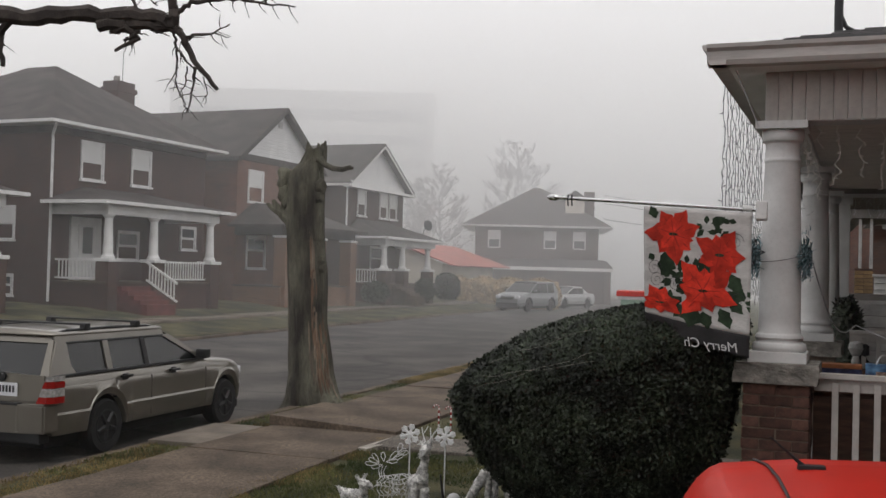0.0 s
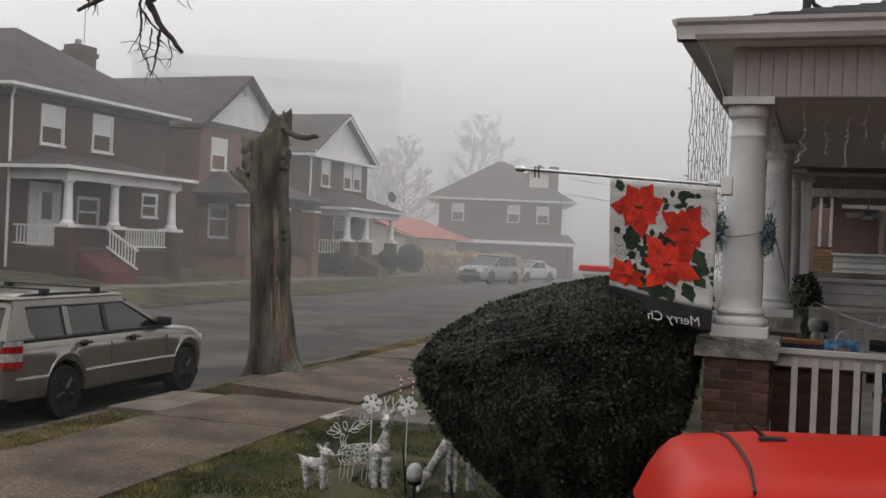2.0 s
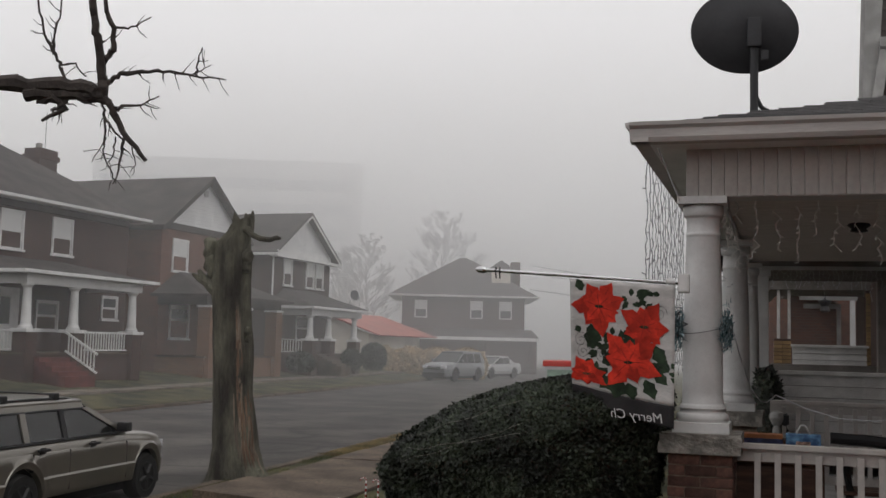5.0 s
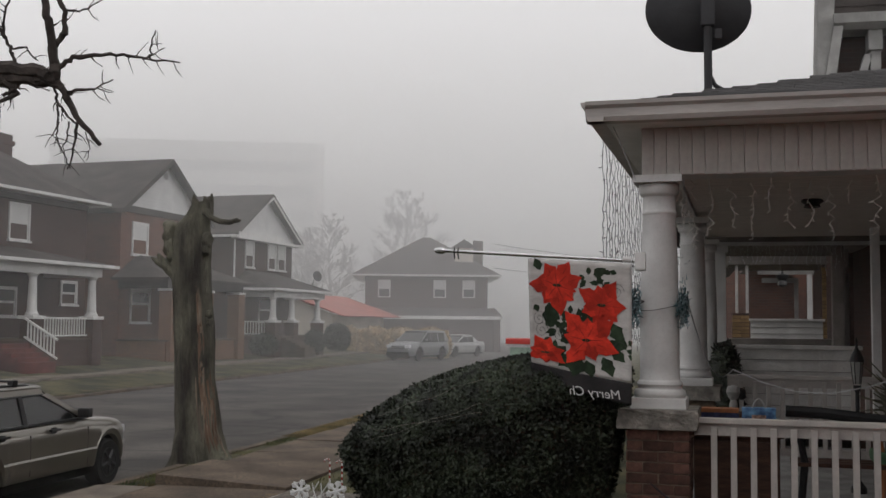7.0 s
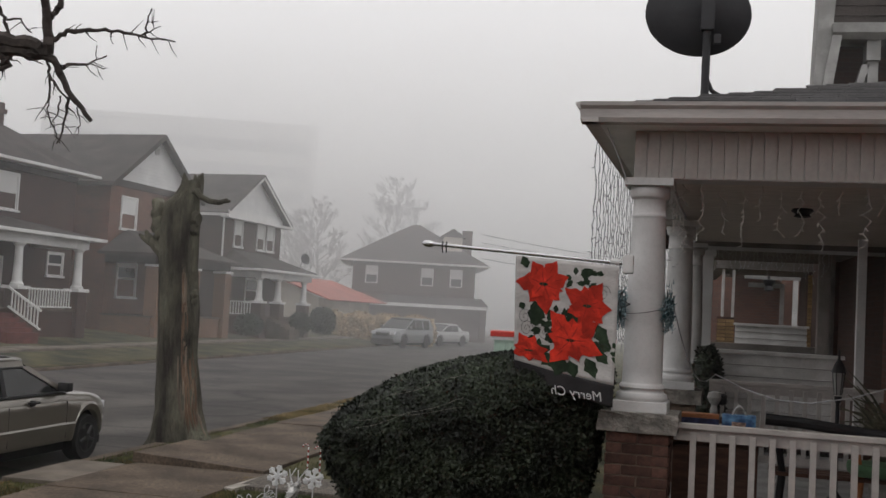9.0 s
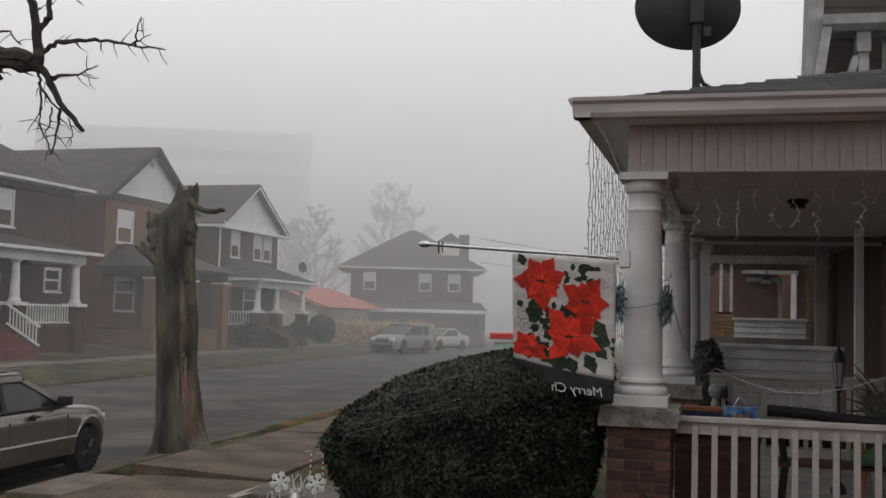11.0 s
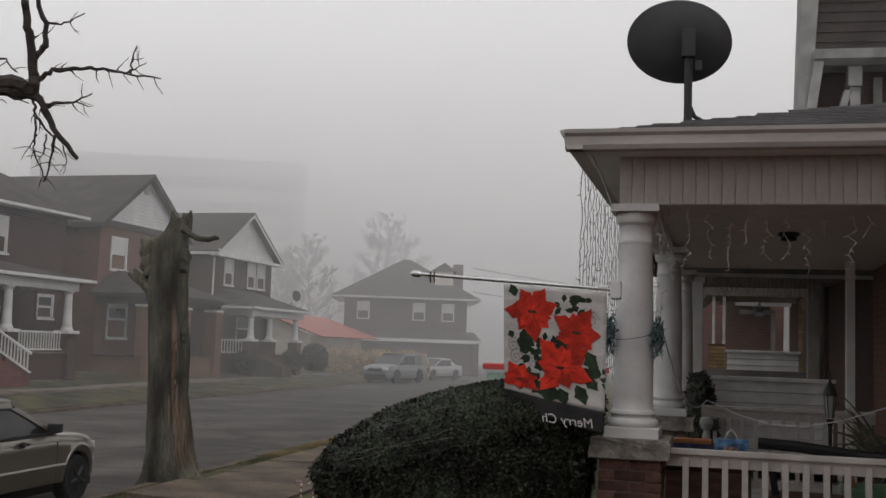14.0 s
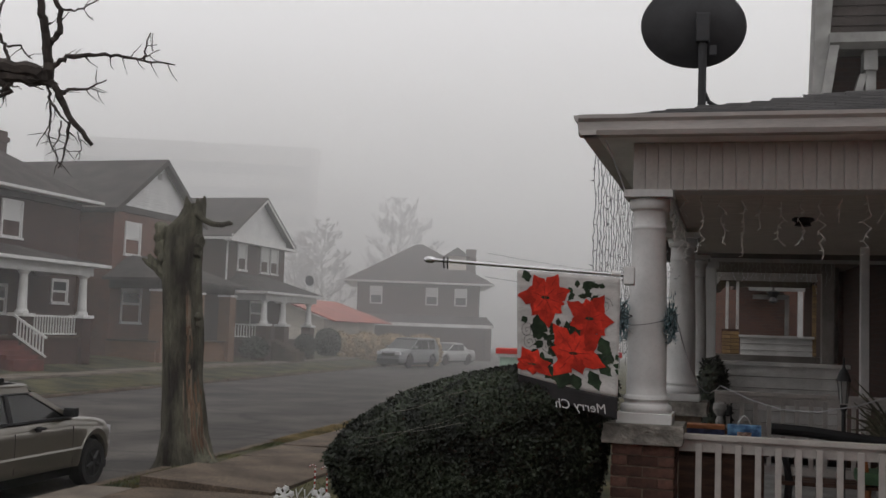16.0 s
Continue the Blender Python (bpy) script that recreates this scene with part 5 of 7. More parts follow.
bm = B()
limb(bm, [(-3.1, 0.2), (-2.2, 0.2), (-1.5, 0.14), (-1.05, 0.12), (-0.55, 0.11), (-0.2, 0.06), (0.0, 0.0)], 0.085, 0.065)
limb(bm, [(-0.9, 0.13), (-0.4, 0.06), (-0.1, -0.03)], 0.05, 0.03)
limb(bm, [(-0.7, 0.02), (-0.35, 0.02), (0.02, -0.06)], 0.06, 0.04)
part("limb", bm, TWIG, limbs)
for pts, r0, r1, sh in (
        ([(-0.02, 0.0), (-0.02, 0.25), (-0.05, 0.5), (-0.07, 0.75), (-0.04, 1.5)], 0.05, 0.03, 1),
        ([(0.0, 0.3), (0.1, 0.4), (0.11, 0.58), (0.06, 0.72), (0.0, 1.3)], 0.03, 0.018, 2),
        ([(0.12, 0.6), (0.26, 0.59), (0.44, 0.68)], 0.012, 0.005, 3),
        ([(0.02, 0.1), (0.16, 0.18), (0.36, 0.2), (0.6, 0.17), (0.82, 0.13), (1.1, 0.08)], 0.026, 0.006, 9),
        ([(0.82, 0.14), (0.84, 0.24), (0.88, 0.38)], 0.012, 0.005, 2),
        ([(0.76, 0.14), (0.96, 0.23)], 0.009, 0.004, 3),
        ([(0.08, -0.14), (0.18, -0.1), (0.33, -0.1), (0.49, -0.03)], 0.018, 0.005, 5),
        ([(0.35, -0.1), (0.47, -0.14)], 0.008, 0.003, 1),
        ([(0.02, -0.05), (0.1, -0.22), (0.17, -0.38), (0.34, -0.6)], 0.036, 0.018, 2),
        ([(-0.03, -0.08), (0.0, -0.2), (0.06, -0.32), (0.14, -0.4)], 0.014, 0.008, 3),
        ([(-0.01, -0.22), (-0.02, -0.4), (-0.05, -0.52), (0.01, -0.7), (0.04, -0.79)], 0.010, 0.005, 4),
        ([(0.15, -0.39), (0.13, -0.55), (0.04, -0.8)], 0.017, 0.006, 3),
        ([(0.0, -0.38), (-0.14, -0.6)], 0.007, 0.003, 3),
        ([(0.08, -0.38), (0.06, -0.55), (0.0, -0.65)], 0.009, 0.004, 3),
        ([(0.22, -0.48), (0.25, -0.6), (0.21, -0.73)], 0.007, 0.003, 3),
        ([(-0.6, -0.02), (-0.45, -0.02), (-0.34, -0.12), (-0.55, -0.22)], 0.04, 0.015, 2),
        ([(-0.3, 0.03), (-0.4, -0.1), (-0.48, -0.12)], 0.03, 0.012, 3),
        ([(-0.37, 0.22), (-0.4, 0.33), (-0.49, 0.5), (-0.53, 0.75), (-0.6, 1.2)], 0.016, 0.008, 5),
        ([(-0.44, 0.37), (-0.42, 0.55), (-0.37, 0.75), (-0.33, 1.2)], 0.013, 0.006, 6),
        ([(-0.37, 0.28), (-0.25, 0.28), (-0.16, 0.17)], 0.012, 0.006, 2),
        ([(-0.36, 0.1), (-0.37, 0.25)], 0.018, 0.014, 0),
        ([(-1.5, 0.14), (-1.62, -0.02), (-1.62, -0.3)], 0.05, 0.02, 2)):
    bm = B()
    limb(bm, pts, r0, r1, rng.uniform(-0.03, 0.03), sh)
    part("branch", bm, TWIG, limbs)
bm = B()
for k in range(16):
    x, y = rng.uniform(-0.65, -0.05), rng.uniform(-0.04, 0.1)
    a = rng.uniform(-0.6, 0.35)
    L = rng.uniform(0.12, 0.3)
    limb(bm, [(x, y), (x + L * math.cos(a), y + L * math.sin(a))], 0.012, 0.004, 0.05)
tagged(part("broken_sticks", bm, TWIG, limbs), kind="stuff")
# the trunk that carries it, down to the verge
ti = LM.inverted()
foot = Vector((-6.8, 6.05, 0.0))
bm = B()
limb_end = Vector((-3.0, 0.2, 0))
tube(bm, [ti @ foot, ti @ (foot + Vector((0.05, 0.05, 1.6))), ti @ (foot + Vector((0.05, 0.15, 3.2))), limb_end.lerp(ti @ (foot + Vector((0.05, 0.15, 3.2))), 0.35), limb_end], [0.36, 0.27, 0.24, 0.16, 0.11], 14)
part("trunk", bm, BARK, limbs)

# ---- pavement slabs on the near side ----
def slabs(name, label, x0, x1, y0, n, step, zbase, mat, seed, tilt=0.5):
    pv = thing(name, label, "pavement", kind="structure")
    r = random.Random(seed)
    me = mesh_of("slab", box(B(), -(x1 - x0) / 2 + 0.008, -step / 2 + 0.01, -0.1, (x1 - x0) / 2 - 0.008, step / 2 - 0.01, 0.0, 0.012), mat)
    for k in range(n):
        piece("slab", me, pv, pose((x0 + x1) / 2, y0 + step * (k + 0.5), zbase + r.uniform(-0.012, 0.012), r.uniform(-tilt, tilt), r.uniform(-tilt, tilt), r.uniform(-0.3, 0.3)))
    return pv


slabs("pavement_near", "stained uneven concrete pavement slabs with open joints", -6.3, -4.6, 0.2, 6, 2.02, 0.135, CONCRETE, 3, 0.5)
pv = slabs("pavement_beyond", "stained concrete pavement lifted beside the dead trunk", -6.45, -4.65, 14.0, 14, 1.75, 0.15, CONCRETE, 8, 0.4)
me = mesh_of("slab", box(B(), -0.85, -0.85, -0.12, 0.85, 0.85, 0.0, 0.015), CONCRETE)
piece("slab", me, pv, pose(-5.5, 13.15, 0.2, -0.7, 3.4, 1.0))
slabs("pavement_far", "pale concrete pavement across the far lawns", -20.4, -19.2, 12.0, 34, 1.8, 0.345, CONCRETE_PALE, 5, 0.2)
apron = slabs("crossing_slabs", "pale worn concrete crossing slab on the verge", -7.0, -6.3, 10.6, 1, 1.5, 0.125, CONCRETE_PALE, 2, 0.3)
path = thing("garden_path", "pale grey concrete path across the lawn", "path", kind="structure")
PATHGREY = speckled(material("grey_path_concrete", (0.1, 0.088, 0.076), rough=0.95, vary=0.25, scale=2.0, fine=80, bump=0.5, dist=0.004))
me = mesh_of("slab", box(B(), -0.6, -0.45, -0.1, 0.6, 0.45, 0.0, 0.012), PATHGREY)
for k in range(4):
    piece("slab", me, path, pose(-3.95 + 1.22 * k, 11.75, 0.15 + 0.006 * k, 0.3, 0.2, 0.4 * k))
bm = B()
prism(bm, [(-4.62, 11.1, 0.1), (-4.5, 11.05, 0.1), (-4.38, 11.85, 0.1), (-4.4, 12.1, 0.1), (-4.55, 12.05, 0.1)], (0, 0, 0.05))
solid("kerb_stub", bm, material("bleached_concrete", (0.3, 0.275, 0.24), rough=0.95, vary=0.2, scale=4, fine=70, bump=0.5), "bleached broken concrete edge stone in the lawn", "edge stone")
# ---- grass blades ----
def blades(name, mat, regions, seed, hmin, hmax, label):
    r = np.random.default_rng(seed)
    vs, fs = [], []
    for x0, x1, y0, y1, cnt, z in regions:
        px, py = r.uniform(x0, x1, cnt), r.uniform(y0, y1, cnt)
        for x, y in zip(px, py):
            if noise.noise(Vector((x * 1.1, y * 1.1, seed))) < -0.15:
                continue
            a, h, w = r.uniform(0, 6.28), r.uniform(hmin, hmax), r.uniform(0.004, 0.009)
            lx, ly = r.uniform(-0.6, 0.6, 2) * h
            i = len(vs)
            vs += [(x - w * math.cos(a), y - w * math.sin(a), z), (x + w * math.cos(a), y + w * math.sin(a), z), (x + lx * 0.5, y + ly * 0.5, z + h * 0.7), (x + lx, y + ly, z + h)]
            fs += [(i, i + 1, i + 2), (i + 1, i + 3, i + 2)]
    me = bpy.data.meshes.new(name)
    me.from_pydata(vs, [], fs)
    me.materials.append(mat)
    return tagged(new(name, me), label, "grass", kind="stuff")


blades("lawn_grass", GRASS, [(-4.6, 0.4, 4.9, 11.2, 70000, 0.11), (-4.6, -1.0, 12.3, 20, 9000, 0.1), (-6.95, -6.3, 4, 10.6, 5000, 0.08), (-6.95, -6.3, 12.2, 24, 6000, 0.08)], 4, 0.015, 0.05, "short damp green grass of the near lawn")
blades("dry_grass", STRAW, [(-7.05, -6.1, 14.9, 30, 16000, 0.09), (-6.6, -6.1, 4, 12.5, 5000, 0.1), (-4.8, -4.45, 4, 12, 6000, 0.11), (-6.95, -6.2, 4, 10.6, 6000, 0.08), (-6.95, -6.25, 15.5, 32, 9000, 0.08), (-4.75, -4.4, 4, 12, 5000, 0.1), (-4.6, -1, 6, 11, 6000, 0.1), (-17.0, -16.6, 14, 60, 5000, 0.1)], 9, 0.012, 0.045, "straw-coloured dead grass along kerb and pavement")


# ---- clipped hedge ----
def under(p, v, c, drop, radii):
    """Draws the lower half of a bush down and in towards its foot."""
    k = 1 - (0.55 if v.x < 0 else 0.1) * abs(v.z) ** 1.2
    return Vector((c[0] + (p.x - c[0]) * k, c[1] + (p.y - c[1]) * k, c[2] + (p.z - c[2]) * drop / radii[2]))


def foliage(name, centre, radii, count, size, seed, mat, power=2.4, low=0.0, shear=0.0, drop=0.0):
    """Small pointed leaves over a rounded, uneven shape, denser outward."""
    r = np.random.default_rng(seed)
    d = r.normal(size=(count, 3))
    d /= (np.abs(d) ** power).sum(1, keepdims=True) ** (1 / power)
    vs, fs = [], []
    for k in range(count):
        v = Vector(d[k])
        lump = 1 + 0.05 * noise.noise(v * 2.3 + Vector((seed, 0, 0))) + 0.03 * noise.noise(v * 7)
        dep = 1 - abs(r.normal(0, 0.035))
        if r.random() < 0.012:
            dep += r.uniform(0.0, 0.05)
        p = Vector((v.x * radii[0], v.y * radii[1], v.z * radii[2])) * lump * dep + Vector(centre)
        if drop and v.z < 0:
            p = under(p, v, centre, drop, radii)
        p.z += shear * v.x * radii[0] * min(1.0, 1 + v.z)
        if p.z < low:
            continue
        nrm = (v + Vector(r.normal(0, 0.55, 3))).normalized()
        t = nrm.orthogonal().normalized()
        t = Matrix.Rotation(r.uniform(0, 6.28), 3, nrm) @ t
        s = nrm.cross(t)
        L, W = size * r.uniform(0.7, 1.4), size * r.uniform(0.25, 0.42)
        i = len(vs)
        vs += [p, p + t * L * 0.5 + s * W, p + t * L + nrm * L * 0.15, p + t * L * 0.5 - s * W]
        fs.append((i, i + 1, i + 2, i + 3))
    me = bpy.data.meshes.new(name)
    me.from_pydata([tuple(v) for v in vs], [], fs)
    me.materials.append(mat)
    return me


def bush(name, label, centre, radii, count, size, seed, power=2.4, low=0.1, mat=LEAF, shear=0.0, drop=0.0):
    root = thing(name, label, "bush", Matrix.Translation((centre[0], centre[1], low)))
    off = (0, 0, centre[2] - low)
    ob = new("foliage", foliage("foliage", off, radii, count, size, seed, mat, power, 0.0, shear, drop))
    ob.parent = root
    bm = B()
    bmesh.ops.create_icosphere(bm, subdivisions=4, radius=1.0)
    for v in bm.verts:
        d = v.co.copy()
        s = (abs(d.x) ** power + abs(d.y) ** power + abs(d.z) ** power) ** (1 / power)
        lump = 1 + 0.05 * noise.noise(d / s * 2.3 + Vector((seed, 0, 0))) + 0.03 * noise.noise(d / s * 7)
        v.co = Vector((d.x / s * radii[0], d.y / s * radii[1], d.z / s * radii[2])) * 0.93 * lump + Vector(off)
        if drop and d.z < 0:
            v.co = under(v.co, d / s, off, drop, radii)
        v.co.z += shear * d.x / s * radii[0] * min(1.0, 1 + d.z / s)
        v.co.z = max(v.co.z, 0.0)
    part("inner_growth", bm, mat, root)
    bm = B()
    for k in range(6):
        a = k * 1.05
        tube(bm, [(0.08 * math.cos(a), 0.08 * math.sin(a), -0.05), (0.25 * math.cos(a), 0.25 * math.sin(a), off[2] * 0.6)], [0.035, 0.02], 6)
    part("stems", bm, TWIG, root)
    return root


hedge = bush("hedge", "large rounded dark green clipped hedge bush", (-1.37, 7.6, 1.46), (1.06, 0.66, 0.4), 115000, 0.028, 21, 2.0, 0.12, shear=0.27, drop=1.34)
rng = random.Random(31)
string = thing("light_string", "thin pale light cable strung over the hedge", "light string")
for k in range(3):
    a0, z0 = rng.uniform(-2.3, -1.9), 0.15 + 0.2 * k
    pts = []
    for q in range(16):
        a = a0 + 0.055 * q
        zz = z0 + 0.02 * q * (-1) ** k * 0.6 + 0.02 * math.sin(q * 0.9 + 2 * k) + rng.uniform(-0.01, 0.01)
        c = (1 - min(0.95, abs(zz)) ** 2.3) ** (1 / 2.3)
        s = (abs(math.cos(a)) ** 2.3 + abs(math.sin(a)) ** 2.3) ** (1 / 2.3)
        x = 1.07 * c * math.cos(a) / s
        pts.append((-1.37 + x, 7.6 + 0.67 * c * math.sin(a) / s - 0.01, 1.46 + 0.4 * zz + 0.27 * x))
    bm = B()
    tube(bm, pts, 0.0011, 4)
    part("strand", bm, STONE, string)

# ---- bushes over the street ----
for x, y, rx, rz, sd in ((-24.4, 57.1, 0.75, 0.8, 3), (-24.3, 53.8, 0.55, 0.6, 4), (-24.2, 47.6, 0.7, 0.5, 5)):
    c = HM @ Vector((x, y, 0.65 + rz * 0.8))
    bush("bush", "dark evergreen bush in front of a porch", c, (rx, rx * 0.8, rz), 2600, 0.12, sd, 2.2, 0.6)
TAN = material("dry_reeds", (0.33, 0.25, 0.15), rough=0.95, vary=0.3, scale=2, fine=15, bump=0, island=0.3)
for k in range(4):
    c = GM @ Vector((2.6 + 1.9 * k, -1.6, 0.8))
    bush("dry_shrub", "tan winter shrub by the board fence", c, (1.3, 0.9, 1.1), 2200, 0.16, 40 + k, 2.2, 0.0, TAN)


# ---- bare trees in the fog ----
def bare_tree(pos, h, spread, seed, levels=5):
    r = random.Random(seed)
    root = thing("bare_tree", "leafless tree standing grey in the fog", "tree", Matrix.Translation(pos), "bare trees")
    tb, cb = B(), B()

    def shoot(p, d, L, rad, lv):
        q = p + d * L
        mid = p.lerp(q, 0.5) + Vector((r.uniform(-1, 1), r.uniform(-1, 1), r.uniform(-0.4, 0.6))) * L * 0.08
        tube(cb, [p, mid, q], [rad, rad * 0.8, rad * 0.45], 5 if lv == 0 else 3)
        if lv >= levels:
            return
        for k in range(5 if lv < 2 else 4):
            e = (d * 0.8 + Vector((r.uniform(-1, 1), r.uniform(-1, 1), r.uniform(-0.25, 0.9))) * 0.62).normalized()
            shoot(p.lerp(q, r.uniform(0.3, 1.0)), e, L * r.uniform(0.34, 0.55), max(0.013, rad * 0.42), lv + 1)
    pts = [Vector((0, 0, -0.3))]
    for k in range(1, 9):
        pts.append(Vector((r.uniform(-0.12, 0.12) * k * 0.4, r.uniform(-0.12, 0.12) * k * 0.4, h * k / 8.4)))
    tube(tb, pts, [h * 0.012 * (1 - 0.105 * k) for k in range(9)], 8)
    for k in range(48):
        f = 0.15 + 0.83 * k / 47
        i = min(7, int(f * 8))
        p = pts[i].lerp(pts[i + 1], f * 8 - i)
        p.z = min(p.z, h * 0.95)
        a = k * 2.4 + r.uniform(-0.4, 0.4)
        reach = h * spread * math.sin(math.pi * min(1.0, (f + 0.12) / 1.14)) ** 0.8 * r.uniform(0.6, 1.1)
        shoot(p, Vector((math.cos(a), math.sin(a), r.uniform(0.5, 1.0))).normalized(), max(0.8, reach), h * 0.004 * (1.2 - f) + 0.012, 0)
    part("trunk", tb, TWIG, root)
    part("crown", cb, TWIG, root)
    return root


bare_tree((-29.5, 113, 0), 17.0, 0.26, 3, 4)
bare_tree((-36.5, 109, 0), 14.0, 0.25, 7, 4)
bare_tree((-40.5, 111, 0), 12.5, 0.24, 9, 4)
bare_tree((-33.0, 118, 0), 10.0, 0.26, 12, 3)

# ---- red-topped stand beyond the hedge ----
kiosk = thing("trailer", "small white and green trailer with red top edge", "trailer", pose(-4.45, 30.1, 0.12, 0, 0, 8))
bm = B()
box(bm, -0.3, 0, 0.35, 3.0, 2.0, 1.38)
part("body", bm, material("pale_green_paint", (0.3, 0.42, 0.34), vary=0.12), kiosk)
bm = B()
box(bm, -0.36, -0.06, 1.38, 3.06, 2.06, 1.47)
part("white_band", bm, WHITE, kiosk)
bm = B()
box(bm, -0.42, -0.1, 1.47, 3.1, 2.1, 1.62, 0.02)
part("red_top", bm, CARRED, kiosk)
for x in (0.7, 2.0):
    for y in (0.1, 1.9):
        bm = B()
        lathe(bm, [(0.3, -0.08), (0.3, 0.08)], 20)
        bmesh.ops.transform(bm, matrix=pose(x, y, 0.29, 90, 0, 0), verts=bm.verts)
        part("wheel", bm, RUBBER, kiosk)

# ---- pier bricks ----
BRICK_PIECE = material("pier_brick", (0.085, 0.042, 0.032), rough=0.92, vary=0.3, scale=14, fine=70, bump=0.6, dist=0.004, per_object=0.35)
for cx, cy in COLS[:1]:
    me_l = mesh_of("brick", box(B(), -0.1, -0.05, -0.031, 0.1, 0.05, 0.031, 0.005), BRICK_PIECE)
    me_s = mesh_of("brick", box(B(), -0.05, -0.05, -0.031, 0.05, 0.05, 0.031, 0.005), BRICK_PIECE)
    pier = [o for o in porch_house.children if o.name.startswith("brick_pier")][0]
    rng = random.Random(6)
    z, row = ZCAP - 0.13 - 0.042, 0
    while z > 0.12:
        for side in range(4):
            a = side * 90
            xs = ((-0.105, me_l), (0.105, me_l)) if (row + side) % 2 == 0 else ((-0.155, me_s), (0.0, me_l), (0.155, me_s))
            for x, me in xs:
                piece("brick", me, pier, Matrix.Translation((cx, cy, z)) @ pose(0, 0, 0, 0, 0, a) @ pose(x + rng.uniform(-0.003, 0.003), -0.158 - rng.uniform(0, 0.007), 0, 0, 0, rng.uniform(-0.8, 0.8)))
        z -= 0.072
        row += 1

# ---- roof shingles of the porch, one course a strip of tabs ----
rng = random.Random(14)
me_t = mesh_of("shingle", box(B(), -0.155, -0.02, -0.004, 0.155, 0.15, 0.005, 0.002), material("shingle_tab", (0.04, 0.038, 0.038), rough=0.95, vary=0.3, scale=20, fine=120, bump=0.5, per_object=0.4))
cnt = 0
for c in range(14):
    y = E0 - 0.05 + c * 0.13
    x = E0 + 0.02 + (y - E0) + rng.uniform(0, 0.15)
    while x < 2.6 and cnt < 280:
        piece("shingle", me_t, roof, pose(x + 0.15, y, ZR + (y - E0 + 0.06) * K + 0.008, math.degrees(math.atan(K)) - 1.0, 0, rng.uniform(-0.6, 0.6)))
        x += 0.315
        cnt += 1

# ---- satellite dish on the porch roof ----
dish = thing("satellite_dish", "dark grey oval satellite dish on a pole", "satellite dish", pose(0.22, 8.05, 3.86))
bm = B()
tube(bm, [(0, 0, -0.05), (0.0, 0, 0.1), (0.0, -0.01, 0.62)], 0.03, 12)
part("pole", bm, DISH, dish)
bm = B()
box(bm, -0.1, -0.06, -0.04, 0.1, 0.08, -0.02)
part("foot", bm, DISH, dish)
for s in (1,):
    bm = B()
    tube(bm, [(0.0, 0, 0.17), (0.05, 0.02, 0.06), (0.16, 0.04, 0.0)], 0.016, 6)
    part("strut", bm, DISH, dish)
bm = B()
prof = [(0.0, 0.0), (0.12, 0.008), (0.22, 0.03), (0.3, 0.06), (0.35, 0.09), (0.362, 0.093), (0.36, 0.1), (0.3, 0.072), (0.2, 0.035), (0.0, 0.012)]
rings = [[bm.verts.new((1.09 * r * math.cos(2 * math.pi * k / 48), 0.87 * r * math.sin(2 * math.pi * k / 48), z)) for k in range(48)] for r, z in prof[1:-1]]
for a, b in zip(rings, rings[1:]):
    for k in range(48):
        bm.faces.new((a[k], a[(k + 1) % 48], b[(k + 1) % 48], b[k]))
bm.faces.new(rings[0][::-1])
bm.faces.new(rings[-1])
bmesh.ops.transform(bm, matrix=pose(-0.06, 0.04, 0.65, -80, 3, 5), verts=bm.verts)
part("reflector", bm, DISH, dish, smooth=True)
bm = B()
box(bm, -0.05, -0.06, 0.5, 0.05, 0.02, 0.72, 0.012)
box(bm, 0.05, -0.05, 0.4, 0.1, -0.01, 0.47)
part("bracket", bm, DISH, dish)

# ---- flag on its pole ----
FX0, FX1, FZ = -0.985, -0.3, 2.6
FY = 7.1
pole = thing("flag_pole", "brushed steel flag pole held by a bracket on the column", "flag pole")
TIP, FOOT = Vector((-1.555, FY - 0.0, 2.636)), Vector((-0.24, FY + 0.02, 2.56))
bm = B()
tube(bm, [FOOT, FOOT.lerp(TIP, 0.5), TIP], 0.0125, 12)
part("rod", bm, CHROME, pole)
bm = B()
tube(bm, [TIP, TIP + Vector((-0.02, 0, 0.001)), TIP + Vector((-0.055, 0, 0.003)), TIP + Vector((-0.075, 0, 0.005))], [0.018, 0.024, 0.022, 0.008], 12)
part("finial", bm, CHROME, pole)
bm = B()
for f in (0.93, 0.95):
    c = FOOT.lerp(TIP, f)
    tube(bm, [c + Vector((0, 0.02, 0)), c + Vector((0, 0, 0.022)), c + Vector((0, -0.02, 0)), c + Vector((0, 0, -0.03)), c + Vector((0, 0.01, -0.05))], 0.005, 6)
part("clip", bm, BLACK, pole)
bm = B()
box(bm, -0.28, FY - 0.02, 2.5, -0.21, FY + 0.14, 2.62, 0.012)
tube(bm, [(-0.3, FY + 0.02, 2.57), (-0.36, FY + 0.02, 2.575)], 0.02, 10)
part("bracket", bm, WHITE, pole)


def fold(u, v):
    """A place on the hanging flag: u across 0..1 from the street end, v down 0..1."""
    u = max(0.0, min(1.0, u))
    x = FX0 + (FX1 - FX0) * u + 0.02 * v * (1 - u)
    top = TIP.z + (FOOT.z - TIP.z) * (x - TIP.x) / (FOOT.x - TIP.x) - 0.02
    y = FY + 0.03 * math.sin(2.2 * u + 2.0 * v) * v + 0.05 * v * v * (1 - u) + 0.012 * math.sin(9 * u + 1.5 * v) * v
    lift = 0.42 * max(0.0, v - 0.62) * (1 - u) ** 1.3
    return Vector((x, y, top - 0.95 * v + lift))


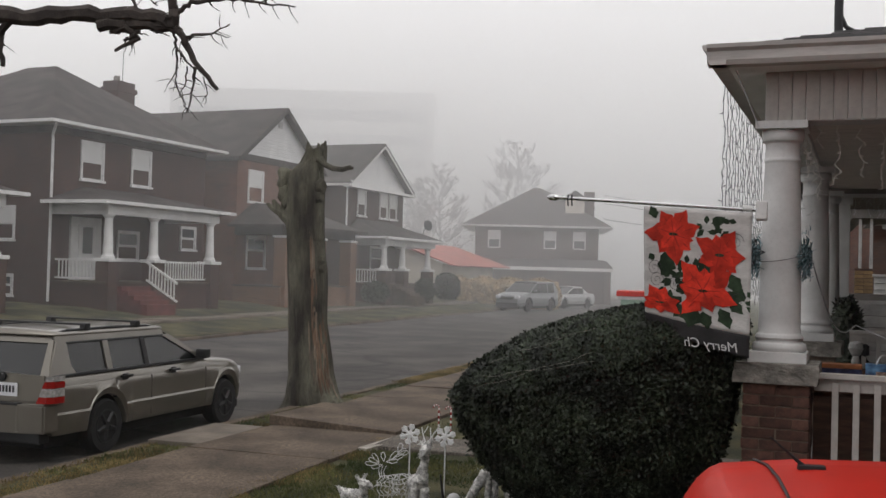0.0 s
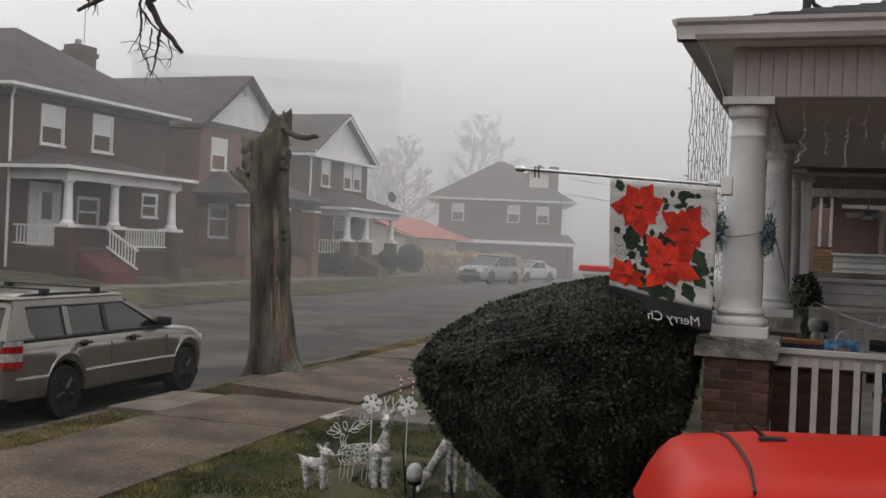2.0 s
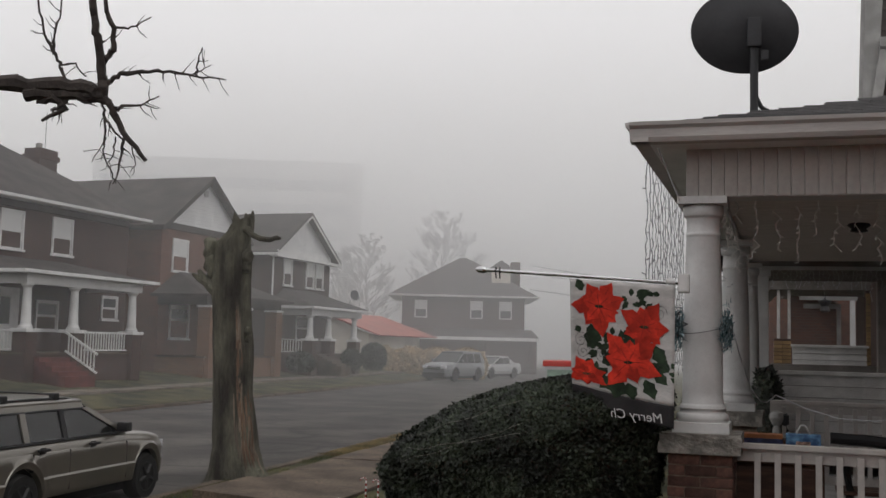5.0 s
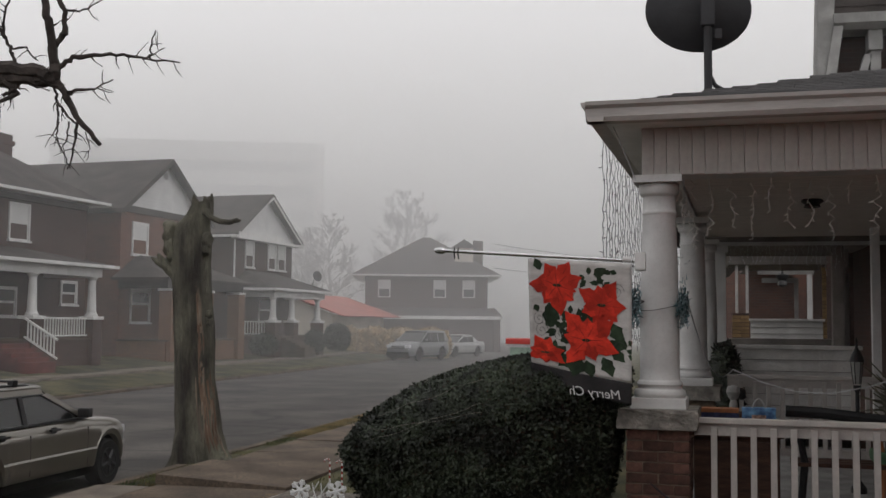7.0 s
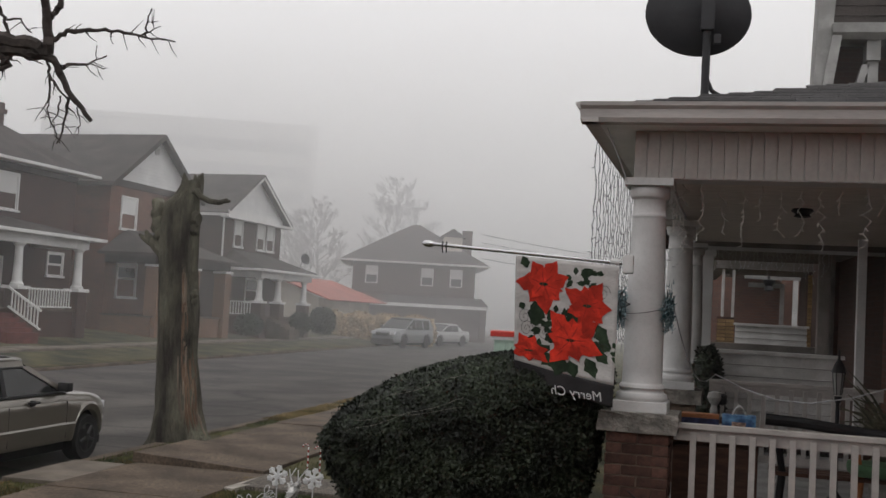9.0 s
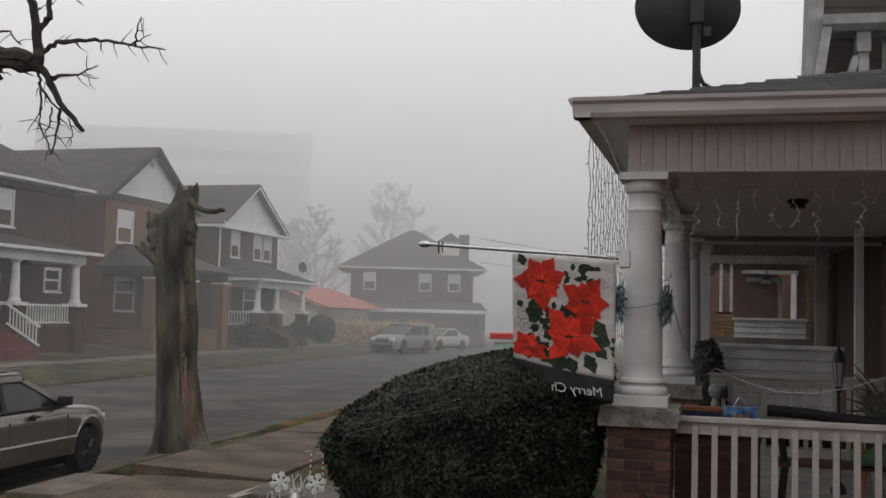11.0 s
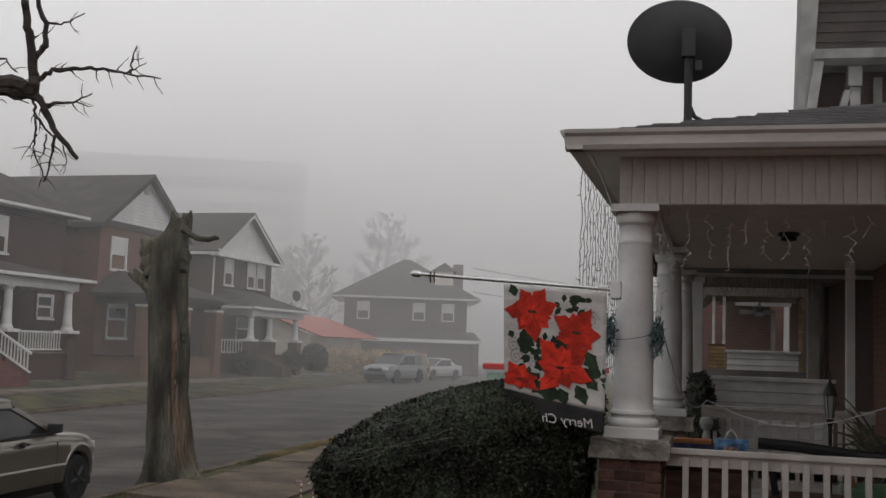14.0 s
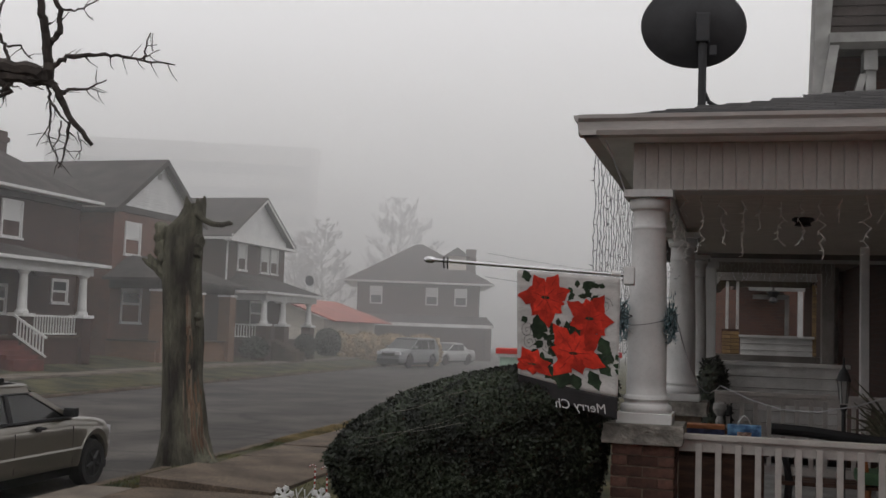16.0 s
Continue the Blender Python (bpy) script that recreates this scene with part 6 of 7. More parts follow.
flag = thing("flag", "white garden flag printed with red poinsettias, black lower band", "flag")
CLOTH = material("flag_cloth", (0.47, 0.455, 0.44), rough=0.9, vary=0.13, scale=7, fine=40, bump=0.2, stretch=(1, 1, 2.4))
BAND = material("black_flag_band", (0.025, 0.023, 0.024), rough=0.9, vary=0.2)
PETAL = material("poinsettia_red", (0.52, 0.03, 0.014), rough=0.85, vary=0.26, scale=9, fine=50, bump=0.1, per_object=0.32)
SAGE = material("printed_leaf_green", (0.02, 0.036, 0.018), rough=0.85, vary=0.4, scale=14, fine=40, bump=0.1)


def sheet(bm, u0, u1, v0, v1, nu, nv, th=0.0016):
    g = [[fold(u0 + (u1 - u0) * i / nu, v0 + (v1 - v0) * j / nv) for i in range(nu + 1)] for j in range(nv + 1)]
    a = [[bm.verts.new(p + Vector((0, -th, 0))) for p in r] for r in g]
    b = [[bm.verts.new(p + Vector((0, th, 0))) for p in r] for r in g]
    for j in range(nv):
        for i in range(nu):
            bm.faces.new((a[j][i], a[j][i + 1], a[j + 1][i + 1], a[j + 1][i]))
            bm.faces.new((b[j][i + 1], b[j][i], b[j + 1][i], b[j + 1][i + 1]))
    for j in range(nv):
        for i in (0, nu):
            bm.faces.new((a[j][i], a[j + 1][i], b[j + 1][i], b[j][i]))
    for i in range(nu):
        for j in (0, nv):
            bm.faces.new((a[j][i], a[j][i + 1], b[j][i + 1], b[j][i]))


bm = B()
sheet(bm, 0, 1, 0, 0.82, 26, 26)
part("cloth", bm, CLOTH, flag, smooth=True)
bm = B()
sheet(bm, 0.0, 1, 0.82, 0.97, 26, 8)
part("lower_band", bm, BAND, flag, smooth=True)


def leaf_on(bm, u, v, ang, L, W, off):
    """A pointed leaf lying on the flag, its foot at u, v."""
    n = 6
    ca, sa = math.cos(ang), math.sin(ang)
    top, bot = [], []
    prof = (0.0, 0.55, 0.88, 1.0, 0.8, 0.36, 0.0)
    for k in range(n + 1):
        f = k / n
        for lst, s in ((top, 1), (bot, -1)):
            jag = 1 + 0.2 * math.sin(k * 2.6 + ang * 3) * s
            x, y = L * f * ca - s * W * prof[k] * jag * sa, L * f * sa + s * W * prof[k] * jag * ca
            p = fold(u + x / 0.69, v - y / 0.96)
            lst.append(p + Vector((0, -off, 0)))
    ring = [bm.verts.new(p) for p in top] + [bm.verts.new(p) for p in bot[-2:0:-1]]
    bm.faces.new(ring)


def flower(u, v, R, turn, k0):
    fl = new("poinsettia")
    fl.parent = flag
    for layer, (count, size, wide) in enumerate(((7, 1.0, 0.29), (6, 0.66, 0.2))):
        for k in range(count):
            bm = B()
            a = turn + layer * 0.45 + k * math.tau / count + 0.16 * math.sin(k * 5 + k0)
            off = 0.0045 + 0.0006 * (k % 4) + 0.0016 * k0 + 0.003 * layer
            leaf_on(bm, u, v, a, R * size * (0.88 + 0.2 * math.sin(k * 3 + k0)), R * wide, off)
            part("petal", bm, PETAL, fl)
            bm = B()
            leaf_on(bm, u, v, a, R * size * 0.8, R * 0.012, off + 0.0004)
            part("vein", bm, VEIN, fl)
    bm = B()
    for k in range(9):
        a = k * 0.7
        leaf_on(bm, u + 0.018 * math.cos(a), v + 0.014 * math.sin(a), a, 0.02, 0.006, 0.0105 + 0.0016 * k0)
    tagged(part("stamens", bm, SAGE, fl), kind="stuff")


VEIN = material("petal_vein", (0.24, 0.012, 0.01), rough=0.85, vary=0.2)
bm = B()
rng = random.Random(8)
for u, v, a, L, W in ((0.27, 0.3, -2.0, 0.2, 0.075), (0.2, 0.3, -1.4, 0.18, 0.06), (0.12, 0.08, 2.0, 0.1, 0.04), (0.52, 0.33, -0.9, 0.15, 0.06), (0.6, 0.36, -2.0, 0.14, 0.05), (0.82, 0.42, -1.2, 0.16, 0.06), (0.9, 0.52, -1.9, 0.13, 0.05), (0.36, 0.6, -2.4, 0.16, 0.055),
                      (0.5, 0.68, -1.9, 0.2, 0.075), (0.44, 0.66, -2.3, 0.19, 0.065), (0.56, 0.7, -1.3, 0.15, 0.06), (0.72, 0.66, -1.1, 0.17, 0.06), (0.8, 0.6, -0.7, 0.14, 0.05), (0.3, 0.72, -0.5, 0.15, 0.05), (0.06, 0.32, -1.2, 0.06, 0.03)):
    leaf_on(bm, u, v, a, L * 0.9, W * 0.78, 0.0035)
for k in range(56):
    bu, bv = rng.choice(((0.64, 0.1), (0.36, 0.45), (0.88, 0.6), (0.26, 0.5), (0.44, 0.42), (0.72, 0.13)))
    leaf_on(bm, bu + rng.uniform(-0.1, 0.1), bv + rng.uniform(-0.07, 0.07), rng.uniform(0, 6.28), rng.uniform(0.045, 0.08), 0.018, 0.003)
tagged(part("printed_leaves", bm, SAGE, flag), kind="stuff")
bm = B()
for u, v in ((0.86, 0.2), (0.12, 0.5), (0.88, 0.6), (0.3, 0.52), (0.1, 0.42)):
    pts = [fold(min(0.99, max(0.01, u + 0.0007 * k * math.cos(k * 0.5) * 4)), v + 0.0006 * k * math.sin(k * 0.5) * 4) + Vector((0, -0.0035, 0)) for k in range(26)]
    tube(bm, pts, 0.0014, 4)
tagged(part("printed_scrolls", bm, DISH, flag), kind="stuff")
flower(0.28, 0.18, 0.205, 0.35, 0)
flower(0.71, 0.3, 0.185, 0.9, 1)
flower(0.56, 0.55, 0.22, 0.5, 2)
flower(0.15, 0.67, 0.155, 0.2, 3)
tx = bpy.data.curves.new("lettering", "FONT")
tx.body = "Merry Ch"
tx.size = 0.085
tx.shear = 0.25
tx.extrude = 0.0004
tx.materials.append(SIDING)
o = new("lettering", tx)
o.parent = flag
p = fold(0.9, 0.925)
o.matrix_basis = Matrix.Translation((p.x, p.y - 0.012, p.z - 0.02)) @ Matrix(((-1, 0, 0, 0), (0, 0, -1, 0), (0, 1, 0, 0), (0, 0, 0, 1))) @ pose(0, 0, 0, 0, 0, 5)
o["label"] = "white reversed lettering Merry Ch"

# ---- tinsel garland round the near column ----
TINSEL = material("teal_tinsel", (0.03, 0.14, 0.16), rough=0.3, vary=0.5, scale=40, fine=90, metal=0.6, bump=0, second=(0.25, 0.33, 0.36), island=0.6)
garland = thing("tinsel_garland", "teal tinsel garland wound round the white column", "garland", PM @ Matrix.Translation((0, 0, 2.27)))
bm = B()
rng = random.Random(77)
for k in range(2200):
    a = rng.uniform(0, 6.28)
    thick = 0.045 + 0.05 * max(0.0, math.cos(a - math.pi)) ** 2
    c = Vector((0.15 * math.cos(a), 0.15 * math.sin(a), 0.0 + 0.02 * math.sin(2 * a)))
    if abs(math.cos(a)) < 0.75:
        continue
    d = Vector((rng.gauss(0, 1), rng.gauss(0, 1), rng.gauss(0, 2.4))).normalized()
    c += Vector((math.cos(a) * thick * rng.uniform(0, 1), math.sin(a) * thick * rng.uniform(0, 1), rng.gauss(0, 0.06)))
    s = d.orthogonal().normalized() * 0.005
    vs = [bm.verts.new(q) for q in (c - s, c + s, c + d * 0.045)]
    bm.faces.new(vs)
tagged(part("tinsel", bm, TINSEL, garland), kind="stuff")
bm = B()
tube(bm, [(0.148 * math.cos(q * 0.3), 0.148 * math.sin(q * 0.3), 0.03 * math.sin(q * 0.35)) for q in range(22)], 0.0022, 5)
part("cord", bm, DISH, garland)
star = thing("star_ornament", "grey wire star ornament hung before the column", "ornament", pose(-0.31, 7.3, 2.3, 10, 0, 20))
bm = B()
for k in range(10):
    r0, r1 = (0.09, 0.04) if k % 2 == 0 else (0.04, 0.09)
    a0, a1 = k * math.tau / 10, (k + 1) * math.tau / 10
    tube(bm, [(r0 * math.cos(a0), 0, r0 * math.sin(a0)), (r1 * math.cos(a1), 0, r1 * math.sin(a1))], 0.003, 5)
    tube(bm, [(0, 0, 0), (r0 * math.cos(a0), 0.004, r0 * math.sin(a0))], 0.0025, 5)
tagged(part("wire", bm, DISH, star), kind="stuff")

# ---- curtain and icicle lights ----
WIRE = material("light_cable", (0.42, 0.42, 0.43), rough=0.6, vary=0.1)
WIREPALE = material("white_icicle_cable", (0.75, 0.73, 0.7), rough=0.6, vary=0.1)
WIREDARK = material("grey_light_cable", (0.2, 0.2, 0.21), rough=0.6, vary=0.1)
curtain = thing("curtain_lights", "hanging curtain of unlit white light strings", "light string", PM)
rng = random.Random(52)
for k in range(17):
    y = 0.35 + 0.19 * k
    L = rng.uniform(1.45, 1.75)
    pts, z = [], ZB1 + 0.08
    x = E0 - 0.1
    while z > ZB1 - L:
        pts.append((x + rng.uniform(-0.008, 0.008), y + rng.uniform(-0.022, 0.022), z))
        z -= rng.uniform(0.04, 0.07)
    bm = B()
    tube(bm, pts, 0.0035, 4)
    for p in pts[1::2]:
        d = Vector((rng.uniform(-0.5, 0.5), rng.uniform(-1, 1), rng.uniform(-1.2, 0.2))).normalized() * 0.035
        tube(bm, [p, Vector(p) + d], [0.005, 0.003], 4)
    part("strand", bm, WIREDARK, curtain)
icicles = thing("icicle_lights", "short white icicle light strands under the porch beam", "light string", PM)
for k in range(24):
    if k < 16:
        x, y = 0.2 + 0.14 * k, 0.18 + rng.uniform(-0.04, 0.6)
    else:
        x, y = 0.12, 0.4 + 0.35 * (k - 16)
    z = ZB0 - 0.02
    L = rng.choice((0.12, 0.2, 0.3, 0.38))
    pts = [(x, y, z + 0.05)]
    while z > ZB0 - L:
        pts.append((x + rng.uniform(-0.03, 0.03), y + rng.uniform(-0.02, 0.02), z))
        z -= 0.045
    bm = B()
    tube(bm, pts, 0.004, 4)
    for p in pts[1:]:
        d = Vector((rng.uniform(-1, 1), rng.uniform(-0.5, 0.5), rng.uniform(-1, 0))).normalized() * 0.03
        tube(bm, [p, Vector(p) + d], [0.005, 0.003], 4)
    part("strand", bm, WIREPALE, icicles)
cluster = thing("light_tangle", "tangle of unlit white lights on the second column", "light string", PM @ Matrix.Translation((0.05, 3.1, 2.85)))
bm = B()
for k in range(60):
    p = Vector((rng.gauss(0, 0.07), rng.gauss(0, 0.12), rng.gauss(0, 0.16)))
    q = p + Vector((rng.gauss(0, 0.05), rng.gauss(0, 0.05), rng.gauss(-0.04, 0.06)))
    tube(bm, [p, p.lerp(q, 0.5) + Vector((0.01, 0, 0.01)), q], 0.0035, 4)
tagged(part("tangle", bm, WIRE, cluster), kind="stuff")
bm = B()
tube(bm, [PM @ Vector(p) for p in ((-0.34, -0.2, 3.62), (-0.25, -0.22, 3.4), (-0.14, -0.16, 3.12))], 0.004, 5)
solid("drop_cable", bm, WIRE, "thin white cable dropping from the gutter to the column", "cable")
bm = B()
P0, P1 = Vector((0.05, 7.9, 2.35)), Vector((0.5, 10.9, 1.72))
tube(bm, [P0.lerp(P1, f) + Vector((0, 0, -0.28 * math.sin(math.pi * f))) for f in (0, 0.15, 0.3, 0.45, 0.6, 0.75, 0.9, 1)], 0.005, 5)
P2, P3 = Vector((0.5, 10.9, 1.72)), Vector((1.75, 8.8, 1.8))
tube(bm, [P2.lerp(P3, f) + Vector((0, 0, -0.2 * math.sin(math.pi * f))) for f in (0, 0.2, 0.4, 0.6, 0.8, 1)], 0.005, 5)
solid("extension_cable", bm, WIRE, "slack white extension cable across the porch", "cable")

# ---- things on the near porch ----
WOODBOX = material("dark_brown_wood", (0.06, 0.03, 0.02), rough=0.7, vary=0.3, scale=5, fine=30, stretch=(1, 1, 5))
ORANGE = material("orange_stained_wood", (0.3, 0.11, 0.04), rough=0.6, vary=0.25, scale=5, fine=30)
chest = thing("cupboard", "dark brown wooden cupboard behind the railing", "cupboard", PM @ Matrix.Translation((0.5, 0.75, ZD)))
bm = B()
box(bm, -0.3, -0.2, 0, 0.3, 0.2, 0.62, 0.01)
part("body", bm, WOODBOX, chest)
bm = B()
box(bm, -0.33, -0.23, 0.62, 0.33, 0.23, 0.65, 0.008)
part("top", bm, WOODBOX, chest)
for s in (-0.15, 0.15):
    bm = B()
    box(bm, s - 0.14, -0.215, 0.04, s + 0.14, -0.2, 0.59, 0.004)
    part("door", bm, WOODBOX, chest)
box_pos = PM @ Matrix.Translation((0.42, 0.75, ZD + 0.655))
bag = thing("gift_bag", "blue paper gift bag with cord handles", "bag", PM @ Matrix.Translation((0.66, 0.72, ZD + 0.655)))
bm = B()
box(bm, -0.12, -0.06, 0, 0.12, 0.06, 0.17, 0.006)
part("body", bm, material("blue_print_paper", (0.05, 0.13, 0.3), rough=0.5, vary=0.4, scale=14, fine=40, second=(0.12, 0.25, 0.4)), bag)
bm = B()
box(bm, -0.05, -0.064, 0.03, 0.05, -0.059, 0.12)
part("printed_patch", bm, material("printed_patch", (0.3, 0.2, 0.16), vary=0.5, scale=30), bag)
for y in (-0.05, 0.05):
    bm = B()
    tube(bm, [(-0.05 + 0.1 * q / 8, y, 0.165 + 0.07 * math.sin(math.pi * q / 8)) for q in range(9)], 0.004, 5)
    part("handle", bm, WHITE, bag)
crate = thing("cardboard_box", "dark blue printed cardboard box with orange flap", "box", box_pos)
bm = B()
box(bm, -0.17, -0.1, 0, 0.1, 0.1, 0.13, 0.006)
part("body", bm, material("dark_blue_card", (0.025, 0.03, 0.07), vary=0.4, scale=20), crate)
bm = B()
box(bm, -0.17, -0.1, 0.13, 0.1, 0.06, 0.16, 0.006)
part("flap", bm, ORANGE, crate)
toy = thing("toy", "small white and black plush toy on the porch", "toy", PM @ Matrix.Translation((0.47, 1.9, 1.42)) @ Matrix.Diagonal((0.72, 0.72, 0.72, 1)))
bm = B()
lathe(bm, [(0.01, 0.0), (0.045, 0.02), (0.05, 0.08), (0.035, 0.14), (0.06, 0.17), (0.085, 0.23), (0.07, 0.29), (0.01, 0.31)], 20)
part("body", bm, WEATHERED, toy)
bm = B()
lathe(bm, [(0.01, -0.02), (0.05, 0.0), (0.05, 0.1), (0.01, 0.12)], 14, (0.09, 0.02))
bmesh.ops.translate(bm, verts=bm.verts, vec=(0, 0, 0.16))
part("ear", bm, BLACK, toy)
stool = thing("plant_stand", "dark wooden stand carrying a plush toy", "stand", PM @ Matrix.Translation((0.47, 1.9, ZD)))
bm = B()
box(bm, -0.13, -0.13, 0.66, 0.13, 0.13, 0.695, 0.006)
part("top", bm, WOODBOX, stool)
for sx in (-0.1, 0.1):
    for sy in (-0.1, 0.1):
        bm = B()
        box(bm, sx - 0.02, sy - 0.02, 0, sx + 0.02, sy + 0.02, 0.66)
        part("leg", bm, WOODBOX, stool)
lamp = thing("lamp_post", "black lantern on a short post by the far railing", "lamp", PM @ Matrix.Translation((1.5, 2.4, ZD)) @ Matrix.Diagonal((0.66, 0.66, 1.07, 1)))
bm = B()
lathe(bm, [(0.1, 0), (0.1, 0.04), (0.03, 0.1), (0.025, 0.8), (0.045, 0.83), (0.05, 0.86)], 16)
part("post", bm, BLACK, lamp)
bm = B()
lathe(bm, [(0.045, 0.87), (0.075, 1.05), (0.072, 1.05), (0.042, 0.87)], 6)
part("glass", bm, material("lantern_glass", (0.25, 0.25, 0.24), rough=0.2, vary=0.1), lamp)
bm = B()
for k in range(6):
    a = k * math.tau / 6
    tube(bm, [(0.047 * math.cos(a), 0.047 * math.sin(a), 0.87), (0.078 * math.cos(a), 0.078 * math.sin(a), 1.05)], 0.006, 5)
lathe(bm, [(0.1, 1.05), (0.06, 1.12), (0.02, 1.16), (0.012, 1.2), (0.018, 1.21), (0.01, 1.24)], 12)
tagged(part("cage", bm, BLACK, lamp), kind="stuff")
bench = thing("garden_bench", "dark metal and orange wood bench on the porch", "bench", PM @ Matrix.Translation((1.25, 1.15, ZD)))
for k in range(3):
    bm = B()
    box(bm, -0.35, -0.2 + 0.13 * k, 0.38, 0.95, -0.1 + 0.13 * k, 0.41, 0.006)
    part("seat_slat", bm, WOODBOX, bench)
for x in (-0.3, 0.25, 0.9):
    bm = B()
    tube(bm, [(x, -0.2, 0), (x + 0.04, -0.16, 0.4), (x, -0.2, 0.62), (x + 0.03, 0.1, 0.66)], 0.03, 8)
    part("leg", bm, ORANGE if x > 0 else BLACK, bench)
bm = B()
tube(bm, [(-0.38, 0.2, 0.76), (-0.1, 0.2, 0.75), (0.4, 0.2, 0.7), (0.95, 0.2, 0.68)], 0.045, 10)
part("back_rail", bm, BLACK, bench)
cushion = thing("cushion", "faded green cushion lying on the bench", "cushion", PM @ pose(1.75, 1.1, ZD + 0.42))
bm = B()
box(bm, -0.28, -0.2, 0, 0.25, 0.2, 0.09, 0.035)
part("cover", bm, material("faded_green_fabric", (0.06, 0.12, 0.06), vary=0.3), cushion)
palm = thing("dry_plant", "dry grey-green fronds bundled on the porch", "plant", PM @ Matrix.Translation((1.85, 1.75, ZD)))
bm = B()
for k in range(70):
    a = rng.uniform(2.2, 4.6)
    L = rng.uniform(0.3, 0.75)
    b0 = Vector((rng.uniform(-0.05, 0.1), rng.uniform(-0.1, 0.1), rng.uniform(0.4, 0.75)))
    d = Vector((math.cos(a) * 0.55, math.sin(a) * 0.3, rng.uniform(0.1, 0.9)))
    tube(bm, [b0, b0 + d * L * 0.5, b0 + d * L + Vector((0, 0, -0.1))], [0.012, 0.01, 0.003], 4)
part("fronds", bm, material("dry_frond", (0.1, 0.095, 0.065), vary=0.4, island=0.4), palm)
bm = B()
lathe(bm, [(0.12, 0), (0.17, 0.3), (0.18, 0.36), (0.15, 0.36), (0.1, 0.05)], 20)
part("pot", bm, STONE, palm)
light = thing("porch_light", "small dark lantern fixed under the porch ceiling", "lamp", PM @ Matrix.Translation((1.13, 2.0, ZB0 + 0.03)) @ Matrix.Diagonal((1.2, 1.2, 0.4, 1)))
bm = B()
lathe(bm, [(0.07, 0.05), (0.08, 0.0), (0.05, -0.06), (0.06, -0.12), (0.02, -0.14)], 12)
part("housing", bm, BLACK, light)
bm = B()
box(bm, 1.77, 3.68, ZD, 1.85, 3.8, ZB0 - 0.05, 0.006)
part("pilaster", bm, WHITE, porch_house)
for k, (y0, y1) in enumerate(((0.5, 1.4), (1.9, 2.9))):
    w = window(porch_house, 2.3, y0, y1, 1.4, 2.9, 0.3)
    w.matrix_basis = Matrix.Translation((4.6, 0, 0)) @ Matrix.Diagonal((-1, 1, 1, 1))


# ---- the porches further along, seen one through the other ----
PLANK = material("porch_parapet_boards", (0.6, 0.59, 0.57), rough=0.75, vary=0.16, scale=3, fine=40)
# inner porch shade put into the colour of ceilings, beams, cores, post and ledge
SHADED = material("shaded_porch_boards", (0.22, 0.2, 0.185), rough=0.8, vary=0.2, scale=3, fine=30)


def upright(root, nm, x0, x1, y, deep, z0, z1, mat, label=""):
    return part(nm, box(B(), x0, y, z0, x1, y + deep, z1, 0.008), mat, root, label)


def parapet(root, x0, x1, z0, z1, courses, mat):
    par = new("parapet")
    par.parent = root
    hb = (z1 - z0) / courses
    me = mesh_of("board", prism(B(), [(x0, 0, 0.008), (x0, -0.03, 0.008), (x0, -0.006, hb), (x0, 0, hb)], (x1 - x0, 0, 0)), mat)
    for k in range(courses):
        piece("board", me, par, Matrix.Translation((0, 0, z0 + hb * k)))
    part("core", box(B(), x0, 0.0, z0 - 0.3, x1, 0.09, z1), SHADED, par)
    part("cap_rail", box(B(), x0 - 0.03, -0.07, z1, x1 + 0.03, 0.12, z1 + 0.045, 0.006), mat, par)
    return par


def shell(root, x0, x1, z_ceil, depth, wall_x):
    """Deck, ceiling, roof and house wall of a porch."""
    part("porch_base", box(B(), x0, 0.0, 0.0, x1, depth, 0.8), BRICK_DARK, root)
    part("beam", box(B(), x0 - 0.02, -0.04, z_ceil, x1, 0.16, z_ceil + 0.3), SHADED, root)
    part("side_beam", box(B(), x0 - 0.02, 0.16, z_ceil, x0 + 0.18, depth, z_ceil + 0.3), SHADED, root)
    part("porch_ceiling", box(B(), x0 + 0.18, 0.16, z_ceil + 0.14, x1, depth, z_ceil + 0.18), SHADED, root)
    part("roof", prism(B(), [(x0 - 0.45, -0.4, z_ceil + 0.3), (x1 + 0.8, -0.4, z_ceil + 0.3), (x1 + 0.8, -0.4, z_ceil + 0.75)], (0, depth + 0.6, 0)), SHINGLE_DARK, root)
    part("house_wall", box(B(), wall_x, -0.3, 0.0, wall_x + 3.0, depth + 0.3, z_ceil + 0.3), BRICK_DARK, root)


# first: square white post, boarded parapet, a bright edge under the beam
np1 = thing("porch", "white boarded porch of the next house with a square post", "porch", Matrix.Translation((0, 13.8, 0)), "next porches")
shell(np1, 0.3, 2.6, 3.16, 4.6, 2.6)
part("beam_edge", box(B(), 0.32, -0.06, 3.14, 2.6, -0.04, 3.185), WHITE, np1)
upright(np1, "post", 0.35, 0.55, 0.0, 0.2, 0.8, 3.1, WHITE)
upright(np1, "post_head", 0.32, 0.58, -0.02, 0.24, 3.06, 3.14, WHITE)
upright(np1, "corner_trim", 1.98, 2.04, 0.3, 0.06, 0.8, 3.12, WEATHERED)
upright(np1, "dark_post", 1.82, 1.96, 0.1, 0.15, 0.8, 3.15, SHADED)
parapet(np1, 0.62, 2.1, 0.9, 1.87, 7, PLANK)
upright(np1, "far_ledge", 0.6, 2.05, 1.5, 0.25, 1.9, 1.98, SHADED)
lights1 = thing("light_net", "tiny unlit lights strung under the neighbouring beam", "light string", Matrix.Translation((0, 13.75, 0)))
rng = random.Random(63)
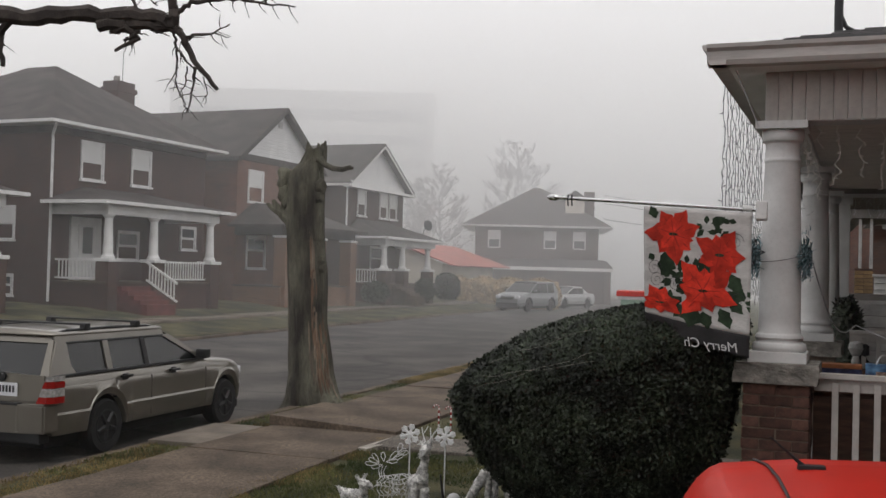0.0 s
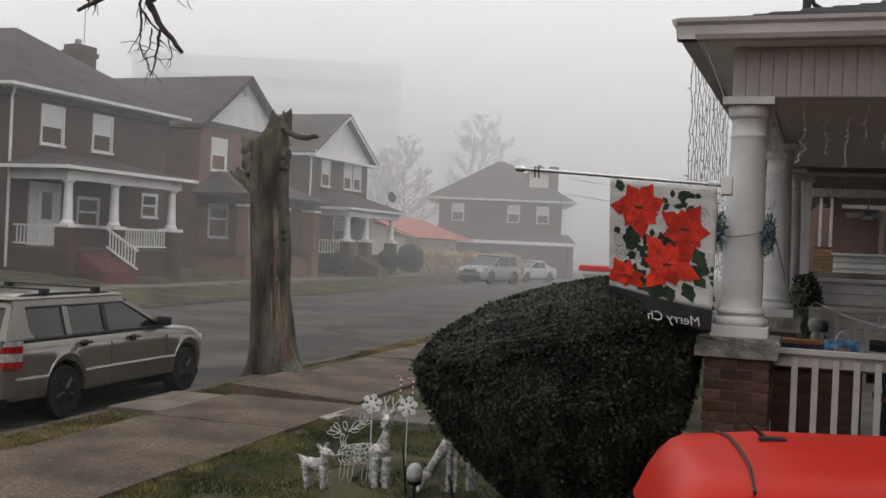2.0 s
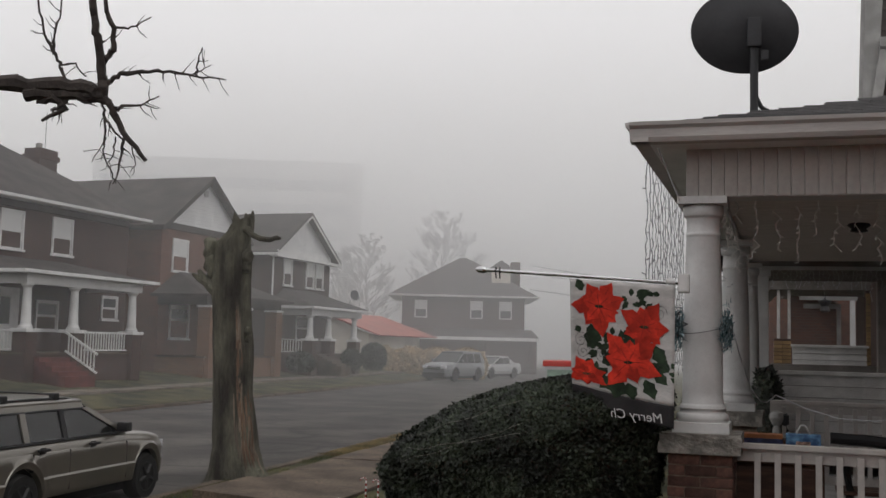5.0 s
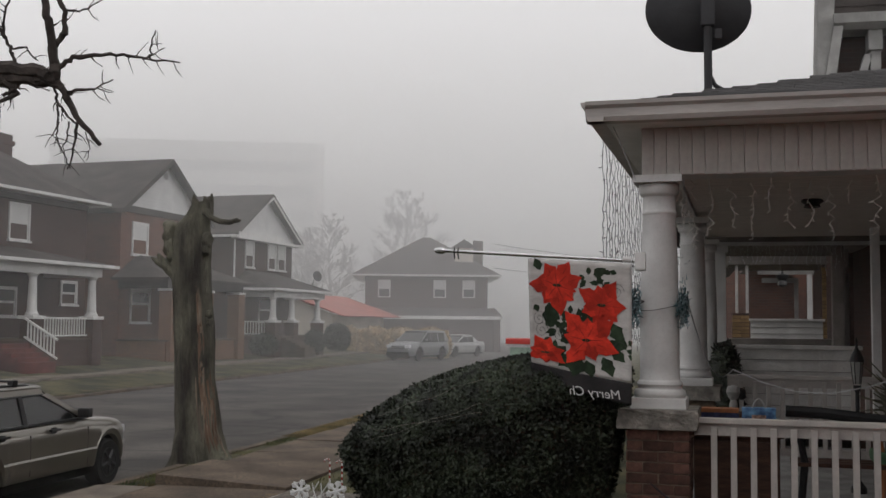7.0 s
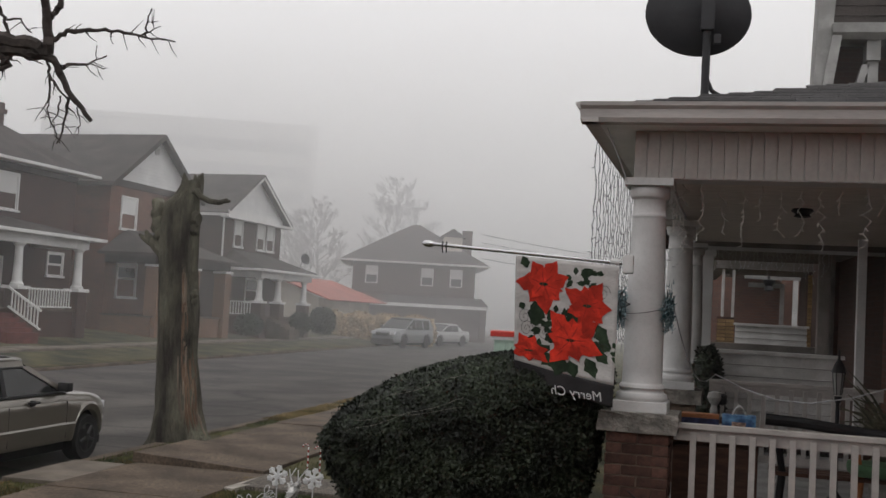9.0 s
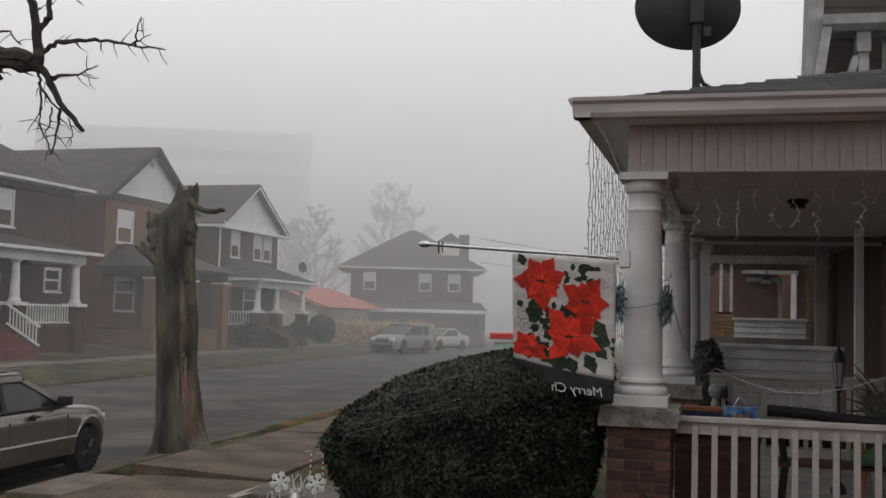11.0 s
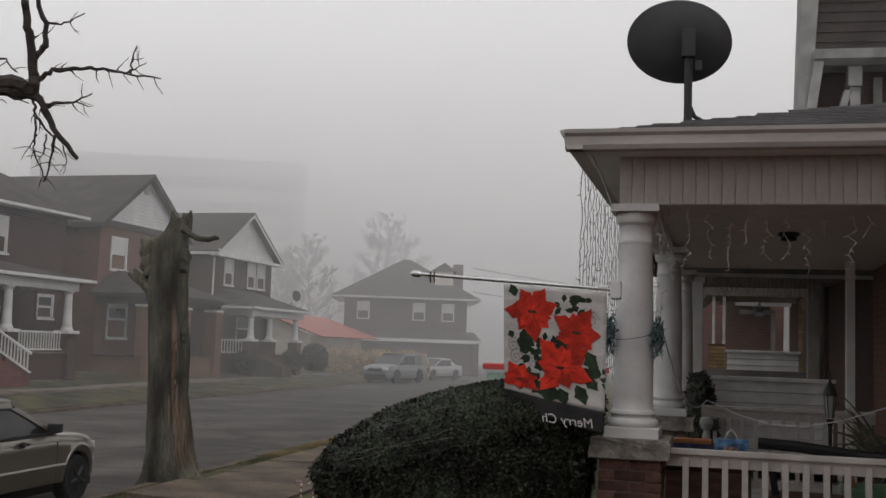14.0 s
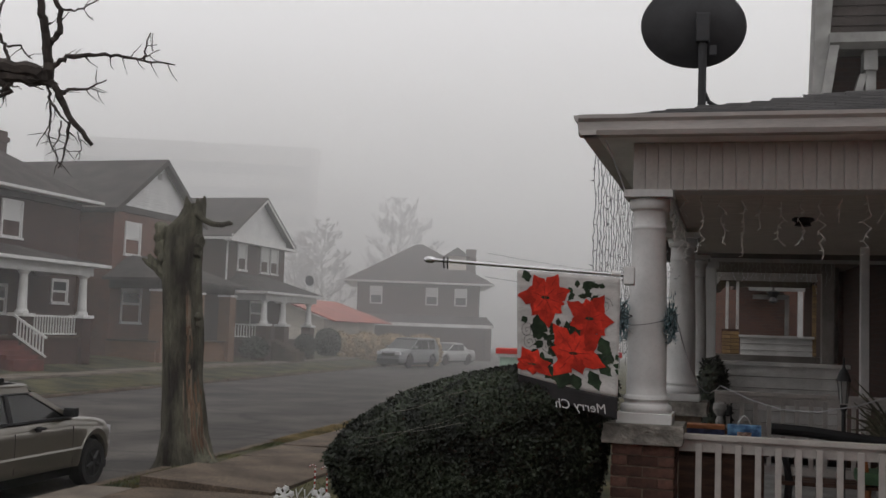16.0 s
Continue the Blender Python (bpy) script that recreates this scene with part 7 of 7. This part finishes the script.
for k in range(26):
    x = 0.6 + 1.35 * k / 25
    z, pts = 3.13, []
    for q in range(rng.randrange(3, 9)):
        pts.append((x + rng.uniform(-0.02, 0.02), rng.uniform(-0.02, 0.02), z))
        z -= rng.uniform(0.03, 0.06)
    bm = B()
    tube(bm, pts, 0.0025, 4)
    for c in pts:
        bmesh.ops.create_icosphere(bm, subdivisions=1, radius=0.008, matrix=Matrix.Translation(c))
    part("strand", bm, WIRE, lights1)

# second: yellow brick piers and two slim posts
np2 = thing("porch", "porch with yellow brick piers and white boarded parapet", "porch", Matrix.Translation((0, 20.0, 0)), "next porches")
shell(np2, 0.85, 3.4, 3.25, 5.0, 3.1)
parapet(np2, 1.2, 2.43, 1.9, 2.24, 3, PLANK)
upright(np2, "sill", 0.9, 2.7, -0.1, 0.2, 1.74, 1.88, WEATHERED)
for x0, x1, zt in ((0.88, 1.18, 2.38), (2.42, 2.54, 3.25)):
    pier = upright(np2, "brick_pier", x0 + 0.01, x1 - 0.01, 0.01, 0.28, 0.0, zt, BRICK_DARK)
    me = mesh_of("brick", box(B(), 0.003, -0.012, 0.004, min(0.2, (x1 - x0) / 2 * 0.98 if x1 - x0 > 0.2 else x1 - x0), 0.02, 0.06, 0.003), YELLOWBRICK)
    for k in range(int((zt - 1.75) / 0.066)):
        for q in range(2 if x1 - x0 > 0.2 else 1):
            piece("brick", me, pier, Matrix.Translation((x0 + q * (x1 - x0) / 2, 0, 1.75 + 0.066 * k)))
for x in (0.97, 1.15):
    upright(np2, "post", x - 0.025, x + 0.025, 0.05, 0.06, 2.38, 3.24, PLANK)
upright(np2, "door_trim", 2.55, 2.66, 0.1, 0.1, 1.7, 3.24, WHITE)

# third: white frames within frames and a door at the end
np3 = thing("porch", "distant white framed porch with a doorway", "porch", Matrix.Translation((0, 28.0, 0)), "next porches")
shell(np3, 1.6, 4.0, 3.62, 3.5, 3.6)
part("frame_head", box(B(), 1.85, -0.02, 3.45, 3.2, 0.08, 3.6), WEATHERED, np3)
upright(np3, "post", 3.03, 3.15, 0.0, 0.12, 0.8, 3.45, WHITE)
part("door_head", box(B(), 2.02, 1.0, 3.28, 2.92, 1.1, 3.4), WEATHERED, np3)
upright(np3, "door_jamb", 2.82, 2.92, 1.0, 0.1, 0.8, 3.28, WEATHERED)
upright(np3, "end_wall", 1.7, 2.82, 1.2, 0.2, 0.8, 3.6, BRICK_RED)
upright(np3, "low_wall", 1.7, 3.1, 0.0, 0.2, 0.0, 2.32, BRICK_DARK)
hang = thing("porch_light", "small dark lantern hanging in a distant porch", "lamp", pose(2.4, 27.5, 3.15))
bm = B()
lathe(bm, [(0.02, 0.45), (0.03, 0.3), (0.16, 0.26), (0.14, 0.2), (0.08, 0.12), (0.12, 0.02), (0.03, -0.03)], 10)
part("housing", bm, BLACK, hang)
bush("bush", "small dark evergreen bush beside a porch", (0.5, 13.2, 1.1), (0.22, 0.35, 0.85), 5000, 0.05, 61, 2.3, 0.15)

bm = B()
box(bm, 1.0, 33.0, 0.0, 8.0, 40.0, 6.0)
wall_far = solid("wall_far", bm, BRICK_RED, "brown brick wall closing the row of porches", "wall", kind="structure")

# ---- upper part of the next house ----
house = thing("house", "grey shingled house with white cornice and upper porch", "house", Matrix.Translation((0, 17.0, 0)), "near houses")
bm = B()
box(bm, 2.4, 0.6, 0.0, 9.0, 2.2, 9.6)
part("wall", bm, BRICK_DARK, house)
bm = B()
prism(bm, [(2.02, 0.0, 5.0), (2.12, 0.0, 8.4), (2.3, 0.0, 11.6), (2.75, 0.0, 11.6), (2.4, 0.0, 8.4), (2.3, 0.0, 6.9), (2.14, 0.0, 5.0)], (0, 0.6, 0))
part("corner_board", bm, WEATHERED, house)
for k in range(26):
    bm = B()
    z = 6.95 + 0.16 * k
    x = 2.3 + max(0.0, 0.065 * (z - 6.95))
    prism(bm, [(x, 0.30, z), (x, 0.32, z + 0.17), (x, 0.42, z + 0.17), (x, 0.42, z)], (6.0, 0, 0))
    part("shingle_course", bm, SHINGLE, house)
bm = B()
prism(bm, [(2.28, -0.15, 6.88), (2.28, -0.12, 6.74), (2.28, 0.0, 6.66), (2.28, 0.45, 6.66), (2.28, 0.45, 6.88)], (6, 0, 0))
part("cornice", bm, WEATHERED, house)
bm = B()
prism(bm, [(2.28, -0.1, 6.7), (2.42, -0.1, 6.7), (2.2, -0.1, 5.2), (2.04, -0.1, 5.2)], (0, 0.3, 0))
part("brace", bm, WEATHERED, house)
bm = B()
prism(bm, [(2.75, 0.1, 6.3), (2.86, 0.1, 6.3), (2.5, 0.1, 5.0), (2.38, 0.1, 5.0)], (0, 0.2, 0))
part("brace", bm, WEATHERED, house)
bm = B()
box(bm, 2.83, 0.1, 4.8, 2.98, 0.3, 6.35)
box(bm, 2.8, 0.05, 6.35, 3.0, 0.35, 6.7)
part("upper_post", bm, WEATHERED, house)
bm = B()
box(bm, 3.25, 0.55, 4.8, 3.38, 0.6, 6.6)
part("window_trim", bm, WEATHERED, house)

# ---- wire deer and snowflakes on the lawn ----
DEERW = material("white_wire_mesh", (0.5, 0.49, 0.47), rough=0.9, vary=0.45, scale=30, fine=120, bump=0.9, dist=0.01)
LIGHTW = material("white_light_wire", (0.5, 0.5, 0.5), rough=0.6, vary=0.1)


def fluffy(bm, pts, radii, seed, n=12):
    """A limb of matted white mesh: an uneven tube through a few points."""
    rg = random.Random(seed)
    fine, rad = [], []
    for (a, ra), (b, rb) in zip(zip(pts, radii), zip(pts[1:], radii[1:])):
        for k in range(7):
            fine.append(Vector(a).lerp(Vector(b), k / 7))
            rad.append(ra + (rb - ra) * k / 7)
    fine.append(Vector(pts[-1]))
    rad.append(radii[-1])
    start = len(bm.verts)
    tube(bm, fine, rad, n)
    bm.verts.ensure_lookup_table()
    for v in list(bm.verts)[start:]:
        v.co += Vector((noise.noise(v.co * 40), noise.noise(v.co * 40 + Vector((9, 0, 0))), noise.noise(v.co * 40 + Vector((0, 9, 0))))) * 0.012
    for k in range(26 * len(pts)):
        i = rg.randrange(len(fine))
        c = fine[i] + Vector((rg.gauss(0, 1), rg.gauss(0, 1), rg.gauss(0, 1))).normalized() * rad[i]
        d = Vector((rg.gauss(0, 1), rg.gauss(0, 1), rg.gauss(-0.6, 1))).normalized() * rg.uniform(0.015, 0.04)
        tube(bm, [c, c + d * 0.6, c + d], [0.003, 0.0025, 0.0015], 4)
    return bm


def mesh_deer(m, label, seed, limbs_, antlers=()):
    root = thing("mesh_deer", label, "lawn ornament", m, "lawn deer")
    for k, (nm, pts, radii) in enumerate(limbs_):
        part(nm, fluffy(B(), pts, radii, seed + k), DEERW, root, smooth=True)
    for pts in antlers:
        part("antler", tube(B(), pts, 0.005, 5), LIGHTW, root)
    return root


LAWN = 0.12
# a tall deer that faces the camera, head held high
mesh_deer(pose(-2.89, 8.3, LAWN - 0.05, 0, 0, 8), "standing white mesh deer with thin antlers on the lawn", 10,
          (("body", [(-0.08, 0.1, 0.3), (-0.03, 0.0, 0.32), (0.0, -0.06, 0.36)], (0.07, 0.085, 0.055)),
           ("neck", [(0.0, -0.04, 0.34), (0.025, -0.05, 0.48), (0.04, -0.06, 0.6)], (0.06, 0.034, 0.028)),
           ("head", [(0.045, -0.04, 0.63), (0.03, -0.12, 0.6), (0.02, -0.16, 0.57)], (0.038, 0.03, 0.014)),
           ("ear", [(0.05, -0.04, 0.65), (0.085, -0.03, 0.685)], (0.018, 0.008)), ("ear", [(0.02, -0.04, 0.65), (-0.02, -0.03, 0.665)], (0.018, 0.008)),
           ("leg", [(-0.045, -0.05, 0.3), (-0.05, -0.05, 0.15), (-0.05, -0.05, 0.0)], (0.04, 0.028, 0.02)), ("leg", [(0.035, -0.05, 0.3), (0.035, -0.05, 0.15), (0.035, -0.05, 0.0)], (0.04, 0.028, 0.02)),
           ("leg", [(-0.1, 0.1, 0.3), (-0.1, 0.12, 0.15), (-0.11, 0.12, 0.0)], (0.04, 0.025, 0.02)), ("leg", [(-0.02, 0.12, 0.3), (-0.02, 0.13, 0.15), (-0.02, 0.13, 0.0)], (0.04, 0.025, 0.02))),
          ([(0.05, -0.03, 0.66), (0.09, -0.02, 0.73), (0.14, 0.0, 0.8)], [(0.07, -0.02, 0.7), (0.06, 0.0, 0.78)], [(0.03, -0.03, 0.66), (0.0, 0.0, 0.72), (-0.01, 0.0, 0.78)], [(0.0, 0.0, 0.72), (0.04, 0.02, 0.79)]))
# a fawn beside it
mesh_deer(pose(-3.31, 7.98, LAWN, 0, 0, 20) @ Matrix.Diagonal((0.82, 0.82, 0.82, 1)), "small white mesh fawn on the lawn", 40,
          (("body", [(-0.15, 0.06, 0.26), (-0.04, 0.02, 0.24), (0.04, -0.02, 0.26)], (0.045, 0.06, 0.05)),
           ("tail", [(-0.16, 0.06, 0.27), (-0.2, 0.06, 0.32)], (0.03, 0.008)),
           ("neck", [(0.04, -0.02, 0.26), (0.06, -0.03, 0.34)], (0.045, 0.04)),
           ("head", [(0.02, -0.03, 0.37), (0.09, -0.05, 0.36), (0.13, -0.06, 0.34)], (0.045, 0.04, 0.018)),
           ("ear", [(0.02, -0.02, 0.38), (-0.03, -0.01, 0.44)], (0.025, 0.006)), ("ear", [(0.05, -0.02, 0.39), (0.07, -0.0, 0.45)], (0.022, 0.006)),
           ("leg", [(-0.14, 0.04, 0.24), (-0.12, 0.04, 0.0)], (0.035, 0.018)), ("leg", [(-0.1, 0.08, 0.24), (-0.1, 0.08, 0.0)], (0.035, 0.018)),
           ("leg", [(0.03, -0.04, 0.24), (0.04, -0.04, 0.0)], (0.035, 0.018)), ("leg", [(0.06, 0.02, 0.24), (0.07, 0.02, 0.0)], (0.035, 0.018))))
# one with its head down to the grass
mesh_deer(pose(-2.32, 8.35, LAWN - 0.02, 0, 0, 0), "grazing white mesh deer on the lawn", 70,
          (("body", [(-0.04, 0.0, 0.42), (0.03, 0.04, 0.44), (0.1, 0.1, 0.4)], (0.05, 0.06, 0.055)),
           ("neck", [(-0.04, 0.0, 0.42), (-0.13, -0.04, 0.27), (-0.19, -0.06, 0.16)], (0.05, 0.036, 0.03)),
           ("head", [(-0.18, -0.06, 0.18), (-0.22, -0.1, 0.08), (-0.24, -0.12, 0.02)], (0.04, 0.034, 0.015)),
           ("leg", [(-0.02, 0.0, 0.4), (-0.02, 0.0, 0.2), (-0.03, 0.0, 0.0)], (0.04, 0.022, 0.018)), ("leg", [(0.03, 0.02, 0.4), (0.03, 0.02, 0.2), (0.03, 0.02, 0.0)], (0.035, 0.022, 0.018)),
           ("leg", [(0.1, 0.1, 0.4), (0.12, 0.1, 0.2), (0.11, 0.1, 0.0)], (0.045, 0.026, 0.018)), ("leg", [(0.14, 0.14, 0.38), (0.16, 0.14, 0.2), (0.15, 0.14, 0.0)], (0.04, 0.024, 0.018))))
# a reindeer bent from bare light wire
outline = thing("wire_reindeer", "reindeer outlined in white light wire on the lawn", "lawn ornament", pose(-3.2, 8.3, LAWN - 0.02, 0, 0, 5) @ Matrix.Diagonal((1.0, 1.0, 0.86, 1)), "lawn deer")
rng = random.Random(90)


def ring_of(c, rx, rz, tilt, wob=0.0):
    return [Vector(c) + Matrix.Rotation(tilt, 3, "Z") @ Vector((rx * math.cos(q * math.tau / 16), 0.02 * math.sin(q * 3), rz * math.sin(q * math.tau / 16) + wob * rng.uniform(-1, 1))) for q in range(17)]


for k in range(7):
    part("body_hoop", tube(B(), ring_of((-0.02 + 0.035 * k, 0.0, 0.29 + 0.006 * k), 0.055 + 0.01 * (k % 3), 0.095, 0.5 + 0.25 * (k % 4), 0.008), 0.0042, 5), LIGHTW, outline)
for k in range(3):
    part("body_wire", tube(B(), [(-0.09, -0.03 + 0.03 * k, 0.28), (0.0, -0.05 + 0.04 * k, 0.38 - 0.05 * k), (0.12, -0.04 + 0.03 * k, 0.36 - 0.05 * k), (0.26, 0.02 * k, 0.42 - 0.03 * k)], 0.0042, 5), LIGHTW, outline)
for x in (-0.05, 0.02, 0.14, 0.2):
    part("leg_wire", tube(B(), [(x, 0.0, 0.22), (x - 0.012, 0.0, 0.1), (x, 0.0, 0.0), (x + 0.03, 0.0, 0.1), (x + 0.035, 0.0, 0.22)], 0.0042, 5), LIGHTW, outline)
for k in range(3):
    part("neck_wire", tube(B(), [(-0.05 + 0.02 * k, 0.0, 0.36), (-0.07 + 0.02 * k, 0.02, 0.42), (-0.06 + 0.03 * k, 0.0, 0.48)], 0.0042, 5), LIGHTW, outline)
for x, z, a, L in ((-0.06, 0.5, 2.7, 0.1), (-0.07, 0.49, 3.1, 0.11), (-0.06, 0.51, 2.2, 0.1), (-0.02, 0.52, 1.7, 0.09), (0.02, 0.53, 0.9, 0.12), (0.04, 0.54, 0.5, 0.12), (0.08, 0.57, 0.8, 0.12), (0.1, 0.6, 0.3, 0.09), (0.1, 0.61, 1.3, 0.1), (-0.03, 0.49, 3.5, 0.1), (0.0, 0.52, 0.2, 0.1)):
    d, w = Vector((math.cos(a), 0, math.sin(a))), Vector((-math.sin(a), 0.3, math.cos(a))) * 0.02
    c = Vector((x, -0.01, z))
    part("antler_loop", tube(B(), [c, c + d * L * 0.5 + w, c + d * L * 0.9 + w * 0.8, c + d * L, c + d * L * 0.9 - w * 0.8, c + d * L * 0.5 - w, c], 0.004, 5), LIGHTW, outline)
FLAKEW = material("white_flake_plastic", (0.6, 0.6, 0.6), rough=0.6, vary=0.1)
for (x, y, h) in ((-3.2, 8.85, 0.6), (-2.86, 8.8, 0.61)):
    fl = thing("snowflake_stake", "white plastic snowflake on a thin garden stake", "lawn ornament", pose(x, y, 0.1, 0, 0, 15), "snowflakes")
    bm = B()
    tube(bm, [(0, 0, 0), (0.0, 0, h)], 0.006, 6)
    part("stake", bm, LIGHTW, fl)
    bm = B()
    c = Vector((0, -0.01, h))
    for k in range(6):
        a = k * math.pi / 3 + 0.3
        d = Vector((math.cos(a), 0, math.sin(a)))
        tube(bm, [c, c + d * 0.04, c + d * 0.085], [0.016, 0.013, 0.014], 6)
        for s in (1, -1):
            e = Vector((math.cos(a + s * 0.8), 0, math.sin(a + s * 0.8)))
            tube(bm, [c + d * 0.045, c + d * 0.045 + e * 0.035], [0.012, 0.011], 6)
            tube(bm, [c + d * 0.07, c + d * 0.07 + e * 0.022], [0.01, 0.01], 6)
    part("flake", bm, FLAKEW, fl)
# candy canes at the path
for x, y in ((-4.22, 12.7), (-4.03, 12.6)):
    cane = thing("candy_cane", "small red and white candy cane stake by the path", "lawn ornament", pose(x, y, 0.1, 0, 0, 30) @ Matrix.Diagonal((0.7, 0.7, 0.55, 1)), "candy canes")
    way = [Vector((0, 0, 0.62 * q / 10)) for q in range(11)] + [Vector((-0.05 + 0.05 * math.cos(q * math.pi / 7), 0, 0.62 + 0.06 * math.sin(q * math.pi / 7))) for q in range(1, 8)]
    for k in range(len(way) - 1):
        part("stripe", rod(B(), way[k], way[k + 1], 0.013, 0.013, 8), FLAKEW if k % 2 else LAMPRED, cane)
for x, y, h in ((-2.62, 8.1, 0.42), (-2.2, 8.0, 0.24)):
    bm = B()
    tube(bm, [(0, 0, 0), (-0.015, 0, h * 0.5), (-0.045, 0.0, h)], [0.012, 0.012, 0.008], 6)
    solid("dark_stake", bm, BLACK, "thin dark stake leaning in the lawn", "stake", group="stakes", m=pose(x, y, 0.1))
glob = thing("solar_light", "round pale solar garden light on a dark stake", "garden light", pose(-2.52, 8.0, 0.1))
bm = B()
lathe(bm, [(0.01, 0), (0.01, 0.12), (0.05, 0.14), (0.06, 0.17)], 16)
part("stake", bm, BLACK, glob)
bm = B()
lathe(bm, [(0.058, 0.17), (0.066, 0.21), (0.06, 0.26), (0.035, 0.295), (0.01, 0.305)], 20)
part("globe", bm, material("frosted_globe", (0.4, 0.4, 0.4), rough=0.5, vary=0.1), glob, smooth=True)
